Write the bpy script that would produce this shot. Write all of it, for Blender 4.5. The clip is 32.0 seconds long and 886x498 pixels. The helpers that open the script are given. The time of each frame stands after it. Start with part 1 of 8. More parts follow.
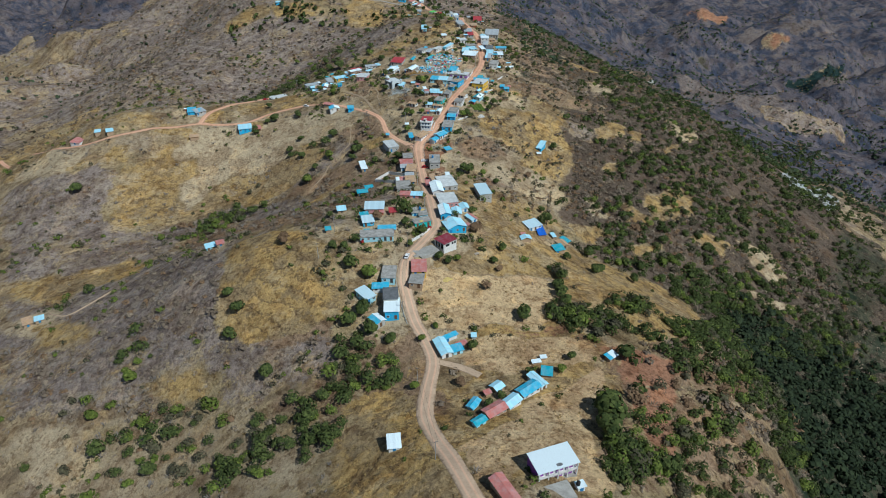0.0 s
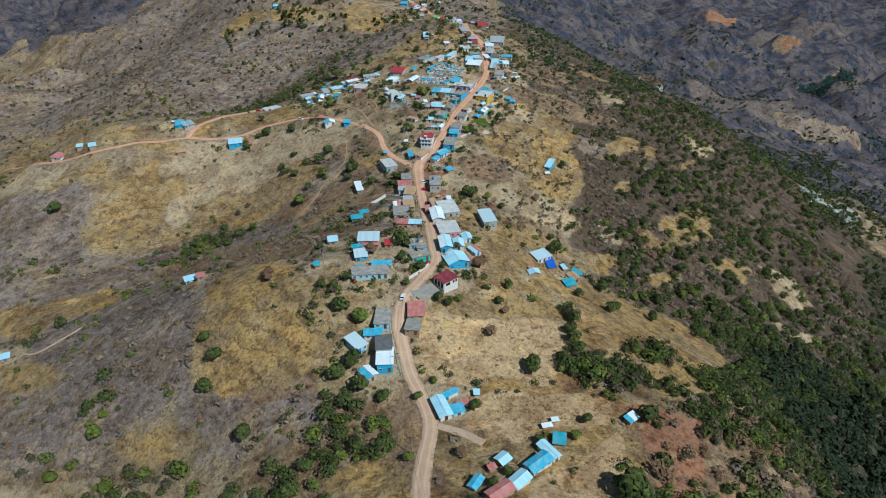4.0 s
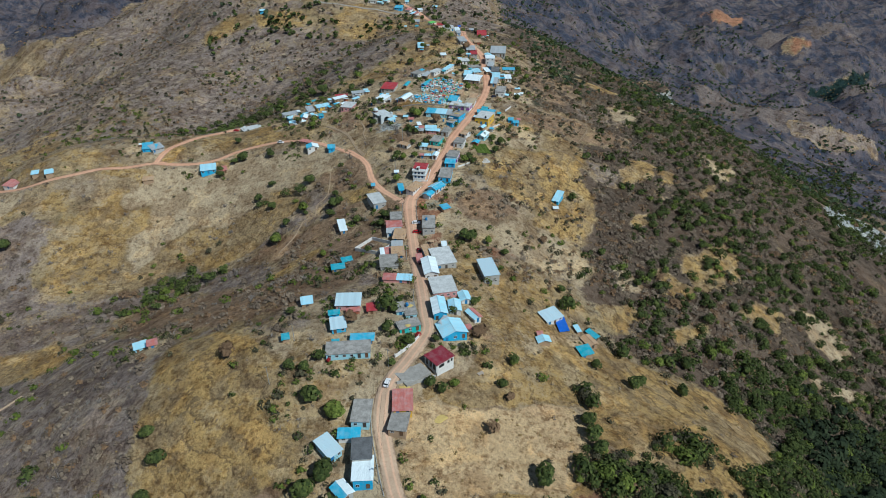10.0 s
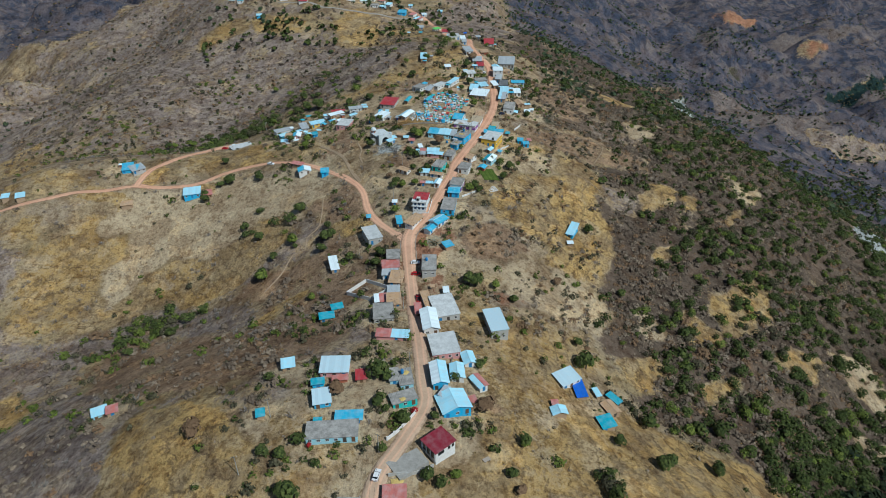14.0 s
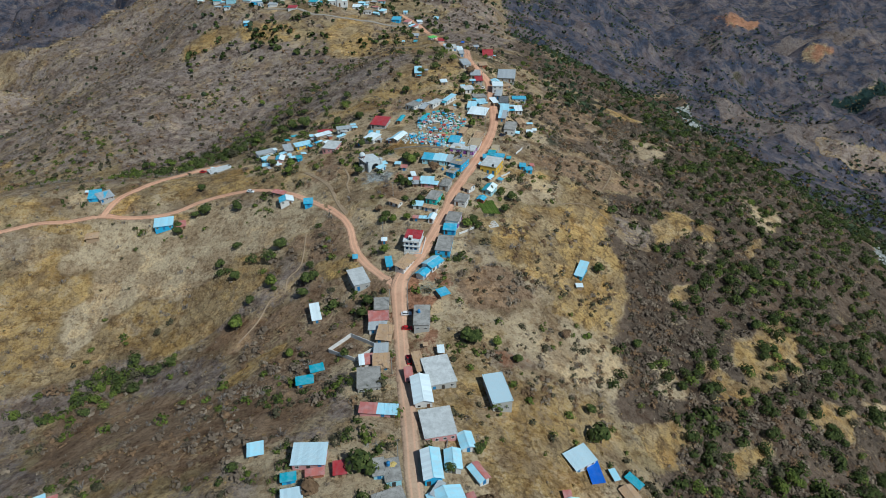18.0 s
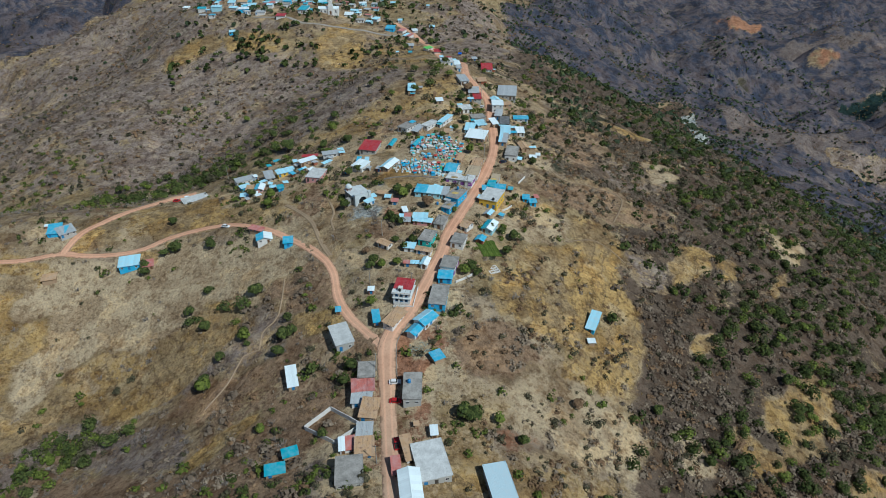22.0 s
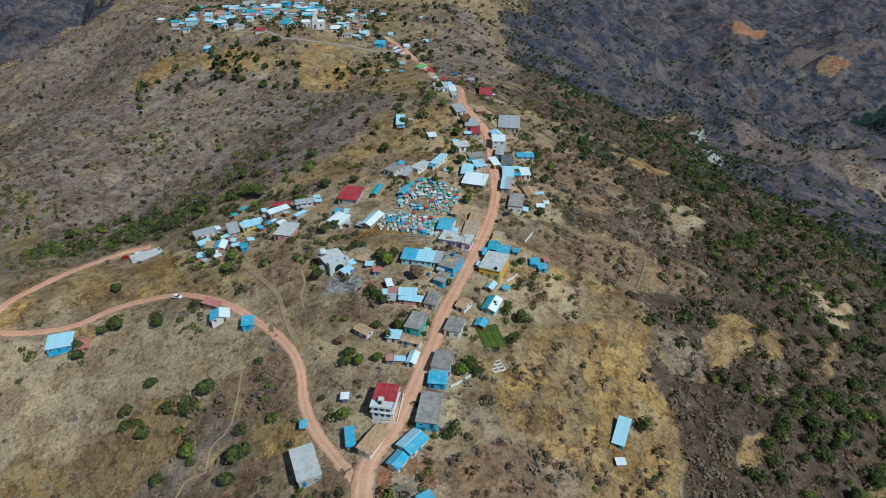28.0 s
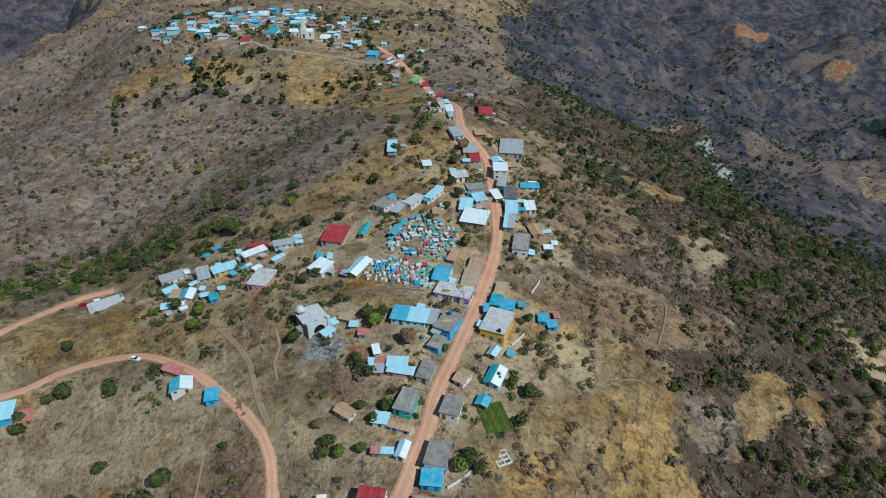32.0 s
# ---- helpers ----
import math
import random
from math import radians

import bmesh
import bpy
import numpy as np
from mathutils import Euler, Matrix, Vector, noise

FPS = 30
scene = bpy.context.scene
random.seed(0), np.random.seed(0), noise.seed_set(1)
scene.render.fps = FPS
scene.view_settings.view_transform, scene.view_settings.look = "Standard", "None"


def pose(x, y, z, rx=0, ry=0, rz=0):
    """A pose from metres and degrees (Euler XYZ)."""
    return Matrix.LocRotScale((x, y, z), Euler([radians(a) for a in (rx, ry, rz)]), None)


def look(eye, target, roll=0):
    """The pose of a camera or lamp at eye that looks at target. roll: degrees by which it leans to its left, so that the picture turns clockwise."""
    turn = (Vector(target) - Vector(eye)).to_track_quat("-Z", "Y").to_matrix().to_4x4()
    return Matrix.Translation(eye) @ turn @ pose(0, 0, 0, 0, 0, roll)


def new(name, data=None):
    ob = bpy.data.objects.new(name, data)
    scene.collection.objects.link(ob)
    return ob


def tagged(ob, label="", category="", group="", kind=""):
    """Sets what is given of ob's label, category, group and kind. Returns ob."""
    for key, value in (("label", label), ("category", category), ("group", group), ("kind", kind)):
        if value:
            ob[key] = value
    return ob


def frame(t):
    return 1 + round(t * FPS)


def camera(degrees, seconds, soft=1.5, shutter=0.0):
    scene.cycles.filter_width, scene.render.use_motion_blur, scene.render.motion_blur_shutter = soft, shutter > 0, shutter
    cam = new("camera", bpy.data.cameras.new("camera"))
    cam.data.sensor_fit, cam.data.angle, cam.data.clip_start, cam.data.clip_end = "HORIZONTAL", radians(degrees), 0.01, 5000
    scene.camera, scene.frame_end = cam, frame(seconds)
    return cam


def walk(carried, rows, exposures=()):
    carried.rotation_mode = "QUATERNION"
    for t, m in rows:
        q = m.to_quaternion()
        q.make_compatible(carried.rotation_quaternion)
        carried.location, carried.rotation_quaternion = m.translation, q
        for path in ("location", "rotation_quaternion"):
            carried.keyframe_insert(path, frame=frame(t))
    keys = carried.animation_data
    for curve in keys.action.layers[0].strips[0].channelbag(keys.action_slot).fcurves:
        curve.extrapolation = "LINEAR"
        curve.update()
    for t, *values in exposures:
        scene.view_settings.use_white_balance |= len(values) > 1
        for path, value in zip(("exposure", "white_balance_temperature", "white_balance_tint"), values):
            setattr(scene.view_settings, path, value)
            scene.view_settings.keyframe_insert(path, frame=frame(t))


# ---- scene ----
# camera: one lens, a slow straight flight along the ridge
cam = camera(71.0, 32.0, soft=0.95)
PATH = [
    (0, 0.00, 0.00, 225.17, 58.351, 0, 1.675),
    (0.5, 0.09, 4.13, 225.15, 58.369, 0, 1.665),
    (1, 0.18, 8.27, 225.13, 58.377, 0, 1.669),
    (1.5, 0.26, 12.42, 225.09, 58.376, 0, 1.668),
    (2, 0.34, 16.58, 225.06, 58.369, 0, 1.679),
    (2.5, 0.41, 20.75, 225.02, 58.355, 0, 1.747),
    (3, 0.47, 24.94, 224.99, 58.334, 0, 1.858),
    (3.5, 0.53, 29.13, 224.96, 58.318, 0, 1.979),
    (5.5, 0.70, 46.19, 224.92, 58.254, 0, 2.196),
    (6, 0.74, 50.54, 224.92, 58.243, 0, 2.190),
    (6.5, 0.79, 54.91, 224.92, 58.233, 0, 2.178),
    (7, 0.83, 59.31, 224.91, 58.215, 0, 2.162),
    (7.5, 0.87, 63.74, 224.89, 58.187, 0, 2.135),
    (8, 0.91, 68.22, 224.85, 58.142, 0, 2.111),
    (8.5, 0.95, 72.77, 224.82, 58.094, 0, 2.099),
    (9, 0.99, 77.38, 224.78, 58.053, 0, 2.076),
    (9.5, 1.03, 82.07, 224.76, 58.024, 0, 2.040),
    (10, 1.07, 86.83, 224.75, 57.993, 0, 2.001),
    (10.5, 1.10, 91.65, 224.75, 57.961, 0, 1.964),
    (11, 1.12, 96.53, 224.77, 57.934, 0, 1.958),
    (11.5, 1.13, 101.47, 224.81, 57.914, 0, 2.022),
    (12, 1.12, 106.44, 224.85, 57.896, 0, 2.185),
    (12.5, 1.10, 111.44, 224.89, 57.870, 0, 2.384),
    (13, 1.08, 116.46, 224.95, 57.850, 0, 2.553),
    (13.5, 1.07, 121.46, 224.99, 57.826, 0, 2.600),
    (14, 1.06, 126.45, 225.03, 57.800, 0, 2.571),
    (14.5, 1.06, 131.43, 225.08, 57.788, 0, 2.530),
    (16.5, 0.93, 151.06, 225.23, 57.786, 0, 2.418),
    (17, 0.90, 155.86, 225.23, 57.772, 0, 2.412),
    (17.5, 0.87, 160.65, 225.23, 57.756, 0, 2.400),
    (18, 0.85, 165.44, 225.22, 57.751, 0, 2.371),
    (18.5, 0.84, 170.26, 225.21, 57.754, 0, 2.344),
    (19, 0.83, 175.11, 225.20, 57.753, 0, 2.323),
    (19.5, 0.83, 180.01, 225.18, 57.749, 0, 2.298),
    (20, 0.83, 184.97, 225.17, 57.751, 0, 2.278),
    (20.5, 0.83, 189.99, 225.17, 57.763, 0, 2.257),
    (21, 0.84, 195.05, 225.16, 57.773, 0, 2.230),
    (21.5, 0.84, 200.16, 225.16, 57.779, 0, 2.212),
    (22, 0.84, 205.29, 225.15, 57.784, 0, 2.184),
    (22.5, 0.82, 210.45, 225.14, 57.787, 0, 2.155),
    (23, 0.79, 215.63, 225.13, 57.791, 0, 2.113),
    (23.5, 0.75, 220.82, 225.11, 57.793, 0, 2.070),
    (24, 0.71, 226.02, 225.09, 57.792, 0, 2.030),
    (24.5, 0.68, 231.23, 225.07, 57.791, 0, 2.000),
    (25, 0.65, 236.43, 225.06, 57.793, 0, 1.989),
    (25.5, 0.63, 241.62, 225.05, 57.805, 0, 1.972),
    (27.5, 0.44, 261.90, 224.92, 57.847, 0, 1.874),
    (28, 0.38, 266.90, 224.89, 57.842, 0, 1.842),
    (28.5, 0.31, 271.90, 224.87, 57.831, 0, 1.819),
    (29, 0.25, 276.91, 224.85, 57.818, 0, 1.786),
    (29.5, 0.20, 281.93, 224.85, 57.814, 0, 1.757),
    (30, 0.15, 286.97, 224.86, 57.816, 0, 1.730),
    (30.5, 0.11, 292.03, 224.87, 57.819, 0, 1.698),
    (31, 0.07, 297.09, 224.89, 57.827, 0, 1.665),
    (31.5, 0.04, 302.15, 224.90, 57.822, 0, 1.642),
    (32, -0.00, 307.20, 224.90, 57.800, 0, 1.612),
]
walk(cam, [(t, pose(x, y, z, rx, ry, rz)) for t, x, y, z, rx, ry, rz in PATH], exposures=[(0, 0.0, 5930, 1.2), (12, -0.07, 5930, 1.0), (32, -0.15, 5930, 1.0)])

# ---------------------------------------------------------------- light
SUN_FROM = Vector((0.68, -0.56, 1.02)).normalized()
world = bpy.data.worlds.new("sky")
scene.world = world
world.use_nodes = True
sky = world.node_tree.nodes.new("ShaderNodeTexSky")
sky.sky_type, sky.sun_disc = "NISHITA", False
sky.sun_elevation = math.asin(SUN_FROM.z)
sky.sun_rotation = math.atan2(SUN_FROM.x, SUN_FROM.y)
sky.altitude, sky.dust_density = 1500, 0.6
background = world.node_tree.nodes["Background"]
background.inputs["Strength"].default_value = 0.058
world.node_tree.links.new(sky.outputs[0], background.inputs["Color"])
sun = new("sun", bpy.data.lights.new("sun", "SUN"))
sun.data.energy, sun.data.angle, sun.data.color = 3.7, radians(0.53), (1.0, 0.975, 0.945)
sun.matrix_world = look(SUN_FROM * 900, (0, 0, 0))

# ---------------------------------------------------------------- materials
class Nodes:
    """A small wrapper to write node materials briefly."""

    def __init__(self, name, rough=0.9, metal=0.0, spec=0.3):
        self.mat = bpy.data.materials.new(name)
        self.mat.use_nodes = True
        self.tree = self.mat.node_tree
        self.bsdf = self.tree.nodes["Principled BSDF"]
        self.bsdf.inputs["Roughness"].default_value = rough
        self.bsdf.inputs["Metallic"].default_value = metal
        self.bsdf.inputs["Specular IOR Level"].default_value = spec

    def add(self, kind, **values):
        node = self.tree.nodes.new(kind)
        for key, value in values.items():
            node.inputs[key].default_value = value
        return node

    def link(self, a, b):
        self.tree.links.new(a, b)

    def where(self):
        return self.add("ShaderNodeNewGeometry").outputs["Position"]

    def noise(self, scale, detail=4.0, rough=0.6, vector=None):
        node = self.add("ShaderNodeTexNoise", Scale=scale, Detail=detail, Roughness=rough)
        self.link(vector if vector else self.where(), node.inputs["Vector"])
        return node.outputs["Fac"]

    def ramp(self, fac, low, high, a=0.0, b=1.0):
        node = self.add("ShaderNodeMapRange")
        node.inputs["From Min"].default_value, node.inputs["From Max"].default_value = low, high
        node.inputs["To Min"].default_value, node.inputs["To Max"].default_value = a, b
        self.link(fac, node.inputs["Value"])
        return node.outputs["Result"]

    def mix(self, fac, a, b, blend="MIX"):
        node = self.tree.nodes.new("ShaderNodeMix")
        node.data_type, node.blend_type = "RGBA", blend
        for socket, value in ((node.inputs[0], fac), (node.inputs[6], a), (node.inputs[7], b)):
            if isinstance(value, (int, float)):
                socket.default_value = value
            elif isinstance(value, tuple):
                socket.default_value = (*value, 1) if len(value) == 3 else value
            else:
                self.link(value, socket)
        return node.outputs[2]

    def maths(self, op, a, b=None):
        node = self.tree.nodes.new("ShaderNodeMath")
        node.operation = op
        for socket, value in zip(node.inputs, (a, b)):
            if isinstance(value, (int, float)):
                socket.default_value = value
            elif value is not None:
                self.link(value, socket)
        return node.outputs[0]

    def attribute(self, name, out="Fac"):
        node = self.tree.nodes.new("ShaderNodeAttribute")
        node.attribute_name = name
        return node.outputs[out]

    def random(self):
        return self.tree.nodes.new("ShaderNodeObjectInfo").outputs["Random"]

    def island(self):
        return self.tree.nodes.new("ShaderNodeNewGeometry").outputs["Random Per Island"]

    def bump(self, height, strength=0.5, distance=0.05):
        node = self.add("ShaderNodeBump", Strength=strength, Distance=distance)
        self.link(height, node.inputs["Height"])
        self.link(node.outputs["Normal"], self.bsdf.inputs["Normal"])

    def colour(self, value):
        self.link(value, self.bsdf.inputs["Base Color"])
        return self.mat


def sheet_metal(name, colour, fade=0.25, rust=0.0):
    """Painted corrugated sheet: faded patches, streaks of dust and rust, fine ribs."""
    n = Nodes(name, rough=0.42, spec=0.45)
    patch = n.ramp(n.noise(0.55), 0.42, 0.7)
    base = n.mix(n.maths("MULTIPLY", patch, fade), colour, (0.62, 0.66, 0.68))
    base = n.mix(n.ramp(n.random(), 0, 1, 0.0, 0.14), base, (0.02, 0.06, 0.12))
    dirt = n.ramp(n.noise(2.3, 6), 0.58, 0.8, 0, 0.3)
    base = n.mix(dirt, base, (0.26, 0.22, 0.17))
    if rust:
        base = n.mix(n.ramp(n.noise(1.1, 7), 0.56, 0.66, 0, rust), base, (0.17, 0.07, 0.035))
    local = n.add("ShaderNodeTexCoord").outputs["Object"]
    wave = n.add("ShaderNodeTexWave", Scale=2.2, Distortion=0.0)
    n.link(local, wave.inputs["Vector"])
    n.bump(wave.outputs["Fac"], 0.4, 0.04)
    return n.colour(base)


def plaster(name, colour, dirt=0.3, fine=3.0):
    """Painted render: blotches, a dusty splash zone by noise, hairline relief."""
    n = Nodes(name, rough=0.88, spec=0.2)
    base = n.mix(n.ramp(n.noise(0.9), 0.4, 0.75, 0, dirt), colour, (0.36, 0.29, 0.22))
    base = n.mix(n.ramp(n.noise(fine, 7), 0.45, 0.8, 0, 0.3), base, tuple(0.55 * c for c in colour))
    n.bump(n.noise(14, 6), 0.25, 0.02)
    return n.colour(base)


def concrete(name, light, dark, stain=0.7):
    """Weathered slab: pale cement with dark mould blotches."""
    n = Nodes(name, rough=0.95, spec=0.15)
    base = n.mix(n.ramp(n.noise(0.45, 7, 0.65), 0.38, 0.66, 0, stain), light, dark)
    base = n.mix(n.ramp(n.noise(2.6, 7), 0.5, 0.75, 0, 0.5), base, tuple(0.5 * c for c in dark))
    base = n.mix(n.ramp(n.random(), 0, 1, 0, 0.3), base, dark)
    n.bump(n.noise(9, 6), 0.3, 0.03)
    return n.colour(base)


def plain(name, colour, rough=0.6, metal=0.0, vary=0.25, scale=3.0):
    n = Nodes(name, rough=rough, metal=metal)
    base = n.mix(n.ramp(n.noise(scale, 5), 0.35, 0.75, 0, vary), colour, tuple(0.45 * c for c in colour))
    return n.colour(base)


def leaves(name, dark, light, rough=0.85, twiggy=False):
    """Foliage: each clump its own tint, mottled within. Twiggy growth scatters light evenly, as bare twigs do."""
    n = Nodes(name, rough=rough, spec=0.15)
    base = n.mix(n.island(), dark, light)
    base = n.mix(n.ramp(n.random(), 0, 1, 0, 0.45), base, tuple(0.6 * c for c in dark))
    base = n.mix(n.ramp(n.noise(1.7, 5), 0.4, 0.7, 0, 0.5), base, tuple(0.5 * c for c in dark))
    if twiggy:
        up = n.add("ShaderNodeVectorMath")
        up.operation = "MULTIPLY_ADD"
        n.link(n.add("ShaderNodeNewGeometry").outputs["Normal"], up.inputs[0])
        up.inputs[1].default_value = (0.6, 0.6, 0.6)
        up.inputs[2].default_value = (0, 0, 0.6)
        n.link(up.outputs["Vector"], n.bsdf.inputs["Normal"])
    else:
        n.bump(n.noise(5, 5), 0.8, 0.3)
    return n.colour(base)


ROOF = {
    "blue": sheet_metal("blue_sheet", (0.05, 0.44, 0.66), 0.3),
    "sky": sheet_metal("pale_blue_sheet", (0.42, 0.78, 0.93), 0.4),
    "white": sheet_metal("white_sheet", (0.8, 0.92, 0.96), 0.1),
    "ice": sheet_metal("weathered_pale_sheet", (0.52, 0.7, 0.78), 0.25),
    "tarp": sheet_metal("blue_tarpaulin", (0.01, 0.13, 0.62), 0.05),
    "teal": sheet_metal("teal_sheet", (0.02, 0.38, 0.5), 0.25),
    "red": sheet_metal("red_sheet", (0.42, 0.03, 0.035), 0.1, 0.3),
    "maroon": sheet_metal("faded_maroon_slab", (0.24, 0.02, 0.035), 0.12, 0.25),
    "pink": sheet_metal("faded_red_sheet", (0.52, 0.17, 0.14), 0.3, 0.3),
    "zinc": sheet_metal("zinc_sheet", (0.42, 0.46, 0.48), 0.3, 0.4),
    "tile": sheet_metal("clay_tile_roof", (0.52, 0.34, 0.19), 0.15, 0.6),
    "lime": sheet_metal("lime_green_sheet", (0.16, 0.6, 0.12), 0.1),
    "grey": concrete("grey_slab", (0.42, 0.41, 0.385), (0.15, 0.145, 0.135)),
    "dark": concrete("dark_slab", (0.2, 0.21, 0.22), (0.075, 0.08, 0.085)),
    "pale": concrete("pale_slab", (0.66, 0.69, 0.69), (0.33, 0.35, 0.35), 0.6),
    "sand": concrete("sand_covered_slab", (0.52, 0.42, 0.28), (0.36, 0.3, 0.23), 0.6),
}
WALL = {
    "white": plaster("white_plaster", (0.72, 0.72, 0.7)),
    "blue": plaster("blue_plaster", (0.03, 0.42, 0.74)),
    "pale": plaster("pale_blue_plaster", (0.36, 0.66, 0.76)),
    "aqua": plaster("turquoise_plaster", (0.03, 0.52, 0.5)),
    "pink": plaster("pink_plaster", (0.62, 0.3, 0.3)),
    "grey": plaster("cement_block_wall", (0.42, 0.42, 0.4)),
    "adobe": plaster("adobe_wall", (0.4, 0.28, 0.18)),
    "yellow": plaster("yellow_plaster", (0.72, 0.45, 0.06)),
    "brick": plaster("brick_red_wall", (0.36, 0.12, 0.07)),
    "purple": plaster("purple_plaster", (0.24, 0.06, 0.36)),
}
# dark glass of panes, also used to paint shade into open bays
GLASS_AND_SHADE = plain("dark_glass_and_shade", (0.02, 0.025, 0.03), 0.15)
TIMBER = plain("painted_timber", (0.16, 0.09, 0.05), 0.7)
GREY_TIMBER = plain("weathered_timber", (0.42, 0.36, 0.3), 0.85)
BLUE_PAINT = plain("blue_painted_metal", (0.03, 0.2, 0.45), 0.45)
WHITE_PAINT = plain("white_painted_metal", (0.7, 0.7, 0.7), 0.4, vary=0.1)
STEEL = plain("weathered_steel", (0.12, 0.11, 0.1), 0.55, 0.6)
CONCRETE = concrete("cement", (0.42, 0.41, 0.38), (0.24, 0.23, 0.21))
RUBBER = plain("rubber", (0.02, 0.02, 0.02), 0.8)
BARK = plain("bark", (0.12, 0.09, 0.065), 0.9)
STONE = concrete("dry_stone", (0.34, 0.31, 0.27), (0.16, 0.14, 0.12))

# ---------------------------------------------------------------- the lie of the land
HILLS = []


def hill(x, y, height, radius):
    """A rise (or, below zero, a hollow) of the ridge and its slopes."""
    HILLS.append((x, y, height, radius))


BASE = -15.5
hill(2250, 3000, -119.8, 1200)
hill(-2250, 3000, -77.0, 1200)
hill(870, 2370, -43.8, 570)
hill(-1470, 2370, -43.7, 570)
hill(90, 3150, -51.9, 570)
hill(-1860, 810, -63.2, 570)
hill(-1470, 2760, -54.7, 570)
hill(1650, 810, -70.5, 570)
hill(-1470, 1980, -36.4, 570)
hill(90, 2760, -45.8, 570)
hill(-1860, 1200, -60.9, 570)
hill(-1470, 3150, -47.7, 570)
hill(-2250, -750, -49.0, 570)
hill(2040, -750, -46.8, 570)
hill(2040, 3540, -50.3, 570)
hill(-1080, 2760, -47.7, 570)
hill(1260, 2760, -42.8, 570)
hill(1650, 1200, -66.7, 570)
hill(-1860, 420, -45.0, 570)
hill(-300, 2760, -40.4, 570)
hill(2430, -750, -46.3, 570)
hill(2040, 3150, -49.4, 570)
hill(-1080, 2370, -36.7, 570)
hill(90, 3540, -52.7, 570)
hill(-1860, -750, -41.3, 570)
hill(1650, 1590, -53.4, 570)
hill(870, 2760, -45.8, 570)
hill(-1470, 1590, -47.9, 570)
hill(-1860, 2760, -43.6, 570)
hill(2430, 3540, -48.8, 570)
hill(-2250, -360, -41.0, 570)
hill(2040, -360, -40.8, 570)
hill(480, 2760, -47.1, 570)
hill(1650, 2760, -39.7, 570)
hill(-1860, 1590, -40.1, 570)
hill(-1080, 3150, -42.6, 570)
hill(810, 825, -62.5, 300)
hill(810, -150, -47.6, 300)
hill(615, 1605, -38.0, 300)
hill(1005, 435, -33.5, 300)
hill(-360, 1605, 30.4, 300)
hill(810, 45, -58.9, 300)
hill(-750, -150, -58.5, 300)
hill(615, 1215, -59.2, 300)
hill(810, 435, -70.5, 300)
hill(-165, 1605, 76.9, 300)
hill(30, -150, 86.0, 300)
hill(615, -150, -78.4, 300)
hill(-360, 1410, 84.6, 300)
hill(30, 825, 91.7, 165)
hill(-322, 292, 12.0, 98)
hill(285, 292, -18.9, 98)
hill(-322, 698, 38.6, 98)
hill(-188, 1035, 45.9, 98)
hill(15, 562, 57.7, 98)
hill(218, 1035, -29.6, 98)
hill(-390, 1035, 30.5, 98)
hill(218, 562, 37.9, 98)
hill(285, 90, -35.0, 98)
hill(285, 698, -6.9, 98)
hill(150, 1035, -30.9, 98)
hill(-30, 270, 33.7, 57)
hill(15, 90, 38.1, 57)
hill(15, 405, 36.3, 57)
hill(105, 225, 38.0, 57)
hill(-255, 495, 43.8, 57)
hill(-75, 495, 24.0, 57)
hill(-120, 270, 36.7, 57)
hill(-210, 855, 19.9, 57)
hill(15, 1035, 43.8, 57)
hill(-30, 675, 25.0, 57)
hill(-390, 270, -4.6, 57)
hill(-165, 90, -21.1, 57)
hill(-390, 585, -10.0, 57)
hill(-210, 360, 3.5, 57)
hill(-165, 675, -14.5, 57)
hill(285, 855, -16.9, 57)
hill(-300, 405, 17.7, 57)
hill(-165, 900, 19.8, 57)
hill(-300, 900, 25.3, 57)
hill(-255, 585, -1.9, 57)
hill(-120, 630, 37.0, 57)
hill(240, 990, 34.0, 57)
hill(150, 360, 20.8, 57)
hill(-75, 405, 23.7, 57)
hill(-30, 180, 14.4, 57)
hill(-165, 495, 30.1, 57)
hill(15, 315, 23.3, 57)
hill(105, 630, -6.6, 57)
hill(105, 135, 17.2, 57)
hill(-345, 495, 27.6, 57)
hill(-165, 765, 13.9, 57)
hill(240, 675, 16.6, 57)
hill(-390, 315, -6.0, 57)
hill(150, 450, 15.9, 57)
hill(-345, 810, 11.7, 57)
hill(195, 135, -28.9, 57)
hill(15, 495, 13.5, 57)
hill(-30, 990, 9.4, 57)
hill(-300, 945, 21.6, 57)
hill(950, 1770, 52, 105)
hill(1130, 1760, 50, 110)
hill(1350, 1820, 80, 170)
hill(800, 1690, 24, 70)
hill(955, 2470, 42, 100)
hill(1500, 3300, 60, 300)
hill(700, 3300, 50, 260)
HILLS = np.array(HILLS)


def lattice(ix, iy, seed):
    """A repeatable random value in 0 to 1 for each lattice cell."""
    v = np.sin(ix * 127.1 + iy * 311.7 + seed * 74.7) * 43758.5453
    return v - np.floor(v)


def rough(x, y, size, seed=0):
    """Smooth noise in -1 to 1, with features of the given size in metres."""
    u, v = x / size, y / size
    iu, iv = np.floor(u), np.floor(v)
    fu, fv = u - iu, v - iv
    fu, fv = fu * fu * (3 - 2 * fu), fv * fv * (3 - 2 * fv)
    a, b = lattice(iu, iv, seed), lattice(iu + 1, iv, seed)
    c, d = lattice(iu, iv + 1, seed), lattice(iu + 1, iv + 1, seed)
    return 2 * ((a * (1 - fu) + b * fu) * (1 - fv) + (c * (1 - fu) + d * fu) * fv) - 1


def fractal(x, y, size, seed=0, octaves=4):
    return sum(rough(x + 17 * k, y - 9 * k, size / 2**k, seed + k) * 0.55**k for k in range(octaves))


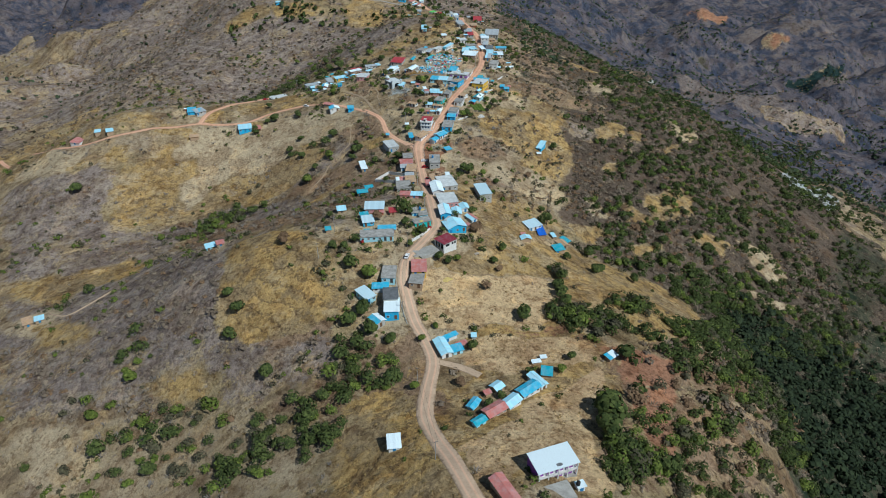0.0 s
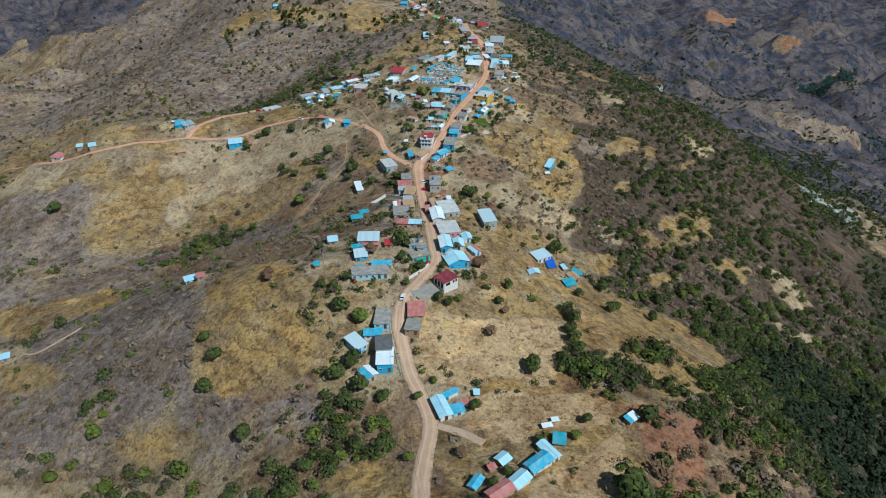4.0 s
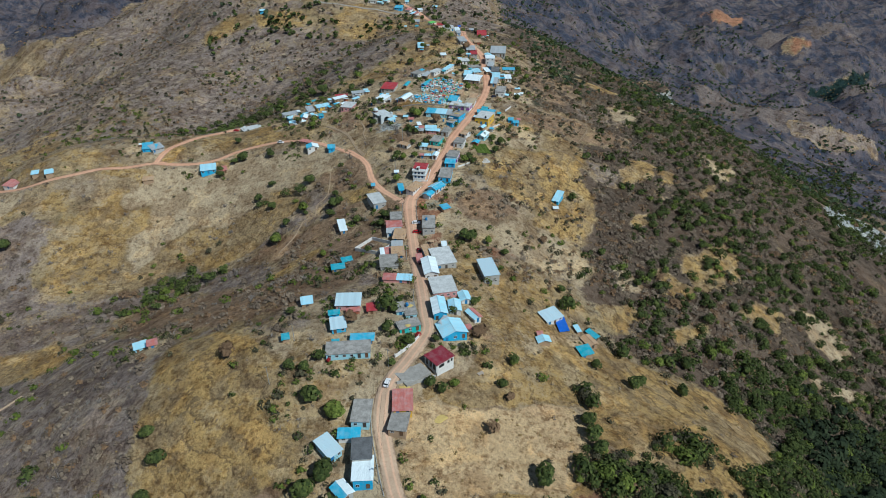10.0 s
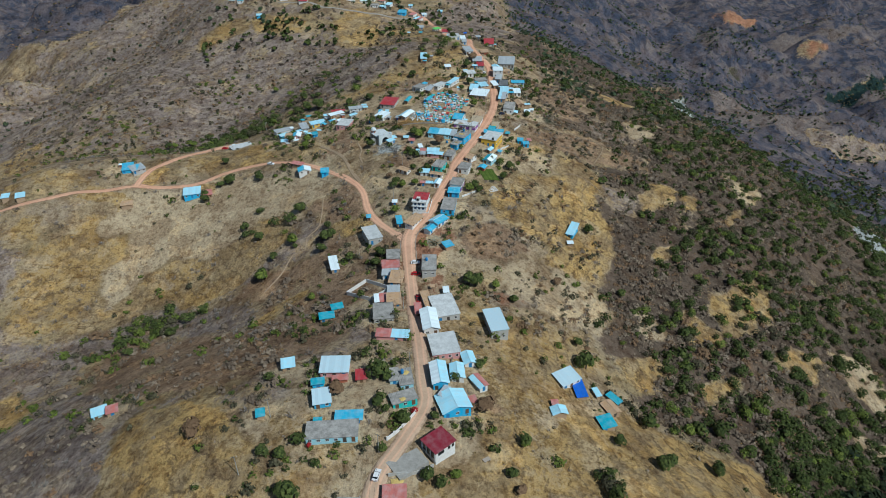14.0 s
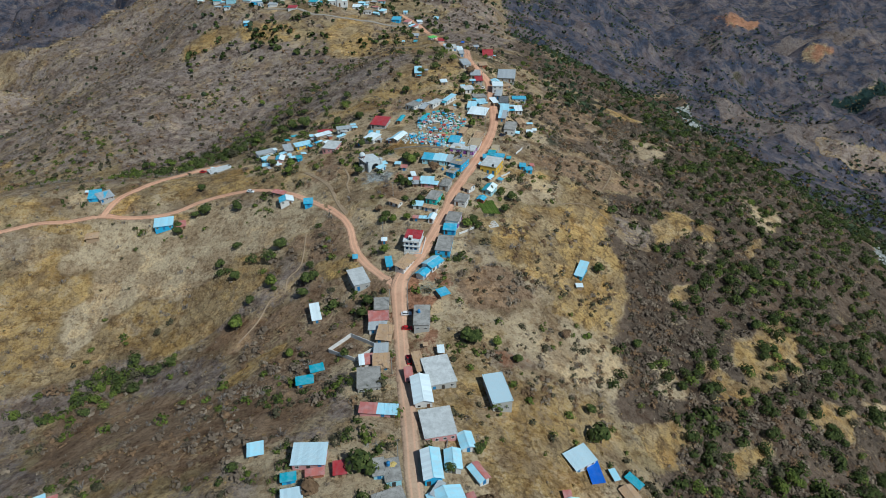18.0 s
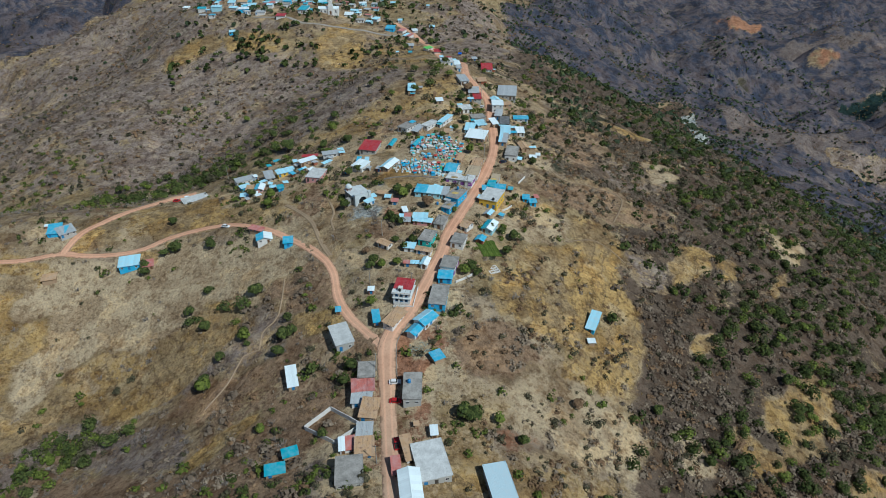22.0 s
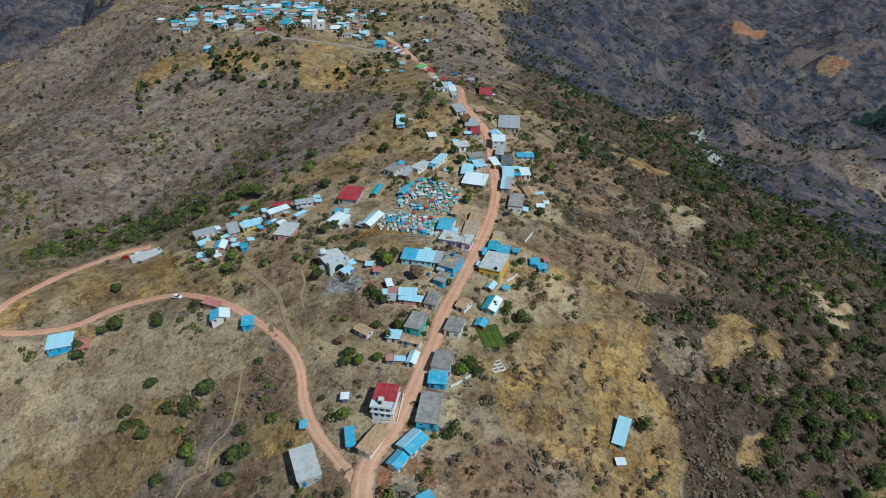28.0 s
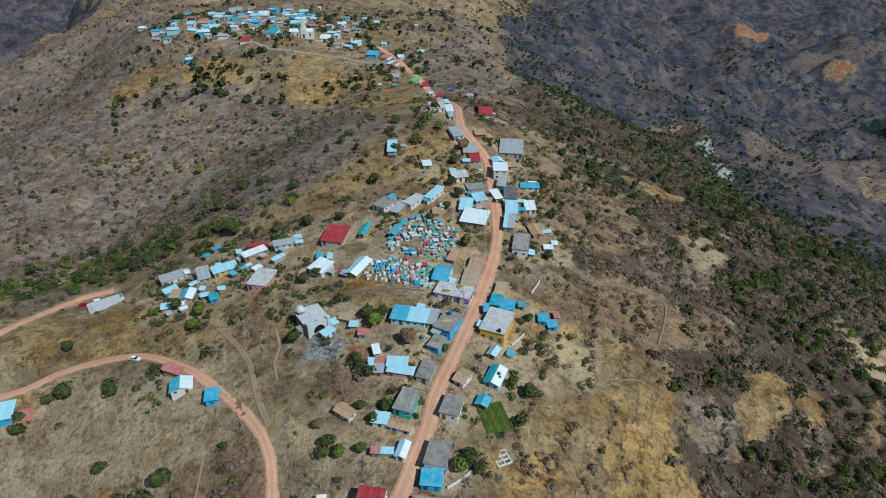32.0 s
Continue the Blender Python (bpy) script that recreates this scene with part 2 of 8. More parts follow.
def smooth(a, b, v):
    f = np.clip((v - a) / (b - a), 0, 1)
    return f * f * (3 - 2 * f)


def vale(x, y):
    """Spurs and hollows that run down from the main ridge: 0 in a hollow, about 1 on a crest."""
    return np.abs(fractal(x * 0.75 + 0.3 * y, y * 1.1 - 0.25 * x, 260, 11, 6))


def bare(x, y):
    """The height of the land without roads."""
    x, y = np.asarray(x, float), np.asarray(y, float)
    z = np.full(np.broadcast(x, y).shape, BASE)
    for hx, hy, height, radius in HILLS:
        z = z + height * np.exp(-((x - hx) ** 2 + (y - hy) ** 2) / (2 * radius**2))
    away = np.hypot(x * 1.1, (y - 435) * 0.75)
    z = z + fractal(x, y, 34, 3) * (0.35 + 1.6 * smooth(130, 390, away))
    z = z + (vale(x, y) - 0.36) * 72 * smooth(380, 1000, away)
    z = z + (np.abs(fractal(x, y, 640, 91, 6)) - 0.33) * 170 * smooth(1900, 3000, away)
    z = z + fractal(x, y, 1000, 21, 3) * 50 * smooth(2000, 3600, away)
    return z


def spaced(points, step):
    """Points at even steps along a smooth line through the given ones."""
    p = np.array(points, float)
    out = []
    for k in range(len(p) - 1):
        a, b, c, d = p[max(k - 1, 0)], p[k], p[k + 1], p[min(k + 2, len(p) - 1)]
        for s in np.linspace(0, 1, max(2, int(np.hypot(*(c - b)) / step) + 1))[:-1]:
            out.append(0.5 * (2 * b + (c - a) * s + (2 * a - 5 * b + 4 * c - d) * s * s + (3 * b - a - 3 * c + d) * s**3))
    return np.array(out + [p[-1]])


ROADS = {}


def land(x, y):
    """The ground's height, levelled under the roads."""
    x, y = np.asarray(x, float), np.asarray(y, float)
    z = bare(x, y)
    flat = np.stack([x.ravel(), y.ravel()], 1)
    out = z.ravel().copy()
    for name in sorted(ROADS, key=lambda k: k == "road_main"):
        line, heights, width = ROADS[name]
        lo, hi = line.min(0) - 11, line.max(0) + 11
        near = np.where(((flat > lo) & (flat < hi)).all(1))[0]
        if not len(near):
            continue
        best, level = np.full(len(near), 1e9), np.zeros(len(near))
        for a, b, za, zb in zip(line[:-1], line[1:], heights[:-1], heights[1:]):
            d = b - a
            f = np.clip(((flat[near] - a) @ d) / (d @ d + 1e-9), 0, 1)
            far = np.hypot(*(flat[near] - a - f[:, None] * d).T)
            closer = far < best
            best[closer], level[closer] = far[closer], (za + f * (zb - za))[closer]
        keep = 1 - smooth(width / 2 + 1.6, width / 2 + 6.5, best)
        out[near] = out[near] * (1 - keep) + (level - 0.16) * keep
    return out.reshape(z.shape)


def lay(name, width, points):
    line = spaced(points, 3.0)
    z = land(line[:, 0], line[:, 1])
    for _ in range(6):
        z[1:-1] = 0.25 * z[:-2] + 0.5 * z[1:-1] + 0.25 * z[2:]
    ROADS[name] = (line, z, width)


lay("road_main", 5.4, [(66, -30), (46, 20), (28, 62), (18, 87), (12, 102), (5.7, 113.5), (1.2, 124.3), (-1.8, 131.2), (-6.7, 141.9), (-10.8, 154.8), (-10.6, 169.5), (-9.4, 186), (-13.3, 199), (-17.9, 208.3), (-21.9, 220.9), (-24.9, 233.9), (-23.7, 246.7), (-17.5, 259.6), (-11.8, 274.8), (-13.1, 286.2), (-16.2, 307.9), (-20.8, 335.5), (-25.5, 368.4), (-27.4, 390.8), (-20.8, 403.3), (-14.2, 421.7), (-8.3, 441.6), (-6.7, 453.1), (-1.4, 469.7), (4.6, 489.2), (10.4, 510.4), (16, 535.6), (18.3, 559.7), (17.4, 591.3), (15.4, 622.5), (7.1, 641.5), (0.2, 661.2), (-2.6, 707.2), (-15, 750), (-22.5, 770), (-28, 795), (-36, 825), (-50, 858), (-63, 885), (-78, 906)])
lay("road_branch", 4.0, [(-24.4, 376.5), (-27.0, 383.6), (-32.1, 389.9), (-39.0, 398.4), (-46.0, 406.8), (-52.6, 418.8), (-57.5, 434.5), (-66.1, 447.5), (-84.8, 464.8), (-104.3, 478.9), (-127.1, 488.1), (-153.6, 485.1), (-170.8, 476.7), (-195.5, 472.3), (-211.6, 472.5), (-228.3, 467), (-245.7, 463.7), (-271, 453), (-304, 449.8), (-355.5, 472.5), (-410, 515), (-458.8, 560.6)])
lay("road_upper", 4.2, [(-209.8, 471.9), (-207.8, 486.1), (-199.1, 503.6), (-183.4, 539.4), (-167.6, 548.8)])
lay("road_grey", 5.0, [(-225, 885), (-195, 879), (-167.5, 864.6), (-147.5, 864.7), (-115.8, 865.4), (-89.7, 862), (-50, 858)])
lay("lane", 2.4, [(-61.3, 447.7), (-67.8, 458.4), (-75.2, 474), (-84.1, 485.3), (-93.9, 494.6)])
lay("farm_track", 3.0, [(-8.1, 186), (1.5, 183), (9.2, 178.1)])
lay("footpath", 0.8, [(50.7, 540.2), (59.8, 532.3), (76.3, 536.2), (92.8, 532.2), (83.0, 504.7)])
lay("slope_path", 0.7, [(-101.1, 377.1), (-95.0, 387.7), (-91.3, 400.5), (-84.7, 402.0), (-85.4, 409.8), (-79.8, 417.9), (-81.5, 438.4)])
lay("farm_path", 1.1, [(-227.4, 269.3), (-213.6, 263.3), (-203.3, 270.0), (-194.5, 281.1)])
lay("church_path", 1.1, [(-68.9, 489.2), (-64.9, 479.3), (-65.1, 472.0), (-62.0, 463.6)])
lay("field_path", 0.5, [(83.4, 472.0), (69.9, 482.2), (52.3, 472.7)])


def height(x, y):
    return float(land(np.array([x]), np.array([y]))[0])


# ---------------------------------------------------------------- fields and soils
COVER = {"gold": [], "dark": [], "soil": [], "pale": [], "green": [], "forest": [], "brush": [], "rust": [], "rock": [], "slate": [], "dust": [], "stubble": []}


def patch(kind, x, y, rx, ry, turn=0.0, amount=1.0):
    COVER[kind].append((x, y, rx, ry, turn, amount * ((0.98 if amount >= 1 else 0.8) if kind == "gold" else 0.82 if kind == "rust" else 0.75 if kind == "dark" and x < 0 else 1)))


patch("gold", -90, 233, 28, 33, -12)
patch("gold", 13, 232, 35, 24, 13)
patch("gold", 89, 262, 53, 45, 35)
patch("gold", 22, 146, 29, 29, 5)
patch("gold", 22, 194, 27, 15, 6)
patch("soil", 80, 195, 15, 9, 16, 0.62)
patch("soil", 98, 182, 28, 21, 27, 0.55)
patch("gold", -20, 145, 8, 18, -13, 0.8)
patch("gold", -214, 407, 31, 33, 5, 0.9)
patch("pale", -322, 414, 45, 52, -19, 0.8)
patch("gold", -206, 247, 20, 19, -19, 0.8)
patch("gold", 62, 447, 38, 58, 35, 0.9)
patch("gold", 129, 489, 16, 22, 31)
patch("gold", -398, 529, 120, 101, -35, 0.8)
patch("gold", -254, 473, 56, 9, -8, 0.8)
patch("dark", -252, 340, 19, 62, -1)
patch("dark", -139, 233, 41, 24, -20)
patch("dark", -157, 200, 35, 20, -12, 0.7)
patch("dark", -90, 346, 63, 60, -35)
patch("gold", -238, 416, 35, 31, 6, 0.8)
patch("gold", -95, 249, 24, 17, -9)
patch("gold", -131, 402, 17, 18, -20)
patch("gold", 58, 410, 28, 42, 32, 0.9)
patch("gold", 127, 483, 13, 28, 25)
patch("gold", 17, 255, 27, 13, 14)
patch("gold", 72, 272, 25, 18, 21, 0.9)
patch("dark", -137, 349, 59, 40, -21, 0.9)
patch("dark", -140, 260, 29, 20, -17, 0.8)
patch("dark", -117, 426, 25, 12, -21, 0.6)
patch("pale", -38, 295, 15, 12, -2, 0.7)
patch("pale", -30, 270, 12, 8, 6, 0.7)
patch("gold", -184, 439, 31, 17, -1, 0.7)
patch("gold", -134, 399, 17, 18, -14)
patch("gold", -65, 409, 10, 11, -17)
patch("gold", 36, 424, 31, 31, 23, 0.85)
patch("gold", 64, 408, 18, 22, 24)
patch("gold", 126, 488, 11, 23, 21)
patch("gold", 154, 404, 12, 20, 18, 0.8)
patch("dark", -86, 389, 47, 14, -16)
patch("dark", -52, 429, 15, 17, -15, 0.7)
patch("dark", 95, 440, 14, 23, 20, 0.8)
patch("gold", -123, 828, 27, 47, 9, 0.8)
patch("gold", -221, 813, 46, 27, -17, 0.6)
patch("gold", -64, 600, 55, 32, -19, 0.55)
patch("dark", -330, 697, 31, 21, -14)
patch("dark", -203, 588, 106, 91, -27, 0.5)
patch("gold", -119, 812, 28, 38, 3, 0.7)
patch("gold", -223, 820, 35, 29, -17, 0.7)
patch("gold", -83, 591, 39, 22, -21, 0.55)
patch("gold", -26, 502, 17, 5, -1)
patch("gold", -161, 503, 35, 19, -7, 0.8)
patch("pale", -131, 462, 27, 15, -9)
patch("soil", -33, 456, 13, 11, -4, 0.35)
patch("soil", -72, 493, 15, 10, -12, 0.35)
patch("pale", -48, 483, 13, 15, -8, 0.8)
patch("gold", 37, 442, 14, 16, 18, 0.9)
patch("gold", 128, 488, 11, 20, 15)
patch("gold", 59, 455, 14, 15, 19, 0.9)
patch("gold", 78, 454, 8, 15, 17)
patch("soil", 93, 603, 29, 25, 35, 0.3)
patch("green", 16, 449, 6, 6, 13)
patch("dark", -341, 833, 129, 84, -28, 0.45)
patch("dark", -191, 693, 92, 47, -31, 0.4)
patch("pale", 476, 1086, 97, 38, 35, 0.62)
patch("pale", 533, 1115, 117, 25, 35, 0.6)
patch("soil", 950, 2477, 72, 177, 13, 0.8)
patch("soil", 835, 1655, 64, 143, 10, 0.4)
patch("pale", 384, 610, 75, 36, 35, 0.65)
patch("dark", 1586, 2654, 118, 379, -17, 0.6)
patch("green", 270, 510, 119, 217, 35, 0.55)
patch("green", 207, 257, 106, 110, 31, 0.9)
patch("green", 236, 641, 229, 79, 35, 0.6)
patch("green", 240, 727, 206, 155, 35, 0.6)
patch("soil", -25, 365, 5, 17, -16, 0.5)
patch("pale", -24, 239, 6, 18, 7, 0.5)
patch("soil", -26, 368, 9, 28, -11, 0.5)
patch("soil", 5, 494, 13, 29, 11, 0.3)
patch("soil", 19, 573, 12, 38, 18, 0.3)
patch("rust", -36, 168, 16, 12, -11, 0.7)
patch("rust", -23, 171, 8, 16, -7, 0.7)
patch("rust", -87, 345, 45, 56, -35, 0.75)
patch("rust", -45, 403, 16, 26, -24, 0.7)
patch("rust", 95, 190, 30, 34, 25, 0.8)
patch("rust", -75, 204, 16, 11, -10, 0.6)
patch("rust", -119, 204, 18, 15, -13, 0.55)
patch("rust", -66, 387, 31, 27, -23, 0.8)
patch("rust", -60, 294, 14, 17, -11, 0.6)
patch("rust", -87, 304, 25, 27, -22, 0.7)
patch("rust", 30, 366, 13, 26, 26, 0.55)
patch("rust", 112, 519, 23, 75, 30, 0.6)
patch("rust", 112, 345, 28, 26, 21, 0.6)
patch("rust", 11, 276, 11, 8, 19, 0.6)
patch("rust", -60, 419, 19, 14, -16, 0.7)
patch("rust", -92, 407, 18, 12, -18, 0.7)
patch("rust", 104, 453, 20, 29, 19, 0.65)
patch("rust", -75, 498, 10, 20, -13, 0.75)
patch("rust", -80, 441, 15, 10, -12, 0.75)
patch("rust", -43, 434, 11, 12, -7, 0.6)
patch("rust", -31, 457, 13, 9, -4, 0.75)
patch("rust", 63, 619, 29, 29, 35, 0.7)
patch("rust", 83, 604, 28, 37, 35, 0.7)
patch("rust", 111, 534, 27, 28, 22, 0.7)
patch("rust", 81, 482, 13, 21, 19, 0.6)
patch("rust", 37, 617, 16, 43, 35, 0.6)
patch("rust", -49, 591, 18, 19, -7, 0.6)
patch("gold", -62, 214, 23, 21, -7, 0.62)
patch("gold", 14, 259, 31, 29, 22, 0.66)
patch("gold", -39, 337, 25, 63, -27, 0.55)
patch("gold", 3, 336, 22, 46, 20, 0.62)
patch("gold", -46, 250, 19, 25, -0, 0.6)
patch("gold", -15, 336, 15, 36, 2, 0.5)
patch("gold", 19, 299, 18, 21, 25, 0.66)
patch("gold", -72, 425, 27, 25, -23, 0.55)
patch("gold", -96, 363, 32, 32, -26, 0.5)
patch("gold", -26, 412, 19, 18, -7, 0.5)
patch("gold", 6, 440, 15, 23, 13, 0.5)
patch("gold", 30, 488, 12, 21, 19, 0.6)
patch("gold", 15, 483, 13, 18, 14, 0.5)
patch("gold", -44, 513, 19, 16, -8, 0.55)
patch("gold", -16, 453, 11, 14, 1, 0.45)
patch("gold", -99, 504, 28, 20, -15, 0.6)
patch("gold", -21, 606, 27, 26, 6, 0.6)
patch("gold", -66, 658, 32, 69, -25, 0.6)
patch("green", -131, 550, 39, 9, -27, 0.6)
patch("pale", 303, 1012, 64, 81, 35)
patch("pale", 426, 1040, 87, 40, 35, 0.68)
patch("pale", 972, 1559, 44, 101, 6, 0.7)
patch("gold", 683, 1853, 93, 102, 28, 0.7)
patch("pale", 198, 857, 118, 75, 35, 0.65)
patch("brush", 240, 500, 165, 430, 0, 0.85)
patch("brush", 110, 640, 45, 130, 0, 0.5)
patch("pale", -55, 474, 12, 14, 0, 0.95)
patch("brush", 520, 980, 420, 420, 0, 0.68)
patch("brush", 112, 425, 32, 75, 0, 0.9)
patch("brush", 105, 560, 40, 60, 0, 0.75)
patch("brush", 1500, 1200, 560, 700, 0, 0.62)
patch("brush", 1050, 1770, 330, 190, 0, 0.8)
patch("soil", 1050, 1760, 260, 110, 0, 0.42)
patch("brush", 700, 2100, 560, 420, 0, 0.9)
patch("brush", 350, 1500, 330, 260, 0, 0.62)
patch("brush", 1150, 2350, 500, 500, 0, 0.65)
patch("brush", 820, 1420, 360, 240, 0, 0.62)
# far hillsides whose base colour carries the blue of distance haze
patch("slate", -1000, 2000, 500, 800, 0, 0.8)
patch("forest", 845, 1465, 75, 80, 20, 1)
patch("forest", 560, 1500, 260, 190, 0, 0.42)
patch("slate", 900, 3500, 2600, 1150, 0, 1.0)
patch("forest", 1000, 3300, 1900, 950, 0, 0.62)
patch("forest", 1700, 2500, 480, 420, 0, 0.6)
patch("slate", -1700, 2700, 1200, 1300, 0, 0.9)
patch("dark", -900, 1500, 500, 700, 0, 0.7)
patch("green", 250, 1250, 230, 230, 0, 0.5)
patch("dark", -420, 900, 260, 330, 0, 0.78)
patch("dark", -200, 720, 130, 110, 0, 0.68)
patch("dark", 60, 900, 120, 140, 0, 0.7)
patch("pale", -12, 330, 50, 120, 0, 0.52)
patch("pale", -12, 200, 60, 90, 0, 0.45)
patch("pale", -30, 470, 60, 70, 0, 0.55)
patch("pale", 30, 350, 45, 60, 0, 0.5)
patch("soil", 40, 203, 34, 10, 14, 0.5)
patch("pale", 44, 262, 6, 4, 20, 1.3)
patch("pale", -160, 505, 40, 20, 10, 0.7)
patch("pale", -75, 520, 40, 30, 0, 0.6)
patch("rust", 88, 470, 16, 40, 0, 0.75)
patch("rust", 105, 420, 14, 40, 0, 0.7)
patch("brush", 140, 415, 40, 70, 0, 0.85)
patch("gold", -42, 150, 55, 60, 0, 0.66)
patch("rust", -28, 168, 24, 36, 0, 0.75)
patch("rust", -70, 190, 30, 26, 20, 0.7)
patch("dark", -75, 205, 22, 30, 30, 1.1)
patch("brush", 108, 165, 17, 60, 0, 0.95)
patch("soil", 92, 178, 20, 26, 20, 0.62)
patch("green", 262, 360, 70, 80, 0, 0.9)
patch("gold", 32, 148, 42, 44, 20, 1.2)
patch("gold", 34, 200, 44, 20, 12, 1.2)
patch("gold", 6, 232, 18, 30, 0, 1.2)
patch("gold", -22, 142, 16, 22, 0, 0.9)
patch("pale", -140, 440, 55, 35, 0, 0.8)
patch("pale", -110, 418, 40, 28, 0, 0.6)
patch("gold", -62, 402, 10, 14, 0, 1)
patch("soil", -23, 372, 9, 17, 0, 0.8)
patch("soil", -17, 388, 10, 9, 20, 0.6)
patch("soil", -14, 418, 9, 16, -15, 0.5)
patch("gold", -83, 362, 20, 2.6, 36, 1.25)
patch("pale", -25, 475, 26, 42, 0, 0.55)
patch("pale", -20, 545, 26, 30, 0, 0.4)
patch("pale", -30, 265, 26, 26, 0, 0.45)
patch("pale", -18, 345, 16, 40, 0, 0.45)
patch("pale", 16, 560, 22, 60, 0, 0.45)
patch("pale", -200, 940, 110, 70, 0, 0.45)
patch("pale", -110, 540, 60, 22, 0, 0.5)
patch("pale", -190, 620, 120, 90, 0, 0.45)
patch("pale", -230, 470, 80, 50, 0, 0.35)


clearing = random.Random(77)
for _ in range(24):
    patch(clearing.choice(("gold", "soil", "pale")), clearing.uniform(120, 300), clearing.uniform(330, 860), clearing.uniform(3, 8), clearing.uniform(4, 12), clearing.uniform(-30, 50), clearing.uniform(0.75, 1.2))
for _ in range(46):
    patch(clearing.choice(("gold", "gold", "rust", "pale", "dark")), clearing.uniform(-320, -60), clearing.uniform(120, 560), clearing.uniform(8, 22), clearing.uniform(4, 9), clearing.uniform(10, 45), clearing.uniform(0.6, 1.1))
for _ in range(60):
    patch(clearing.choice(("dust", "rust", "green", "green")), clearing.uniform(150, 1100), clearing.uniform(700, 2000), clearing.uniform(20, 60), clearing.uniform(15, 45), clearing.uniform(-40, 40), clearing.uniform(0.45, 0.62))

FIELDS = []


def field(kind, amount, soft, corners):
    """A field or stretch of soil with its own outline, laid over what is there before it; a "thin" one lets it show through."""
    FIELDS.append((kind, amount, soft, np.array(corners, float)))


def within(corners, x, y):
    """Signed distance to an outline, positive inside it."""
    far, odd = np.full(x.shape, 1e18), np.zeros(x.shape, bool)
    for (ax, ay), (bx, by) in zip(corners, np.roll(corners, -1, 0)):
        dx, dy = bx - ax, by - ay
        f = np.clip(((x - ax) * dx + (y - ay) * dy) / (dx * dx + dy * dy + 1e-9), 0, 1)
        far = np.minimum(far, (x - ax - f * dx) ** 2 + (y - ay - f * dy) ** 2)
        odd ^= ((ay > y) != (by > y)) & (x < dx * (y - ay) / (dy if abs(dy) > 1e-9 else 1e-9) + ax)
    return np.sqrt(far) * np.where(odd, 1, -1)


# far hills and valley side, tinted blue in place of haze
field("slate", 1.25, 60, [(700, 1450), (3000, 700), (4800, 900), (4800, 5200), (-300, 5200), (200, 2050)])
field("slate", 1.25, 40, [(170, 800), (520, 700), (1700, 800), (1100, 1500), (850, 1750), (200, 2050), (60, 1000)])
field("dark", 0.65, 10, [(-582, 1081), (-424, 1004), (-265, 872), (-92, 762), (-36, 637), (-74, 595), (-113, 578), (-181, 625), (-226, 610), (-266, 595)])
field("dark", 0.61, 6, [(-363, 433), (-304, 419), (-256, 422), (-240, 369), (-189, 370), (-124, 389), (-88, 393), (-46, 375), (-36, 312), (-61, 272), (-103, 263), (-119, 256), (-104, 218), (-81, 198), (-52, 201), (-47, 186), (-70, 180), (-84, 181), (-111, 178), (-145, 180), (-200, 182)])
field("rust", 0.69, 6, [(-186, 343), (-157, 375), (-116, 389), (-85, 408), (-56, 396), (-37, 371), (-43, 345), (-49, 315), (-60, 298), (-85, 282), (-123, 287), (-148, 292)])
field("dark", 0.80, 4, [(-231, 315), (-155, 308), (-122, 280), (-113, 232), (-107, 213), (-164, 224)])
field("dark", 0.57, 4, [(-129, 429), (-90, 429), (-72, 420), (-74, 395), (-98, 393), (-111, 407)])
field("dark", 0.72, 4, [(-165, 382), (-111, 376), (-98, 366), (-101, 346), (-142, 356)])
field("rust", 0.65, 4, [(-105, 451), (-70, 443), (-52, 416), (-55, 406), (-76, 424), (-100, 444)])
field("rust", 0.65, 4, [(-65, 398), (-45, 390), (-35, 378), (-41, 366), (-67, 367), (-79, 379), (-75, 390)])
field("brush", 0.78, 16, [(100, 516), (156, 624), (311, 627), (436, 648), (203, 280), (144, 271), (131, 285), (112, 294), (94, 298), (71, 302), (68, 327), (55, 337), (76, 391), (93, 450)])
field("brush", 0.78, 14, [(81, 495), (121, 530), (433, 776), (177, 384), (56, 349), (69, 372), (67, 385), (81, 404), (82, 431), (80, 457)])
field("brush", 0.75, 14, [(76, 573), (118, 594), (240, 587), (160, 457), (86, 440), (78, 464), (83, 482), (79, 503), (52, 502)])
field("rust", 0.65, 5, [(56, 622), (104, 654), (97, 575), (68, 563), (53, 578)])
field("rust", 0.65, 5, [(52, 529), (75, 543), (124, 540), (120, 515), (82, 504), (53, 509)])
field("dark", 0.65, 3, [(83, 482), (100, 485), (107, 477), (100, 463), (85, 459), (81, 469)])
field("dark", 0.57, 5, [(92, 589), (131, 601), (141, 577), (103, 544), (86, 553)])
field("gold", 0.62, 8, [(-247, 378), (-253, 402), (-222, 425), (-196, 446), (-155, 452), (-106, 438), (-93, 421), (-112, 399), (-140, 397), (-162, 387), (-195, 382), (-225, 367), (-237, 365)])
field("dark", 0.72, 4, [(-292, 419), (-274, 425), (-261, 409), (-240, 360), (-252, 346)])
field("pale", 0.8, 4, [(-197, 461), (-179, 467), (-143, 464), (-110, 461), (-77, 444), (-89, 429), (-146, 448), (-189, 448)])
field("gold", 0.90, 2, [(-107, 213), (-112, 230), (-115, 252), (-120, 277), (-108, 280), (-83, 271), (-68, 256), (-62, 243), (-64, 234), (-50, 228), (-46, 221), (-58, 214), (-64, 208)])
field("gold", 0.74, 3, [(-236, 323), (-208, 327), (-183, 313), (-186, 300), (-217, 295)])
field("gold", 0.70, 3, [(-287, 312), (-265, 314), (-230, 318), (-196, 309), (-221, 295), (-229, 279), (-261, 290)])
field("gold", 0.70, 2, [(-229, 262), (-192, 251), (-179, 234), (-201, 234), (-222, 246)])
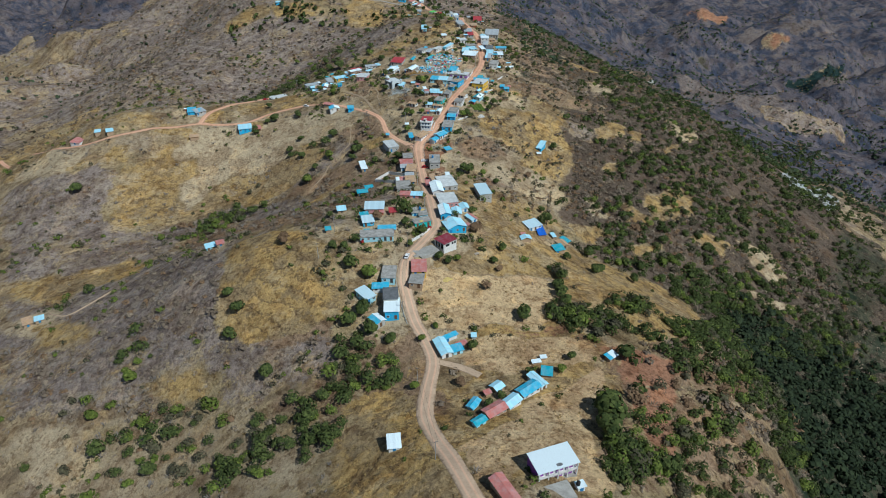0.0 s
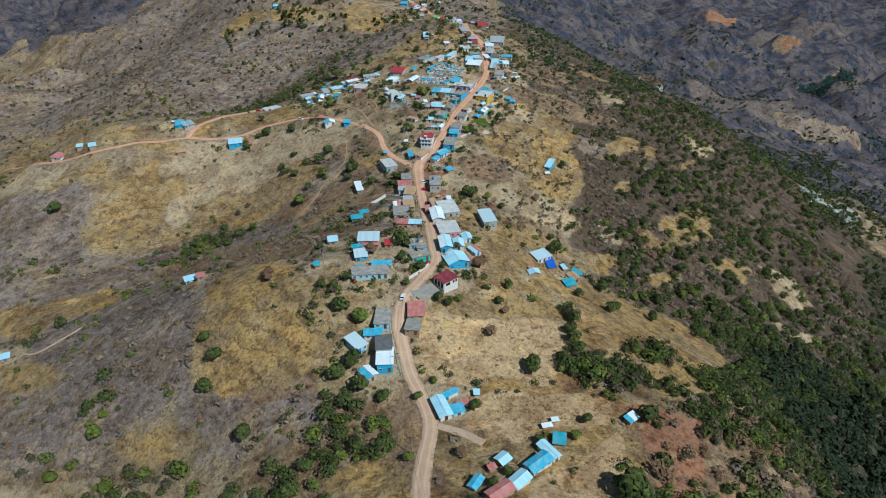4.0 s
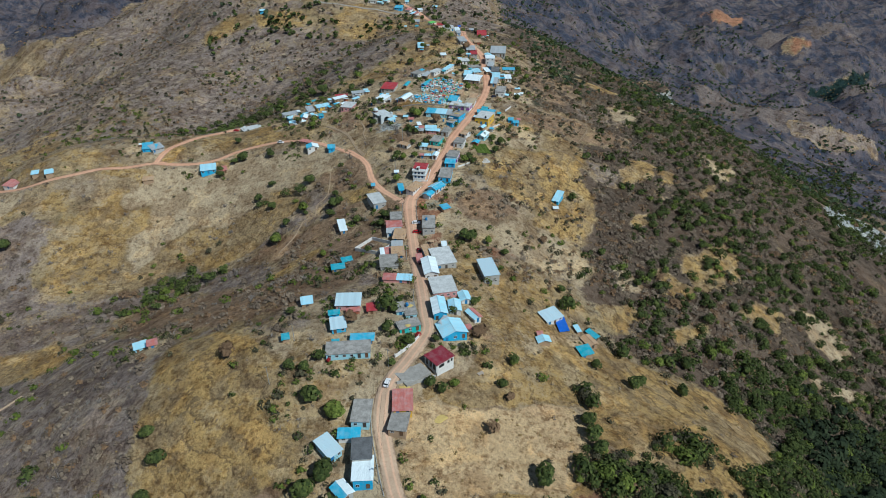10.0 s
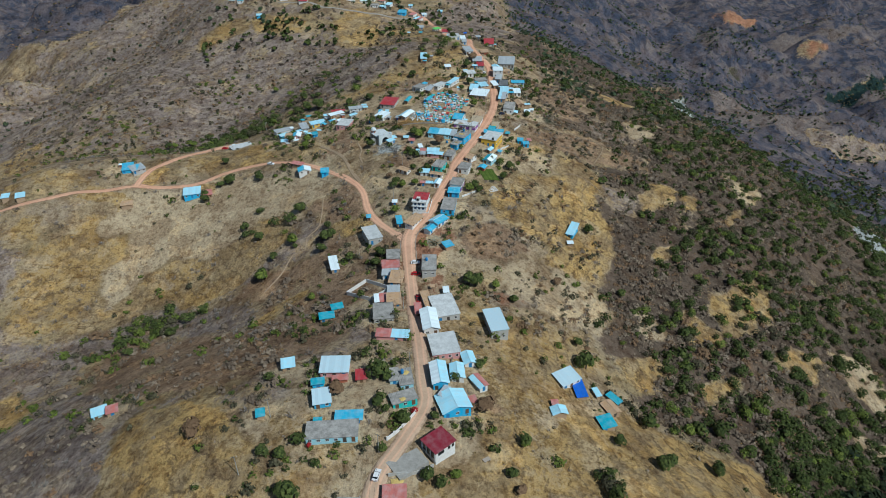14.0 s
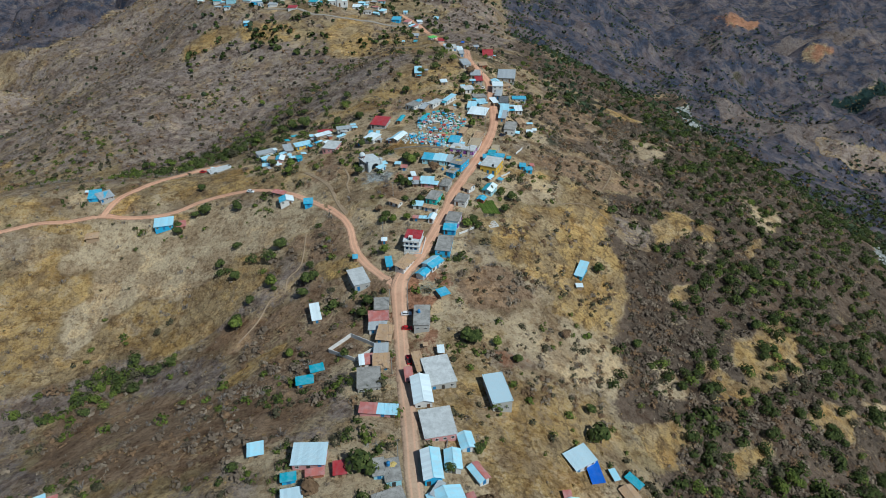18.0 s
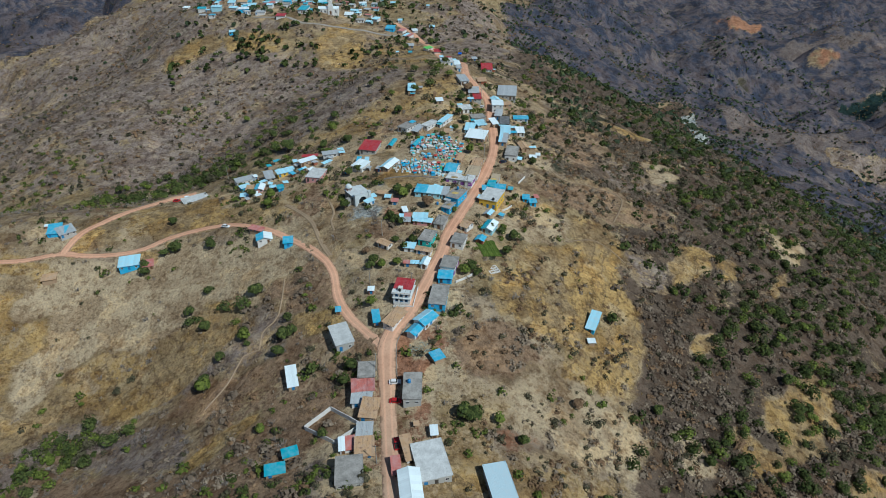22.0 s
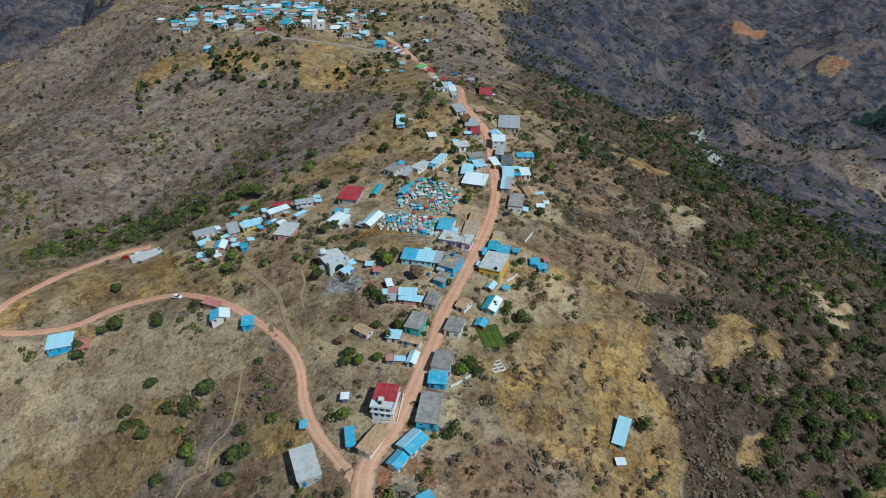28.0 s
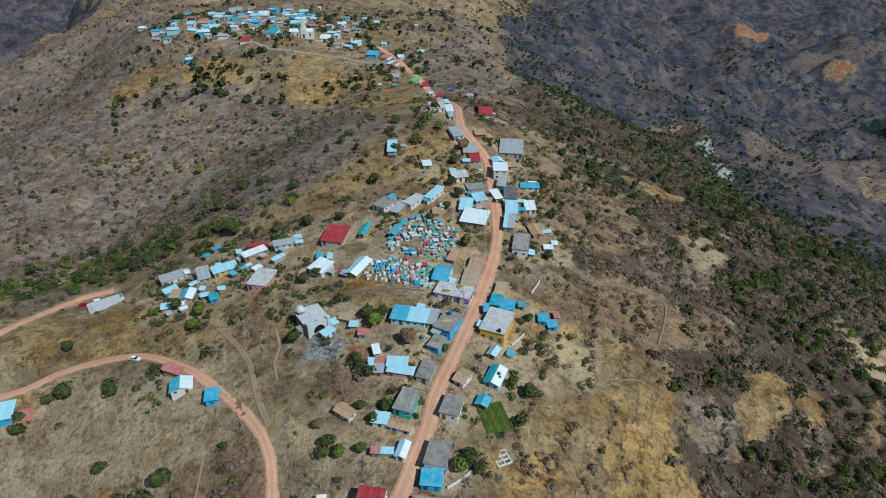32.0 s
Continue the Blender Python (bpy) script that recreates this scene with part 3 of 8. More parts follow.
field("gold", 0.74, 4, [(-141, 196), (-126, 200), (-113, 203), (-101, 195), (-100, 185), (-121, 186)])
field("pale", 0.55, 8, [(-208, 194), (-147, 185), (-89, 180), (-49, 149), (-44, 125), (-184, 156)])
field("gold", 1.1, 4, [(-44, 166), (-23, 169), (-12, 157), (-10, 135), (-2, 114), (-38, 123), (-42, 144)])
field("pale", 0.95, 4, [(-222, 444), (-202, 462), (-174, 463), (-136, 466), (-105, 451), (-104, 439), (-124, 439), (-132, 430), (-149, 420), (-172, 422), (-187, 402), (-194, 387)])
field("gold", 0.82, 1.5, [(-72, 419), (-51, 411), (-47, 401), (-64, 402)])
field("gold", 0.90, 1.2, [(-101, 349), (-93, 360), (-76, 371), (-72, 367), (-85, 350), (-90, 345)])
field("gold", 0.78, 3, [(-137, 388), (-121, 400), (-118, 412), (-132, 416), (-142, 401)])
field("gold", 0.74, 4, [(-217, 434), (-203, 438), (-198, 426), (-207, 412)])
field("pale", 0.9, 4, [(-164, 478), (-130, 476), (-97, 460), (-70, 446), (-76, 442), (-98, 445), (-128, 445), (-146, 455)])
field("rust", 0.69, 4, [(-95, 437), (-69, 444), (-56, 436), (-56, 422), (-85, 428)])
field("gold", 0.78, 2, [(-179, 500), (-163, 517), (-116, 500), (-89, 490), (-112, 488), (-130, 492), (-155, 492), (-173, 490)])
field("gold", 0.70, 2, [(-167, 510), (-156, 528), (-123, 515), (-132, 506)])
field("soil", 0.35, 4, [(-52, 430), (-36, 437), (-25, 423), (-31, 418), (-50, 421)])
field("gold", 0.82, 3, [(-257, 864), (-191, 853), (-177, 815), (-235, 828)])
field("gold", 0.82, 3, [(-153, 841), (-106, 846), (-90, 774), (-135, 776)])
field("gold", 0.74, 3, [(-87, 789), (-32, 773), (-30, 688), (-78, 755)])
field("gold", 0.74, 4, [(-310, 846), (-263, 864), (-250, 842), (-301, 812)])
field("gold", 0.62, 5, [(-110, 579), (-79, 589), (-36, 631), (-4, 656), (-4, 628), (-21, 604), (-49, 588), (-75, 570), (-100, 567)])
field("gold", 0.66, 4, [(-101, 845), (-26, 825), (-33, 784), (-80, 797)])
field("dark", 0.72, 3, [(-253, 819), (-230, 826), (-212, 803), (-236, 799)])
field("stubble", 0.85, 1.5, [(-18, 233), (-5, 245), (5, 243), (40, 252), (45, 241), (44, 224), (36, 218), (35, 212), (-15, 207), (-19, 218)])
field("gold", 0.86, 1.5, [(53, 251), (67, 282), (86, 298), (97, 290), (114, 291), (126, 276), (129, 261), (109, 239), (90, 240), (70, 243), (53, 237)])
field("gold", 0.66, 3, [(3, 249), (9, 264), (20, 275), (46, 294), (60, 287), (51, 255), (5, 244)])
field("gold", 0.62, 6, [(-3, 336), (24, 340), (55, 355), (64, 333), (47, 296), (21, 278), (9, 292), (5, 317)])
field("stubble", 1.1, 1.5, [(-2, 187), (6, 199), (34, 207), (60, 204), (58, 194), (34, 189), (20, 178), (11, 180)])
field("stubble", 1.1, 1.5, [(-1, 133), (6, 138), (31, 163), (41, 175), (58, 192), (56, 171), (46, 156), (47, 139), (47, 124), (50, 120), (38, 116), (21, 126), (7, 121)])
field("soil", 1.1, 2, [(66, 203), (93, 201), (81, 183), (70, 176), (68, 190)])
field("rust", 0.65, 4, [(64, 176), (84, 186), (106, 191), (140, 216), (140, 196), (115, 149), (50, 120), (49, 139)])
field("soil", 1.1, 3, [(66, 173), (86, 185), (85, 173), (75, 148), (66, 147), (66, 161)])
field("gold", 0.82, 3, [(13, 419), (45, 470), (77, 488), (73, 455), (81, 424), (78, 400), (65, 384), (42, 380), (41, 395), (33, 408), (15, 394)])
field("gold", 0.82, 1.5, [(113, 436), (126, 439), (114, 420), (106, 421)])
field("gold", 0.86, 2, [(135, 406), (146, 415), (168, 432), (161, 403), (138, 383), (132, 392)])
field("gold", 0.74, 2, [(117, 386), (133, 382), (138, 372), (110, 365)])
field("soil", 0.4, 4, [(14, 355), (37, 359), (40, 350), (22, 340)])
field("gold", 0.90, 2.5, [(27, 451), (51, 480), (73, 498), (83, 492), (82, 479), (69, 452), (81, 439), (26, 422)])
field("gold", 0.86, 1.5, [(124, 505), (141, 502), (131, 483), (121, 470), (109, 465), (111, 483)])
field("gold", 0.82, 1.5, [(140, 499), (152, 503), (147, 487), (136, 479)])
field("gold", 0.74, 2, [(181, 505), (191, 509), (174, 481), (163, 480)])
field("gold", 0.82, 2, [(105, 681), (127, 685), (146, 674), (137, 664), (108, 668)])
field("pale", 0.8, 3, [(199, 569), (202, 558), (210, 539), (199, 521), (188, 540)])
field("pale", 0.7, 4, [(72, 708), (98, 737), (121, 726), (137, 706), (122, 694), (94, 694)])
field("pale", 0.75, 3, [(122, 609), (146, 625), (149, 595), (124, 573)])
field("gold", 0.74, 2, [(69, 332), (87, 347), (99, 344), (85, 323), (69, 317)])
field("gold", 0.74, 2, [(134, 391), (164, 407), (154, 386), (134, 376)])
field("gold", 0.74, 2, [(107, 338), (134, 358), (125, 338), (106, 325)])
field("gold", 0.66, 2, [(166, 380), (203, 394), (185, 370), (161, 366)])
field("pale", 0.8, 2, [(202, 543), (219, 563), (218, 546), (200, 531)])
field("gold", 0.70, 2, [(149, 416), (167, 434), (183, 425), (165, 396), (148, 396)])
field("pale", 0.8, 2, [(209, 402), (238, 411), (247, 386), (227, 373), (208, 386)])
field("pale", 0.8, 2, [(194, 349), (220, 356), (239, 358), (225, 347), (195, 340)])
field("brush+dark", 0.7, 14, [(34, 1015), (101, 1316), (250, 1268), (352, 1159), (304, 955), (141, 689), (108, 702), (44, 697), (43, 819)])
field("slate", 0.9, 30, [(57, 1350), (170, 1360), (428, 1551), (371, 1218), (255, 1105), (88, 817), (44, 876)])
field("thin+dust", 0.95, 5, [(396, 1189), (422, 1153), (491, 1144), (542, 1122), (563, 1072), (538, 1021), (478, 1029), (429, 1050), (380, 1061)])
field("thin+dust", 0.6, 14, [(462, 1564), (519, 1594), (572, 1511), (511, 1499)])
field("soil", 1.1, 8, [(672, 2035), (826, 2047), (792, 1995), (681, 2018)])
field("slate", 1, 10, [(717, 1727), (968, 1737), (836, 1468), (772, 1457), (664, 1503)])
field("thin+dust", 0.7, 8, [(717, 1727), (809, 1735), (976, 1751), (967, 1732), (752, 1622)])
field("thin+dust", 0.6, 6, [(737, 1581), (802, 1563), (841, 1489), (839, 1481), (789, 1553)])
field("soil", 0.9, 8, [(734, 1596), (768, 1594), (808, 1599), (775, 1565), (733, 1574)])
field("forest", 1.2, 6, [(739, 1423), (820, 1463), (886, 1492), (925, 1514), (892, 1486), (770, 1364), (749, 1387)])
field("thin+dust", 0.8, 6, [(892, 1486), (922, 1503), (823, 1326), (770, 1356)])
field("dark", 0.65, 6, [(510, 1056), (579, 1032), (679, 1069), (654, 1018), (575, 991), (513, 1014)])
field("rock", 1, 3, [(328, 1121), (348, 1127), (304, 943), (278, 902), (276, 925), (271, 949)])
field("rock", 1, 3, [(360, 650), (397, 682), (438, 652), (375, 560), (348, 564), (314, 558)])
field("slate", 1, 12, [(-1904, 2972), (-541, 1290), (-558, 1255), (-537, 1143), (-583, 1087)])
field("slate", 0.8, 12, [(-2033, 2843), (-536, 1127), (-594, 993), (-709, 1034), (-1653, 2220)])
field("pale", 0.75, 4, [(23, 361), (35, 374), (61, 379), (72, 366), (63, 349), (41, 342), (26, 347)])
field("pale", 0.75, 3, [(82, 376), (93, 377), (101, 365), (85, 357)])
field("pale", 0.7, 4, [(18, 376), (31, 383), (53, 379), (62, 372), (50, 361), (29, 359)])
field("pale", 0.7, 5, [(15, 477), (35, 490), (54, 491), (56, 474), (36, 460), (19, 460)])
field("rust", 0.75, 4, [(-2, 392), (10, 398), (18, 385), (14, 371), (4, 374)])
field("soil", 0.85, 3, [(-25, 394), (-16, 395), (-5, 390), (-6, 384), (-11, 385), (-17, 381), (-19, 371), (-25, 371), (-29, 384)])
field("pale", 0.9, 2, [(-20, 388), (-15, 389), (-10, 386), (-11, 381), (-18, 380)])
field("soil", 0.6, 4, [(-40, 480), (-30, 478), (-27, 462), (-40, 452), (-47, 460), (-46, 474)])
field("soil", 0.5, 4, [(-36, 436), (-26, 437), (-24, 418), (-34, 416), (-40, 424)])
field("gold", 1.1, 1.5, [(-45, 503), (-39, 506), (-17, 502), (-17, 496), (-29, 495), (-43, 497)])
field("rock", 0.75, 4, [(-57, 481), (-49, 485), (-42, 479), (-41, 468), (-48, 464), (-57, 468)])
field("rock", 0.6, 3, [(-54, 504), (-42, 504), (-39, 497), (-47, 496)])
field("rust", 0.7, 4, [(-51, 466), (-30, 467), (-25, 456), (-31, 446), (-46, 451)])
field("rust", 0.8, 5, [(37, 525), (61, 532), (72, 508), (54, 500), (38, 507)])
field("rust", 0.7, 5, [(6, 395), (19, 406), (31, 389), (24, 373), (12, 375)])
for _ in range(90):
    x, y, wide, deep = clearing.uniform(180, 1150), clearing.uniform(780, 1900), clearing.uniform(14, 60), clearing.uniform(10, 34)
    turn = clearing.uniform(-0.7, 0.7)
    ring = [(wide * clearing.uniform(0.6, 1.2) * math.cos(a), deep * clearing.uniform(0.6, 1.2) * math.sin(a)) for a in np.arange(0, 6.2, 0.7)]
    field(clearing.choice(("thin+dust", "thin+dust", "thin+dust", "thin+brush", "thin+brush", "thin+green", "thin+brush")), clearing.uniform(0.35, 0.55), 14, [(x + u * math.cos(turn) - v * math.sin(turn), y + u * math.sin(turn) + v * math.cos(turn)) for u, v in ring])
# bare ground by the fork and along the road through the village
field("soil", 0.95, 2.5, [(-30, 389), (-26, 396), (-21, 391), (-17, 383), (-17, 375), (-21, 368), (-26, 370)])
field("soil", 0.6, 3, [(-16, 394), (-7, 398), (-2, 390), (-8, 384)])
field("soil", 0.5, 5, [(-30, 330), (-14, 330), (-10, 350), (-13, 372), (-26, 372), (-29, 350)])
field("soil", 0.55, 4, [(-22, 405), (-8, 406), (0, 440), (8, 470), (4, 475), (-8, 450)])
field("pale", 0.55, 5, [(-28, 398), (-48, 415), (-50, 440), (-28, 452), (-14, 440), (-20, 410)])
field("gold", 0.85, 3, [(-72, 418), (-59, 416), (-54, 411), (-55, 403), (-55, 399), (-65, 398)])
field("rock", 0.5, 2.5, [(-33, 303.5), (-21.4, 304), (-20.2, 293.2), (-30.8, 291)])
field("dark", 0.7, 4, [(82, 487), (96, 482), (106, 479), (101, 460), (91, 464), (80, 470)])


def cover(kind, x, y):
    """How far a kind of ground cover fills a place, 0 to 1, with ragged edges."""
    if "+" in kind:
        return np.maximum.reduce([cover(one, x, y) for one in kind.split("+")])
    x, y = np.asarray(x, float), np.asarray(y, float)
    total = np.zeros(np.shape(x))
    wx, wy = x + 9 * fractal(x, y, 34, 33, 3), y + 9 * fractal(x, y, 34, 37, 3)
    rag = 0.3 * fractal(x, y, 22, 31, 4)
    for px, py, rx, ry, turn, amount in COVER[kind]:
        c, s = math.cos(radians(turn)), math.sin(radians(turn))
        u, v = ((wx - px) * c + (wy - py) * s) / rx, (-(wx - px) * s + (wy - py) * c) / ry
        edge = (np.abs(u) ** 3 + np.abs(v) ** 3) ** (1 / 3)
        total = np.maximum(total, amount * (1 - smooth(0.72, 1.12, edge + rag)))
    px, py = x + 3.5 * fractal(x, y, 16, 33, 3), y + 3.5 * fractal(x, y, 16, 37, 3)
    for name, amount, soft, corners in FIELDS:
        if "thin" in name and kind not in name:
            continue
        low, high = corners.min(0) - 3 * soft, corners.max(0) + 3 * soft
        near = (px > low[0]) & (px < high[0]) & (py > low[1]) & (py < high[1])
        if near.any():
            inner = smooth(-soft, soft, within(corners, px[near], py[near]))
            total[near] = total[near] * (1 - inner) + (amount * inner if kind in name.split("+") else 0)
    if kind == "brush":
        total = total * (1 + smooth(380, 700, np.hypot(x, y - 435)) * (np.clip(0.22 - 0.36 * vale(x, y), -0.3, 0.2)))
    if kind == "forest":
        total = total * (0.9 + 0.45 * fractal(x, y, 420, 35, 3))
    return total


def mesh_from(name, verts, faces, mat, smooth_faces=False):
    me = bpy.data.meshes.new(name)
    me.from_pydata(verts, [], faces)
    me.materials.append(mat)
    if smooth_faces:
        me.polygons.foreach_set("use_smooth", [True] * len(me.polygons))
    me.update()
    return me


def ground_material():
    n = Nodes("dry_hillside", rough=0.97, spec=0.1)
    where = n.where()
    twist = n.add("ShaderNodeTexNoise", Scale=0.06, Detail=4.0)
    n.link(where, twist.inputs["Vector"])
    bent = n.tree.nodes.new("ShaderNodeVectorMath")
    bent.operation = "MULTIPLY_ADD"
    n.link(twist.outputs["Color"], bent.inputs[0])
    bent.inputs[1].default_value = (16, 16, 6)
    n.link(where, bent.inputs[2])
    bent = bent.outputs[0]
    fine, mid = n.noise(0.75, 9, 0.72), n.noise(0.13, 8, 0.7, bent)
    big, huge, other = n.noise(0.035, 7, 0.65, bent), n.noise(0.0105, 6, 0.6, bent), n.noise(0.022, 7, 0.62, bent)
    grit = n.noise(3.4, 7, 0.75)
    turned = n.add("ShaderNodeSeparateXYZ")
    n.link(bent, turned.inputs[0])
    out, along = n.maths("ABSOLUTE", turned.outputs["X"]), turned.outputs["Y"]
    fall = n.add("ShaderNodeCombineXYZ")
    n.link(n.maths("SUBTRACT", n.maths("MULTIPLY", out, 0.16), n.maths("MULTIPLY", along, 0.1)), fall.inputs["X"])
    n.link(n.maths("ADD", n.maths("MULTIPLY", out, 0.5), n.maths("MULTIPLY", along, 0.86)), fall.inputs["Y"])
    streak = n.noise(0.07, 7, 0.66, fall.outputs[0])

    def spread(name, lo=0.4, hi=0.6):
        """A cover's edge broken up by the fine growth."""
        jag = n.maths("ADD", n.attribute(name), n.maths("MULTIPLY", n.maths("SUBTRACT", n.mix(0.5, mid, fine), 0.5), 2.0))
        return n.ramp(n.maths("ADD", jag, n.maths("MULTIPLY", n.maths("SUBTRACT", big, 0.5), 1.3)), lo, hi)

    tan = n.mix(n.ramp(mid, 0.36, 0.64), (0.43, 0.33, 0.2), (0.265, 0.2, 0.122))
    plum = n.mix(n.ramp(mid, 0.4, 0.58), (0.165, 0.13, 0.114), (0.3, 0.245, 0.212))
    plum = n.mix(n.ramp(n.noise(0.085, 8, 0.72), 0.5, 0.58, 0, 0.8), plum, (0.36, 0.3, 0.235))
    rust = n.mix(n.ramp(mid, 0.38, 0.62), (0.22, 0.148, 0.088), (0.13, 0.096, 0.064))
    olive = n.mix(n.ramp(mid, 0.35, 0.65), (0.37, 0.29, 0.15), (0.235, 0.19, 0.105))
    base = n.mix(n.ramp(big, 0.5, 0.56, 0, 0.65), tan, plum)
    base = n.mix(n.ramp(streak, 0.51, 0.57, 0, 0.7), base, rust)
    base = n.mix(n.ramp(huge, 0.5, 0.57, 0, 0.6), base, olive)
    base = n.mix(n.ramp(streak, 0.47, 0.41, 0, 0.5), base, (0.37, 0.3, 0.21))
    gold = n.mix(n.ramp(mid, 0.37, 0.63), (0.54, 0.37, 0.15), (0.36, 0.245, 0.105))
    gold = n.mix(n.ramp(big, 0.48, 0.56, 0, 0.6), gold, (0.27, 0.215, 0.145))
    gold = n.mix(n.ramp(n.noise(0.1, 8, 0.72), 0.54, 0.6, 0, 0.7), gold, (0.2, 0.148, 0.09))
    gold = n.mix(n.ramp(n.noise(0.055, 7, 0.68), 0.45, 0.38, 0, 0.7), gold, (0.5, 0.39, 0.23))
    soil = n.mix(n.ramp(mid, 0.35, 0.7), (0.42, 0.215, 0.13), (0.27, 0.155, 0.1))
    pale = n.mix(n.ramp(mid, 0.3, 0.7), (0.54, 0.435, 0.29), (0.39, 0.308, 0.2))
    green = n.mix(n.ramp(mid, 0.4, 0.6), (0.026, 0.04, 0.024), (0.1, 0.092, 0.062))
    # dark forest green, pushed towards blue to paint in distance haze
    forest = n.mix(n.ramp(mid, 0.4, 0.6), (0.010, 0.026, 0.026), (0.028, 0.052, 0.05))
    brush = n.mix(n.ramp(mid, 0.38, 0.62), (0.075, 0.058, 0.045), (0.15, 0.116, 0.088))
    brush = n.mix(n.ramp(other, 0.48, 0.56, 0, 0.8), brush, n.mix(n.ramp(fine, 0.4, 0.6), (0.135, 0.094, 0.07), (0.195, 0.15, 0.112)))
    rock = n.mix(n.ramp(fine, 0.4, 0.6), (0.5, 0.55, 0.54), (0.22, 0.23, 0.23))
    # distant hillside soil with haze blue mixed into its colour
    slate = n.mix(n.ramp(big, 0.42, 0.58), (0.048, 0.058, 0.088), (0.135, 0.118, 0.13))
    stubble = n.mix(n.ramp(mid, 0.36, 0.64), (0.62, 0.46, 0.27), (0.5, 0.36, 0.2))
    stubble = n.mix(n.ramp(other, 0.5, 0.58, 0, 0.45), stubble, (0.5, 0.33, 0.19))
    dust = n.mix(n.ramp(mid, 0.35, 0.65), (0.225, 0.188, 0.172), (0.14, 0.118, 0.112))
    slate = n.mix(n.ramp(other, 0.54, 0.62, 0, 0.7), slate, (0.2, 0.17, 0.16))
    scorched = n.mix(n.ramp(mid, 0.36, 0.64), (0.205, 0.14, 0.094), (0.36, 0.25, 0.16))
    low = n.add("ShaderNodeSeparateXYZ")
    n.link(where, low.inputs[0])
    step = n.maths("FRACT", n.maths("ADD", n.maths("MULTIPLY", low.outputs["Z"], 0.33), n.maths("MULTIPLY", n.mix(0.5, mid, big), 5.0)))
    bank = n.ramp(n.maths("ABSOLUTE", n.maths("SUBTRACT", step, 0.5)), 0.03, 0.13, 0.75, 0.0)
    gold = n.mix(n.maths("MULTIPLY", bank, n.ramp(other, 0.36, 0.5)), gold, (0.15, 0.105, 0.062))
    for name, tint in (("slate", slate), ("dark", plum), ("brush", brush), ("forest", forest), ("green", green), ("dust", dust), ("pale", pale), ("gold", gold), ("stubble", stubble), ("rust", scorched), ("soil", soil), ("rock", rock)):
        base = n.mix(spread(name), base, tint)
    def dapple(base, fac, tint):
        return n.mix(fac, base, n.mix(1.0, base, tint, "MULTIPLY"))

    base = dapple(base, n.ramp(n.noise(0.042, 8, 0.72), 0.5, 0.57, 0, 0.75), (0.66, 0.6, 0.56))
    base = dapple(base, n.ramp(n.noise(0.05, 8, 0.7, bent), 0.46, 0.4, 0, 0.8), (1.34, 1.27, 1.14))
    base = dapple(base, n.ramp(n.noise(0.15, 8, 0.74), 0.54, 0.6, 0, 0.8), (0.6, 0.54, 0.49))
    # dark spots a few metres wide: small bushes and their shadows as ground colour
    base = dapple(base, n.ramp(n.noise(0.32, 8, 0.75), 0.53, 0.6, 0, 0.8), (0.52, 0.46, 0.42))
    base = dapple(base, n.ramp(fine, 0.53, 0.62, 0, 0.8), (0.5, 0.48, 0.46))
    base = dapple(base, n.ramp(fine, 0.46, 0.37, 0, 0.8), (1.32, 1.29, 1.22))
    base = dapple(base, n.ramp(grit, 0.54, 0.62, 0, 0.8), (0.6, 0.58, 0.56))
    base = dapple(base, n.ramp(grit, 0.45, 0.37, 0, 0.8), (1.3, 1.27, 1.2))
    n.bump(n.maths("ADD", n.maths("ADD", fine, n.maths("MULTIPLY", grit, 0.35)), n.maths("MULTIPLY", n.noise(0.018, 8, 0.7), 7.0)), 0.8, 1.0)
    return n.colour(base)


def lines(near, step, far, grow):
    """Grid lines, dense within near, and then ever wider out to far."""
    out, v, s = list(np.arange(near[0], near[1] + step, step)), near[1], step
    while v < far[1]:
        s *= grow
        v += s
        out.append(v)
    v, s = near[0], step
    while v > far[0]:
        s *= grow
        v -= s
        out.insert(0, v)
    return np.array(out)


gx, gy = lines((-370, 220), 3.0, (-4800, 4800), 1.026), lines((96, 700), 3.0, (-1200, 5200), 1.02)
mx, my = np.meshgrid(gx, gy)
mz = land(mx, my)
count = len(gx)
index = np.arange(len(gx) * len(gy)).reshape(len(gy), len(gx))
quads = np.stack([index[:-1, :-1], index[:-1, 1:], index[1:, 1:], index[1:, :-1]], -1).reshape(-1, 4)
me = mesh_from("ground", np.stack([mx, my, mz], -1).reshape(-1, 3).tolist(), quads.tolist(), ground_material(), True)
for kind in COVER:
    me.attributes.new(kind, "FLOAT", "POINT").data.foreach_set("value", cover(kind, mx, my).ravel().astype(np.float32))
tagged(new("ground", me), "dry hillside with golden fields, scrub and bare soil", "ground", kind="structure")


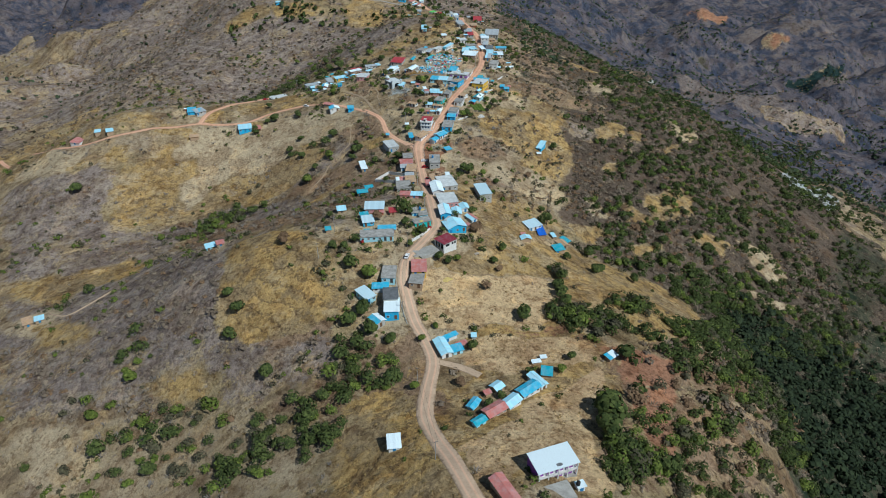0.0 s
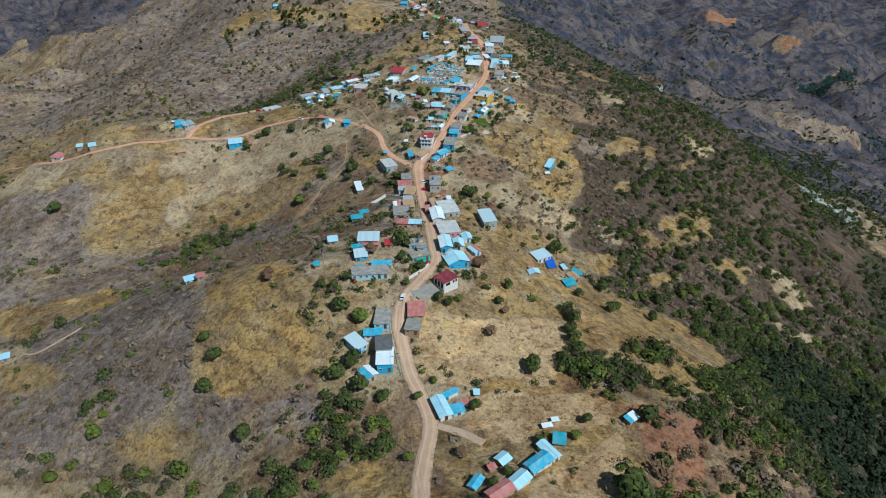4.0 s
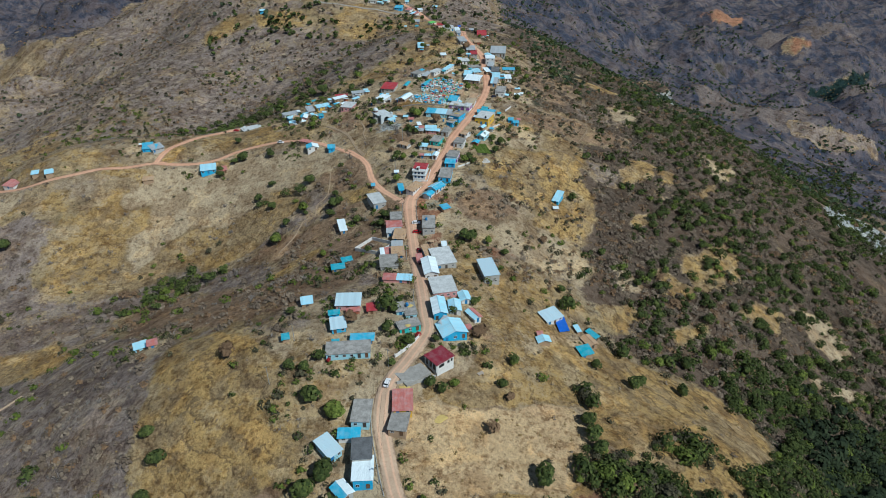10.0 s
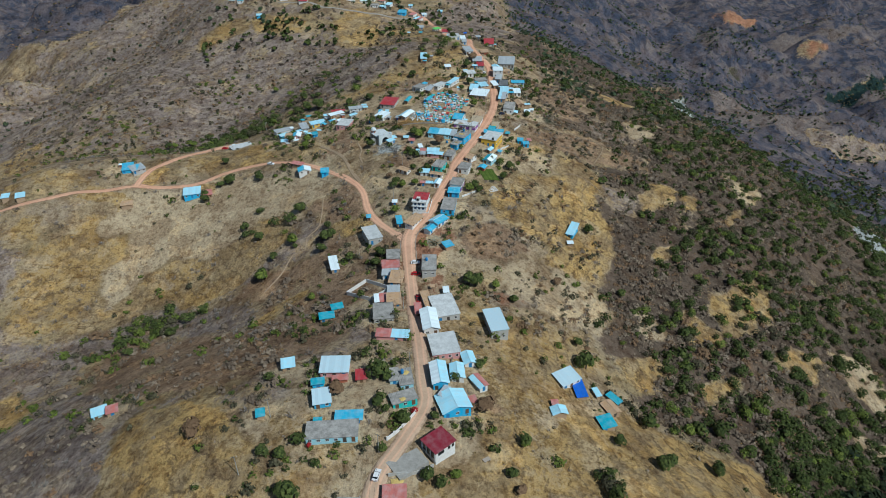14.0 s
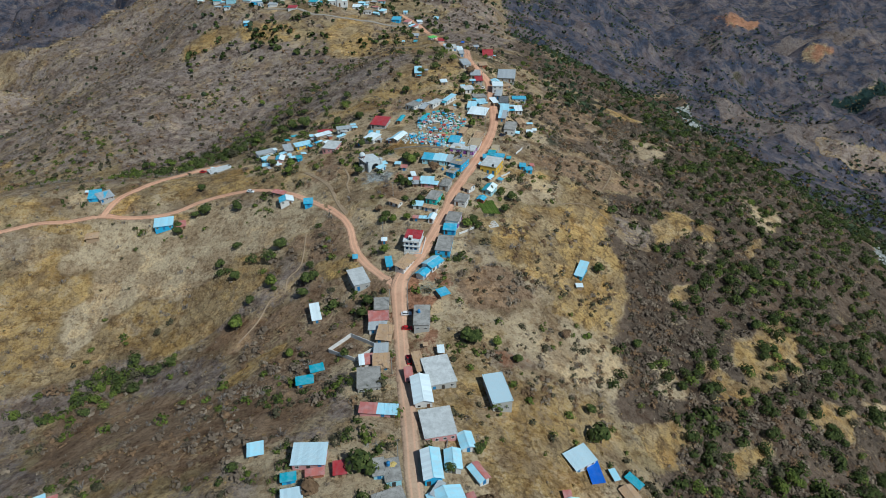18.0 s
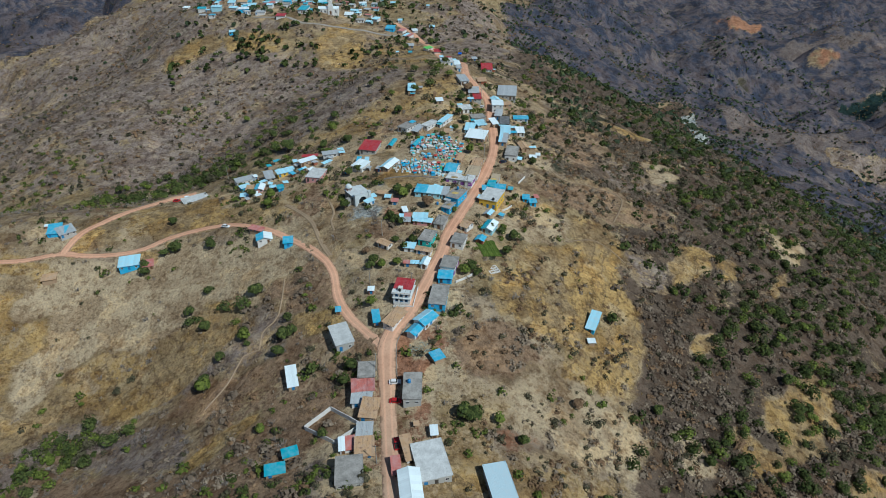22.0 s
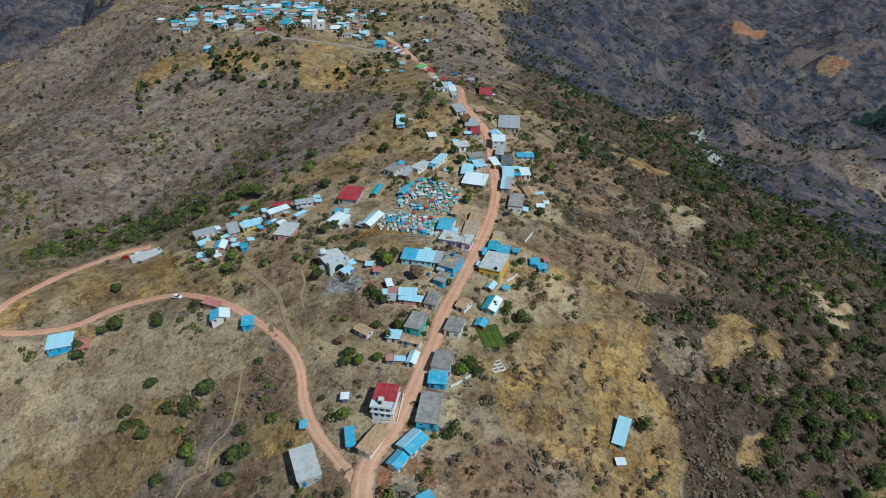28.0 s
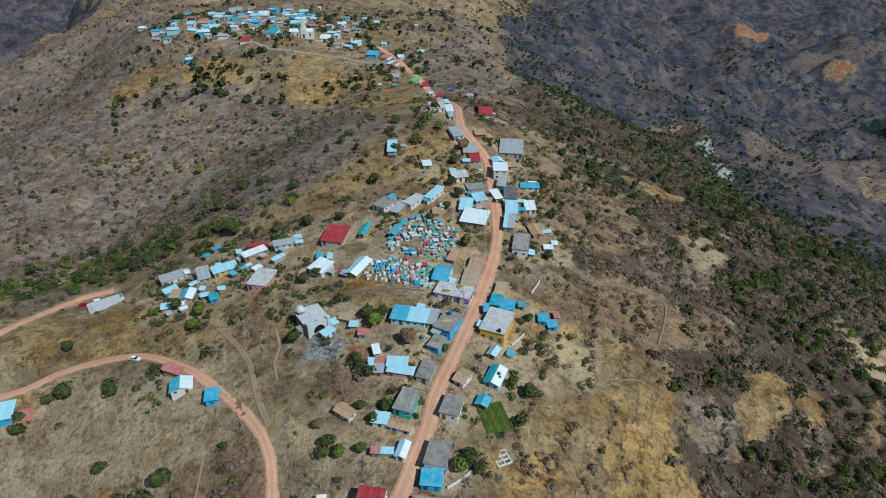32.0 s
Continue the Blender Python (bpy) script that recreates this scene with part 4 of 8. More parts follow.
def road_material(name, light, dark):
    n = Nodes(name, rough=0.95, spec=0.12)
    across = n.attribute("across")
    rut = n.ramp(n.maths("ABSOLUTE", n.maths("SUBTRACT", n.maths("ABSOLUTE", across), 0.45)), 0.05, 0.22)
    base = n.mix(n.ramp(n.noise(0.13, 6), 0.35, 0.68), light, dark)
    base = n.mix(n.attribute("paler"), base, n.mix(n.ramp(n.noise(0.13, 6), 0.35, 0.68), (0.54, 0.4, 0.285), (0.44, 0.32, 0.225)))
    base = n.mix(n.ramp(rut, 0, 1, 0.35, 0.0), base, tuple(min(1, 1.35 * c) for c in light))
    base = n.mix(n.ramp(n.noise(1.4, 7, 0.7), 0.5, 0.75, 0, 0.55), base, tuple(0.6 * c for c in dark))
    edge = n.ramp(n.maths("ADD", n.maths("ABSOLUTE", across), n.ramp(n.noise(0.5, 5), 0.3, 0.7, -0.2, 0.25)), 0.9, 1.12, 0, 0.7)
    base = n.mix(edge, base, (0.17, 0.125, 0.085))
    n.bump(n.noise(2.2, 7), 0.5, 0.12)
    return n.colour(base)


RED_DIRT = road_material("red_dirt_road", (0.66, 0.385, 0.255), (0.54, 0.29, 0.185))
PALE_DIRT = road_material("pale_dirt_lane", (0.33, 0.25, 0.165), (0.24, 0.18, 0.12))
GREY_ROAD = road_material("worn_concrete_road", (0.34, 0.31, 0.27), (0.26, 0.235, 0.2))


def make_road(name, mat, label, fork=None):
    line, z, width = ROADS[name]
    way = np.gradient(line, axis=0)
    way /= np.hypot(*way.T)[:, None]
    side = np.stack([way[:, 1], -way[:, 0]], 1)
    verts, across, faces = [], [], []
    rows = (-1.18, -1.0, -0.5, 0.0, 0.5, 1.0, 1.18)
    lift = (-0.35, 0.06, 0.1, 0.14, 0.1, 0.06, -0.35)
    for k, (p, s) in enumerate(zip(line, side)):
        half = width / 2 * (1 + 0.1 * float(rough(p[0], p[1], 11, 5)))
        if fork:
            half *= 1 + 0.35 * math.exp(-(math.dist(p, fork) / 11) ** 2)
        for u, up in zip(rows, lift):
            q = p + s * u * half
            verts.append((q[0], q[1], max(z[k] + up, height(q[0], q[1]) + 0.05) if abs(u) <= 1 else z[k] + up))
            across.append(u)
    m = len(rows)
    for k in range(len(line) - 1):
        for j in range(m - 1):
            a = k * m + j
            faces.append((a, a + 1, a + m + 1, a + m))
    me = mesh_from(name, verts, faces, mat, True)
    me.attributes.new("across", "FLOAT", "POINT").data.foreach_set("value", np.array(across, np.float32))
    me.attributes.new("paler", "FLOAT", "POINT").data.foreach_set("value", (1 - smooth(210, 500, np.array([v[1] for v in verts]))).astype(np.float32))
    tagged(new(name, me), label, "road", kind="structure")


make_road("road_main", RED_DIRT, "red-brown dirt road with wheel ruts along the ridge", fork=(-24.5, 388))
make_road("road_branch", RED_DIRT, "red dirt road winding along the side spur")
make_road("road_upper", RED_DIRT, "narrow dirt road climbing to the upper houses")
make_road("road_grey", GREY_ROAD, "worn pale concrete road below the church")
make_road("lane", PALE_DIRT, "pale dirt lane up the bank")
make_road("farm_track", PALE_DIRT, "pale dirt track to the farm")
make_road("footpath", PALE_DIRT, "narrow trodden footpath across the slope")
make_road("church_path", PALE_DIRT, "narrow trodden path below the church")
make_road("field_path", PALE_DIRT, "narrow trodden path along the terraces")
make_road("slope_path", PALE_DIRT, "narrow trodden path through the dark scrub")
make_road("farm_path", PALE_DIRT, "narrow trodden path to a lone farm")

# ---------------------------------------------------------------- building kit
def box(bm, x0, y0, z0, x1, y1, z1):
    vs = [bm.verts.new(p) for p in ((x0, y0, z0), (x1, y0, z0), (x1, y1, z0), (x0, y1, z0), (x0, y0, z1), (x1, y0, z1), (x1, y1, z1), (x0, y1, z1))]
    for f in ((0, 3, 2, 1), (4, 5, 6, 7), (0, 1, 5, 4), (1, 2, 6, 5), (2, 3, 7, 6), (3, 0, 4, 7)):
        bm.faces.new([vs[i] for i in f])


def prism(bm, outline, axis, a, b):
    """An outline in the plane across axis ('x' or 'y'), drawn out from a to b."""
    def at(u, v, w):
        return (w, u, v) if axis == "x" else (u, w, v)
    one, two = [bm.verts.new(at(u, v, a)) for u, v in outline], [bm.verts.new(at(u, v, b)) for u, v in outline]
    n = len(outline)
    bm.faces.new(one), bm.faces.new(two[::-1])
    for k in range(n):
        bm.faces.new((one[k], two[k], two[(k + 1) % n], one[(k + 1) % n]))
    bmesh.ops.recalc_face_normals(bm, faces=bm.faces)


def tube(bm, a, b, r, r2=None, sides=6):
    a, b = Vector(a), Vector(b)
    r2 = r if r2 is None else r2
    turn = (b - a).to_track_quat("Z", "Y").to_matrix()
    rings = []
    for p, q in ((a, r), (b, r2)):
        rings.append([bm.verts.new(p + turn @ Vector((q * math.cos(2 * math.pi * k / sides), q * math.sin(2 * math.pi * k / sides), 0))) for k in range(sides)])
    for k in range(sides):
        bm.faces.new((rings[0][k], rings[0][(k + 1) % sides], rings[1][(k + 1) % sides], rings[1][k]))
    bm.faces.new(rings[0][::-1]), bm.faces.new(rings[1])


def part(name, bm, material, parent, label=""):
    me = bpy.data.meshes.new(name)
    bm.to_mesh(me)
    bm.free()
    me.materials.append(material)
    ob = new(name, me)
    ob.parent = parent
    if label:
        ob["label"] = label
    return ob


def share(name, me, parent, x, y, z, rz=0.0, ry=0.0):
    ob = new(name, me)
    ob.parent = parent
    ob.matrix_local = pose(x, y, z, 0, ry, rz)
    return ob


def thing(name, x, y, z, turn, label, category, group=""):
    ob = new(name)
    ob.empty_display_size = 0.5
    ob.matrix_world = pose(x, y, z, 0, 0, turn)
    return tagged(ob, label, category, group)


SHARED = {}
SLABS = []


def unit(key, build, mat):
    """A mesh made once and shared by many parts."""
    if key not in SHARED:
        bm = bmesh.new()
        build(bm)
        me = bpy.data.meshes.new(str(key[0]))
        bm.to_mesh(me)
        bm.free()
        me.materials.append(mat)
        SHARED[key] = me
    return SHARED[key]


def add_window(root, x, y, z, side, wide=1.0, tall=0.95, frame_mat=None):
    """A recessed window on one face; side is the face's turn in degrees."""
    def frame_mesh(bm):
        for x0, x1, z0, z1 in ((-wide / 2 - 0.07, wide / 2 + 0.07, tall, tall + 0.08), (-wide / 2 - 0.1, wide / 2 + 0.1, -0.09, 0.0), (-wide / 2 - 0.07, -wide / 2, 0, tall), (wide / 2, wide / 2 + 0.07, 0, tall), (-0.03, 0.03, 0, tall)):
            box(bm, x0, -0.07, z0, x1, 0.02, z1)

    def pane_mesh(bm):
        box(bm, -wide / 2, -0.02, 0, wide / 2, 0.015, tall)
    mat = frame_mat or WHITE_PAINT
    w = share("window", unit(("window_frame", wide, tall, mat.name), frame_mesh, mat), root, x, y, z, side)
    share("pane", unit(("pane", wide, tall), pane_mesh, GLASS_AND_SHADE), w, 0, 0, 0)


def add_door(root, x, y, z, side, mat, wide=0.95, tall=2.0):
    def door_mesh(bm):
        box(bm, -wide / 2, -0.05, 0, wide / 2, 0.02, tall)
        for x0, x1, z0, z1 in ((-wide / 2 - 0.09, -wide / 2, 0, tall + 0.09), (wide / 2, wide / 2 + 0.09, 0, tall + 0.09), (-wide / 2, wide / 2, tall, tall + 0.09)):
            box(bm, x0, -0.09, z0, x1, 0.02, z1)
        box(bm, wide / 2 - 0.16, -0.1, 0.95, wide / 2 - 0.1, -0.05, 1.1)
    share("door", unit(("door", wide, tall, mat.name), door_mesh, mat), root, x, y, z, side)


WORDS = {"sky": "pale blue", "tarp": "bright blue tarpaulin", "zinc": "bare zinc", "tile": "clay tile", "pale": "pale cement", "sand": "sandy cement",
         "grey": "grey cement", "dark": "dark mouldy cement", "pink": "faded red", "aqua": "turquoise", "adobe": "bare adobe"}
DOOR_MATS = (TIMBER, BLUE_PAINT, STEEL)


def sheets(root, mats, length, across, rise, ridge_axis, sign, eave, lap=0.3, name="roof_sheet"):
    """One roof slope of separate corrugated sheets, from the eave up to the ridge."""
    n = max(2, round(length / 1.05))
    wide, run = length / n, across
    slope = math.hypot(run, rise)

    def sheet_mesh(bm):
        m = 4
        for k in range(m):
            x0, x1 = -wide / 2 - 0.02 + k * (wide + 0.04) / m, -wide / 2 - 0.02 + (k + 1) * (wide + 0.04) / m
            xm = (x0 + x1) / 2
            vs = [bm.verts.new(p) for p in ((x0, 0, 0), (xm, 0, 0.035), (x1, 0, 0), (x1, slope, 0), (xm, slope, 0.035), (x0, slope, 0))]
            bm.faces.new((vs[0], vs[1], vs[4], vs[5])), bm.faces.new((vs[1], vs[2], vs[3], vs[4]))
        box(bm, -wide / 2, 0.0, -0.05, wide / 2, slope, -0.012)
    pitch = math.degrees(math.atan2(rise, run))
    for k in range(n):
        mat = mats[(k * 7 + k // 3) % len(mats)]
        me = unit((name, round(wide, 3), round(slope, 3), mat.name), sheet_mesh, mat)
        along = -length / 2 + wide * (k + 0.5)
        ob = new(name, me)
        ob.parent = root
        lean = pose(0, 0, 0.006 * (k % 2), pitch, 0, 0)
        ob.matrix_local = pose(0, 0, eave, 0, 0, {("x", -1): 0, ("x", 1): 180, ("y", 1): 90, ("y", -1): 270}[(ridge_axis, sign)]) @ pose(along, -run, -lap * rise / max(run, 0.1)) @ lean


def house(x, y, w, d, turn, h, style, roof, wall, openings=2, roof2=None, name="house", label="", category="house", drop=0.0, trim=None):
    """A village house: walls sunk into the slope, a sheet or slab roof, door and windows."""
    c, s = math.cos(radians(turn)), math.sin(radians(turn))
    corners = [(x + c * u * w / 2 - s * v * d / 2, y + s * u * w / 2 + c * v * d / 2) for u in (-1, 1) for v in (-1, 1)]
    levels = [height(*q) for q in corners]
    base, low = height(x, y) + drop, min(levels) - 0.4
    words = f"house with {WORDS.get(wall, wall)} walls and a {WORDS.get(roof, roof)} {'slab roof' if style == 'flat' else 'roof'}"
    root = thing(name, x, y, base, turn, label or words, category, "village houses" if name == "house" else "")
    low -= base
    rng = random.Random(int(x * 31 + y * 17))
    mats = [ROOF[roof]] if not roof2 else [ROOF[roof], ROOF[roof2]]
    if style in ("gable", "gable_x"):
        ridge = "y" if style == "gable" else "x"
        half, length = (w / 2, d) if ridge == "y" else (d / 2, w)
        rise = half * 0.36
        bm = bmesh.new()
        prism(bm, [(-half + 0.3, low), (half - 0.3, low), (half - 0.3, h), (0, h + rise - 0.1), (-half + 0.3, h)], ridge, -length / 2 + 0.3, length / 2 - 0.3)
        part("wall", bm, WALL[wall], root)
        sheets(root, [mats[0]], length + 0.5, half + 0.25, rise * (half + 0.25) / half, ridge, 1, h + 0.02)
        sheets(root, [mats[-1]], length + 0.5, half + 0.25, rise * (half + 0.25) / half, ridge, -1, h + 0.02)
        bm = bmesh.new()
        prism(bm, [(-0.22, h + rise + 0.02), (0.22, h + rise + 0.02), (0, h + rise + 0.12)], ridge, -length / 2 - 0.27, length / 2 + 0.27)
        part("ridge_cap", bm, mats[0], root)
    elif style == "shed":
        bm = bmesh.new()
        rise = 0.12 * d
        prism(bm, [(-d / 2 + 0.3, low), (d / 2 - 0.3, low), (d / 2 - 0.3, h + rise - 0.04), (-d / 2 + 0.3, h)], "x", -w / 2 + 0.3, w / 2 - 0.3)
        part("wall", bm, WALL[wall], root)
        n = max(2, round((w + 0.4) / 1.05))
        wide, slope = (w + 0.4) / n, math.hypot(d + 0.5, rise)

        def sheet_mesh(bm):
            for k in range(4):
                x0, x1 = -wide / 2 + k * wide / 4, -wide / 2 + (k + 1) * wide / 4
                vs = [bm.verts.new(p) for p in ((x0, 0, 0), ((x0 + x1) / 2, 0, 0.035), (x1, 0, 0), (x1, slope, 0), ((x0 + x1) / 2, slope, 0.035), (x0, slope, 0))]
                bm.faces.new((vs[0], vs[1], vs[4], vs[5])), bm.faces.new((vs[1], vs[2], vs[3], vs[4]))
            box(bm, -wide / 2, 0, -0.05, wide / 2, slope, -0.012)
        for k in range(n):
            mat = mats[-1] if roof2 and k < 0.4 * n else mats[0]
            me = unit(("roof_sheet", round(wide, 3), round(slope, 3), mat.name), sheet_mesh, mat)
            ob = new("roof_sheet", me)
            ob.parent = root
            ob.matrix_local = pose(-w / 2 - 0.2 + wide * (k + 0.5), -d / 2 - 0.25, h + 0.03 + 0.006 * (k % 2), math.degrees(math.atan2(rise, d)))
    else:
        SLABS.append((x, y, w, d, turn, base + h))
        bm = bmesh.new()
        box(bm, -w / 2 + 0.12, -d / 2 + 0.12, low, w / 2 - 0.12, d / 2 - 0.12, h - 0.14)
        part("wall", bm, WALL[wall], root)
        bm = bmesh.new()
        box(bm, -w / 2 - 0.18, -d / 2 - 0.18, h - 0.14, w / 2 + 0.18, d / 2 + 0.18, h + 0.02)
        part("roof_slab", bm, mats[0], root)
        bm = bmesh.new()
        for x0, y0, x1, y1 in ((-1, -1, 1, -1), (-1, 1, 1, 1), (-1, -1, -1, 1), (1, -1, 1, 1)):
            a, b = (w / 2 + 0.18), (d / 2 + 0.18)
            box(bm, min(x0, x1) * a - (0.0 if x0 != x1 else 0.05), min(y0, y1) * b - (0.0 if y0 != y1 else 0.05), h - 0.1, max(x0, x1) * a + (0.0 if x0 != x1 else 0.05), max(y0, y1) * b + (0.0 if y0 != y1 else 0.05), h + 0.1)
        part("roof_rim", bm, mats[-1], root)
        if w > 4.5 and rng.random() < 0.6:
            for u, v in ((-1, -1), (1, -1), (-1, 1), (1, 1)):
                def rods(bm):
                    for a, b in ((-0.07, -0.07), (0.07, -0.07), (0.07, 0.07), (-0.07, 0.07)):
                        tube(bm, (a, b, 0), (a * 1.2, b * 1.2, 0.7), 0.012, sides=4)
                share("rebar_stub", unit(("rebar_stub",), rods, STEEL), root, u * (w / 2 - 0.2), v * (d / 2 - 0.2), h)
    face = 0.12 if style == "flat" else 0.3
    storeys = max(1, int((h + 0.3) // 2.6))
    if trim:
        for k in range(storeys):
            for u in np.linspace(-w / 2 + 1.0, w / 2 - 1.0, max(2, int(w // 3.4))):
                bm = bmesh.new()
                box(bm, u - 0.9, -d / 2 + face - 0.06, k * 2.7 + 0.05, u + 0.9, -d / 2 + face - 0.005, k * 2.7 + 1.9)
                part("painted_panel", bm, WALL[trim], root, f"{trim} painted wall panel")
            for v in np.linspace(-d / 2 + 1.2, d / 2 - 1.2, 3):
                bm = bmesh.new()
                box(bm, w / 2 - face + 0.005, v - 0.8, k * 2.7 + 0.05, w / 2 - face + 0.06, v + 0.8, k * 2.7 + 1.9)
                part("painted_panel", bm, WALL[trim], root, f"{trim} painted wall panel")
            if k:
                bm = bmesh.new()
                box(bm, -w / 2, -d / 2 - 0.9, k * 2.7 - 0.15, w / 2, -d / 2 + 0.1, k * 2.7)
                box(bm, -w / 2, -d / 2 - 0.9, k * 2.7, w / 2, -d / 2 - 0.82, k * 2.7 + 0.85)
                part("balcony", bm, WALL["white"], root, "white plastered balcony")
    for k in range(storeys):
        z = k * 2.6
        bays = max(1, int(w // 2.6))
        for j in range(bays if openings > 0 else 0):
            u = -w / 2 + w * (j + 0.5) / bays
            if k == 0 and j == rng.randrange(bays) and h > 1.8:
                add_door(root, u, -d / 2 + face, max(0.0, low + 0.4), 0, DOOR_MATS[rng.randrange(3)], tall=min(2.0, h - 0.35))
            elif w > 2.4 and h > 2.1:
                add_window(root, u, -d / 2 + face, z + 0.95, 0, min(1.0, w / bays * 0.5))
        bays = max(1, int(d // 3.2))
        for j in range(bays if openings > 1 and d > 2.6 and h > 2.1 else 0):
            v = -d / 2 + d * (j + 0.5) / bays
            add_window(root, w / 2 - face, v, z + 0.95, 90)
            add_window(root, -w / 2 + face, v, z + 0.95, 270)
    return root


house(-5.7, 192.8, 4.9, 10.2, 23, 2.34, "gable", "sky", "white")
house(-0.0, 192.6, 4.7, 3.9, 23, 1.98, "shed", "blue", "pale")
house(1.9, 195.5, 4.5, 2.1, 27, 1.98, "shed", "pink", "adobe")
house(-2.9, 199.6, 6.7, 2.1, 35, 2.07, "shed", "blue", "white")
house(7.8, 147.6, 4.9, 3.1, 40, 1.98, "gable_x", "teal", "pale")
house(13.4, 154.3, 8.3, 4.7, 38, 2.34, "gable_x", "pink", "adobe")
house(19.7, 159.9, 6.6, 4.5, 45, 2.34, "gable_x", "sky", "white")
house(26.4, 168.0, 9.0, 4.8, 41, 2.61, "gable_x", "blue", "white")
house(30.5, 174.2, 3.5, 8.2, 37, 2.34, "gable", "sky", "white")
house(34.8, 180.2, 4.3, 4.6, -8, 1.8, "shed", "teal", "adobe")
house(6.2, 158.7, 5.3, 3.0, 59, 1.98, "gable_x", "blue", "pale")
house(15.1, 169.4, 4.2, 4.0, 44, 2.07, "gable_x", "sky", "adobe")
house(11.4, 165.7, 2.6, 1.9, 30, 1.71, "shed", "pink", "adobe")
house(31.5, 187.3, 3.6, 1.6, 14, 1.44, "shed", "white", "adobe")
house(34.7, 190.5, 2.4, 1.6, 9, 1.44, "shed", "white", "adobe")
house(62.6, 193.7, 4.9, 3.3, 38, 1.98, "shed", "white", "adobe", roof2="blue")
house(6.9, 201.5, 2.1, 2.4, 3, 1.62, "shed", "sky", "grey")
house(14.1, 115.1, 4.3, 9.6, 30, 2.52, "gable", "pink", "adobe")
house(-20.3, 140.4, 4.4, 5.5, 9, 2.25, "shed", "white", "white")
house(-31.4, 233.7, 6.1, 10.0, 1, 2.7, "flat", "grey", "pale")
house(-34.5, 225.7, 7.3, 3.8, 5, 2.25, "shed", "blue", "white")
house(-40.5, 221.0, 5.3, 8.4, 46, 2.61, "shed", "ice", "pale")
house(-29.3, 219.2, 6.3, 8.3, 7, 4.68, "flat", "dark", "grey")
house(-28.2, 212.9, 6.5, 8.3, 5, 4.32, "shed", "white", "blue")
house(-34.0, 207.5, 4.9, 6.1, 43, 2.7, "gable", "white", "grey", roof2="blue")
house(-18.4, 231.9, 6.0, 10.7, -6, 2.61, "flat", "grey", "adobe")
house(-18.0, 238.5, 6.8, 8.9, 5, 2.16, "shed", "pink", "yellow")
house(-44.5, 288.8, 10.2, 7.3, 4, 2.88, "shed", "ice", "pink")
house(-49.0, 280.8, 4.4, 2.6, 14, 1.98, "shed", "teal", "blue")
house(-41.6, 282.8, 5.4, 2.2, 12, 1.8, "shed", "pink", "brick")
house(-34.5, 284.4, 3.8, 4.4, 11, 1.98, "shed", "red", "adobe")
house(-45.8, 272.7, 5.9, 6.3, 15, 2.34, "shed", "ice", "blue")
house(-35.4, 265.2, 8.8, 3.7, 5, 1.98, "shed", "blue", "adobe")
house(-39.7, 259.3, 16.1, 6.8, 7, 2.61, "flat", "grey", "pale")
house(-45.2, 263.3, 2.6, 1.7, 8, 1.71, "shed", "teal", "adobe")
house(-19.2, 285.2, 4.7, 8.0, 14, 2.88, "flat", "grey", "pale")
house(-23.3, 285.7, 3.5, 6.2, 12, 2.16, "flat", "grey", "pale")
house(-19.0, 275.4, 8.7, 4.9, 24, 2.7, "flat", "grey", "aqua")
house(-7.6, 287.8, 5.7, 10.9, 10, 3.42, "gable", "sky", "blue", roof2="white")
house(-1.3, 292.2, 5.0, 7.4, 6, 2.52, "gable", "sky", "white")
house(2.7, 301.1, 4.6, 6.3, 16, 2.34, "gable", "sky", "white")
house(6.6, 289.4, 3.8, 6.8, 35, 2.25, "gable", "pink", "white", roof2="sky")
house(-2.2, 276.3, 10.3, 8.9, 22, 2.88, "gable", "sky", "blue")
house(-5.4, 280.2, 5.4, 2.0, 64, 2.16, "shed", "zinc", "grey")
house(4.6, 280.0, 2.3, 2.9, 26, 1.98, "shed", "pink", "adobe")
house(-6.8, 306.5, 10.4, 11.9, 14, 3.06, "flat", "pale", "pink")
house(41.4, 307.4, 9.0, 7.1, 32, 2.52, "shed", "ice", "white")
house(46.0, 304.0, 4.3, 8.8, 11, 1.71, "shed", "tarp", "adobe")
house(35.8, 286.7, 5.5, 3.9, 11, 1.98, "gable", "sky", "adobe")
house(34.7, 290.5, 2.4, 2.2, 7, 1.8, "shed", "pink", "adobe")
house(57.9, 298.8, 4.8, 6.8, 26, 2.07, "gable", "tile", "adobe")
house(60.7, 305.6, 3.0, 5.9, 43, 1.98, "shed", "teal", "adobe")
house(53.6, 305.7, 2.1, 4.2, 20, 1.8, "shed", "sky", "adobe")
house(54.2, 289.1, 5.8, 5.5, 21, 1.98, "shed", "teal", "adobe")
house(-46.9, 394.4, 7.3, 12.8, 25, 3.42, "flat", "pale", "grey")
house(-64.3, 379.6, 4.0, 10.7, 19, 1.98, "shed", "white", "adobe")
house(-33.9, 374.6, 6.1, 8.3, 7, 2.7, "flat", "grey", "adobe")
house(-34.3, 367.7, 8.2, 5.9, 10, 2.52, "shed", "pink", "white")
house(-34.0, 362.0, 7.3, 4.7, 4, 2.16, "shed", "zinc", "white")
house(-30.3, 356.2, 6.1, 8.3, -4, 2.16, "shed", "tile", "adobe")
house(-16.0, 364.7, 6.4, 12.8, 3, 3.42, "flat", "grey", "grey")
house(-7.5, 346.5, 2.4, 3.8, 8, 1.98, "shed", "white", "adobe")
house(-7.8, 333.7, 9.9, 14.5, 17, 3.06, "flat", "pale", "grey")
house(13.6, 327.2, 7.2, 14.3, 14, 4.68, "flat", "ice", "grey")
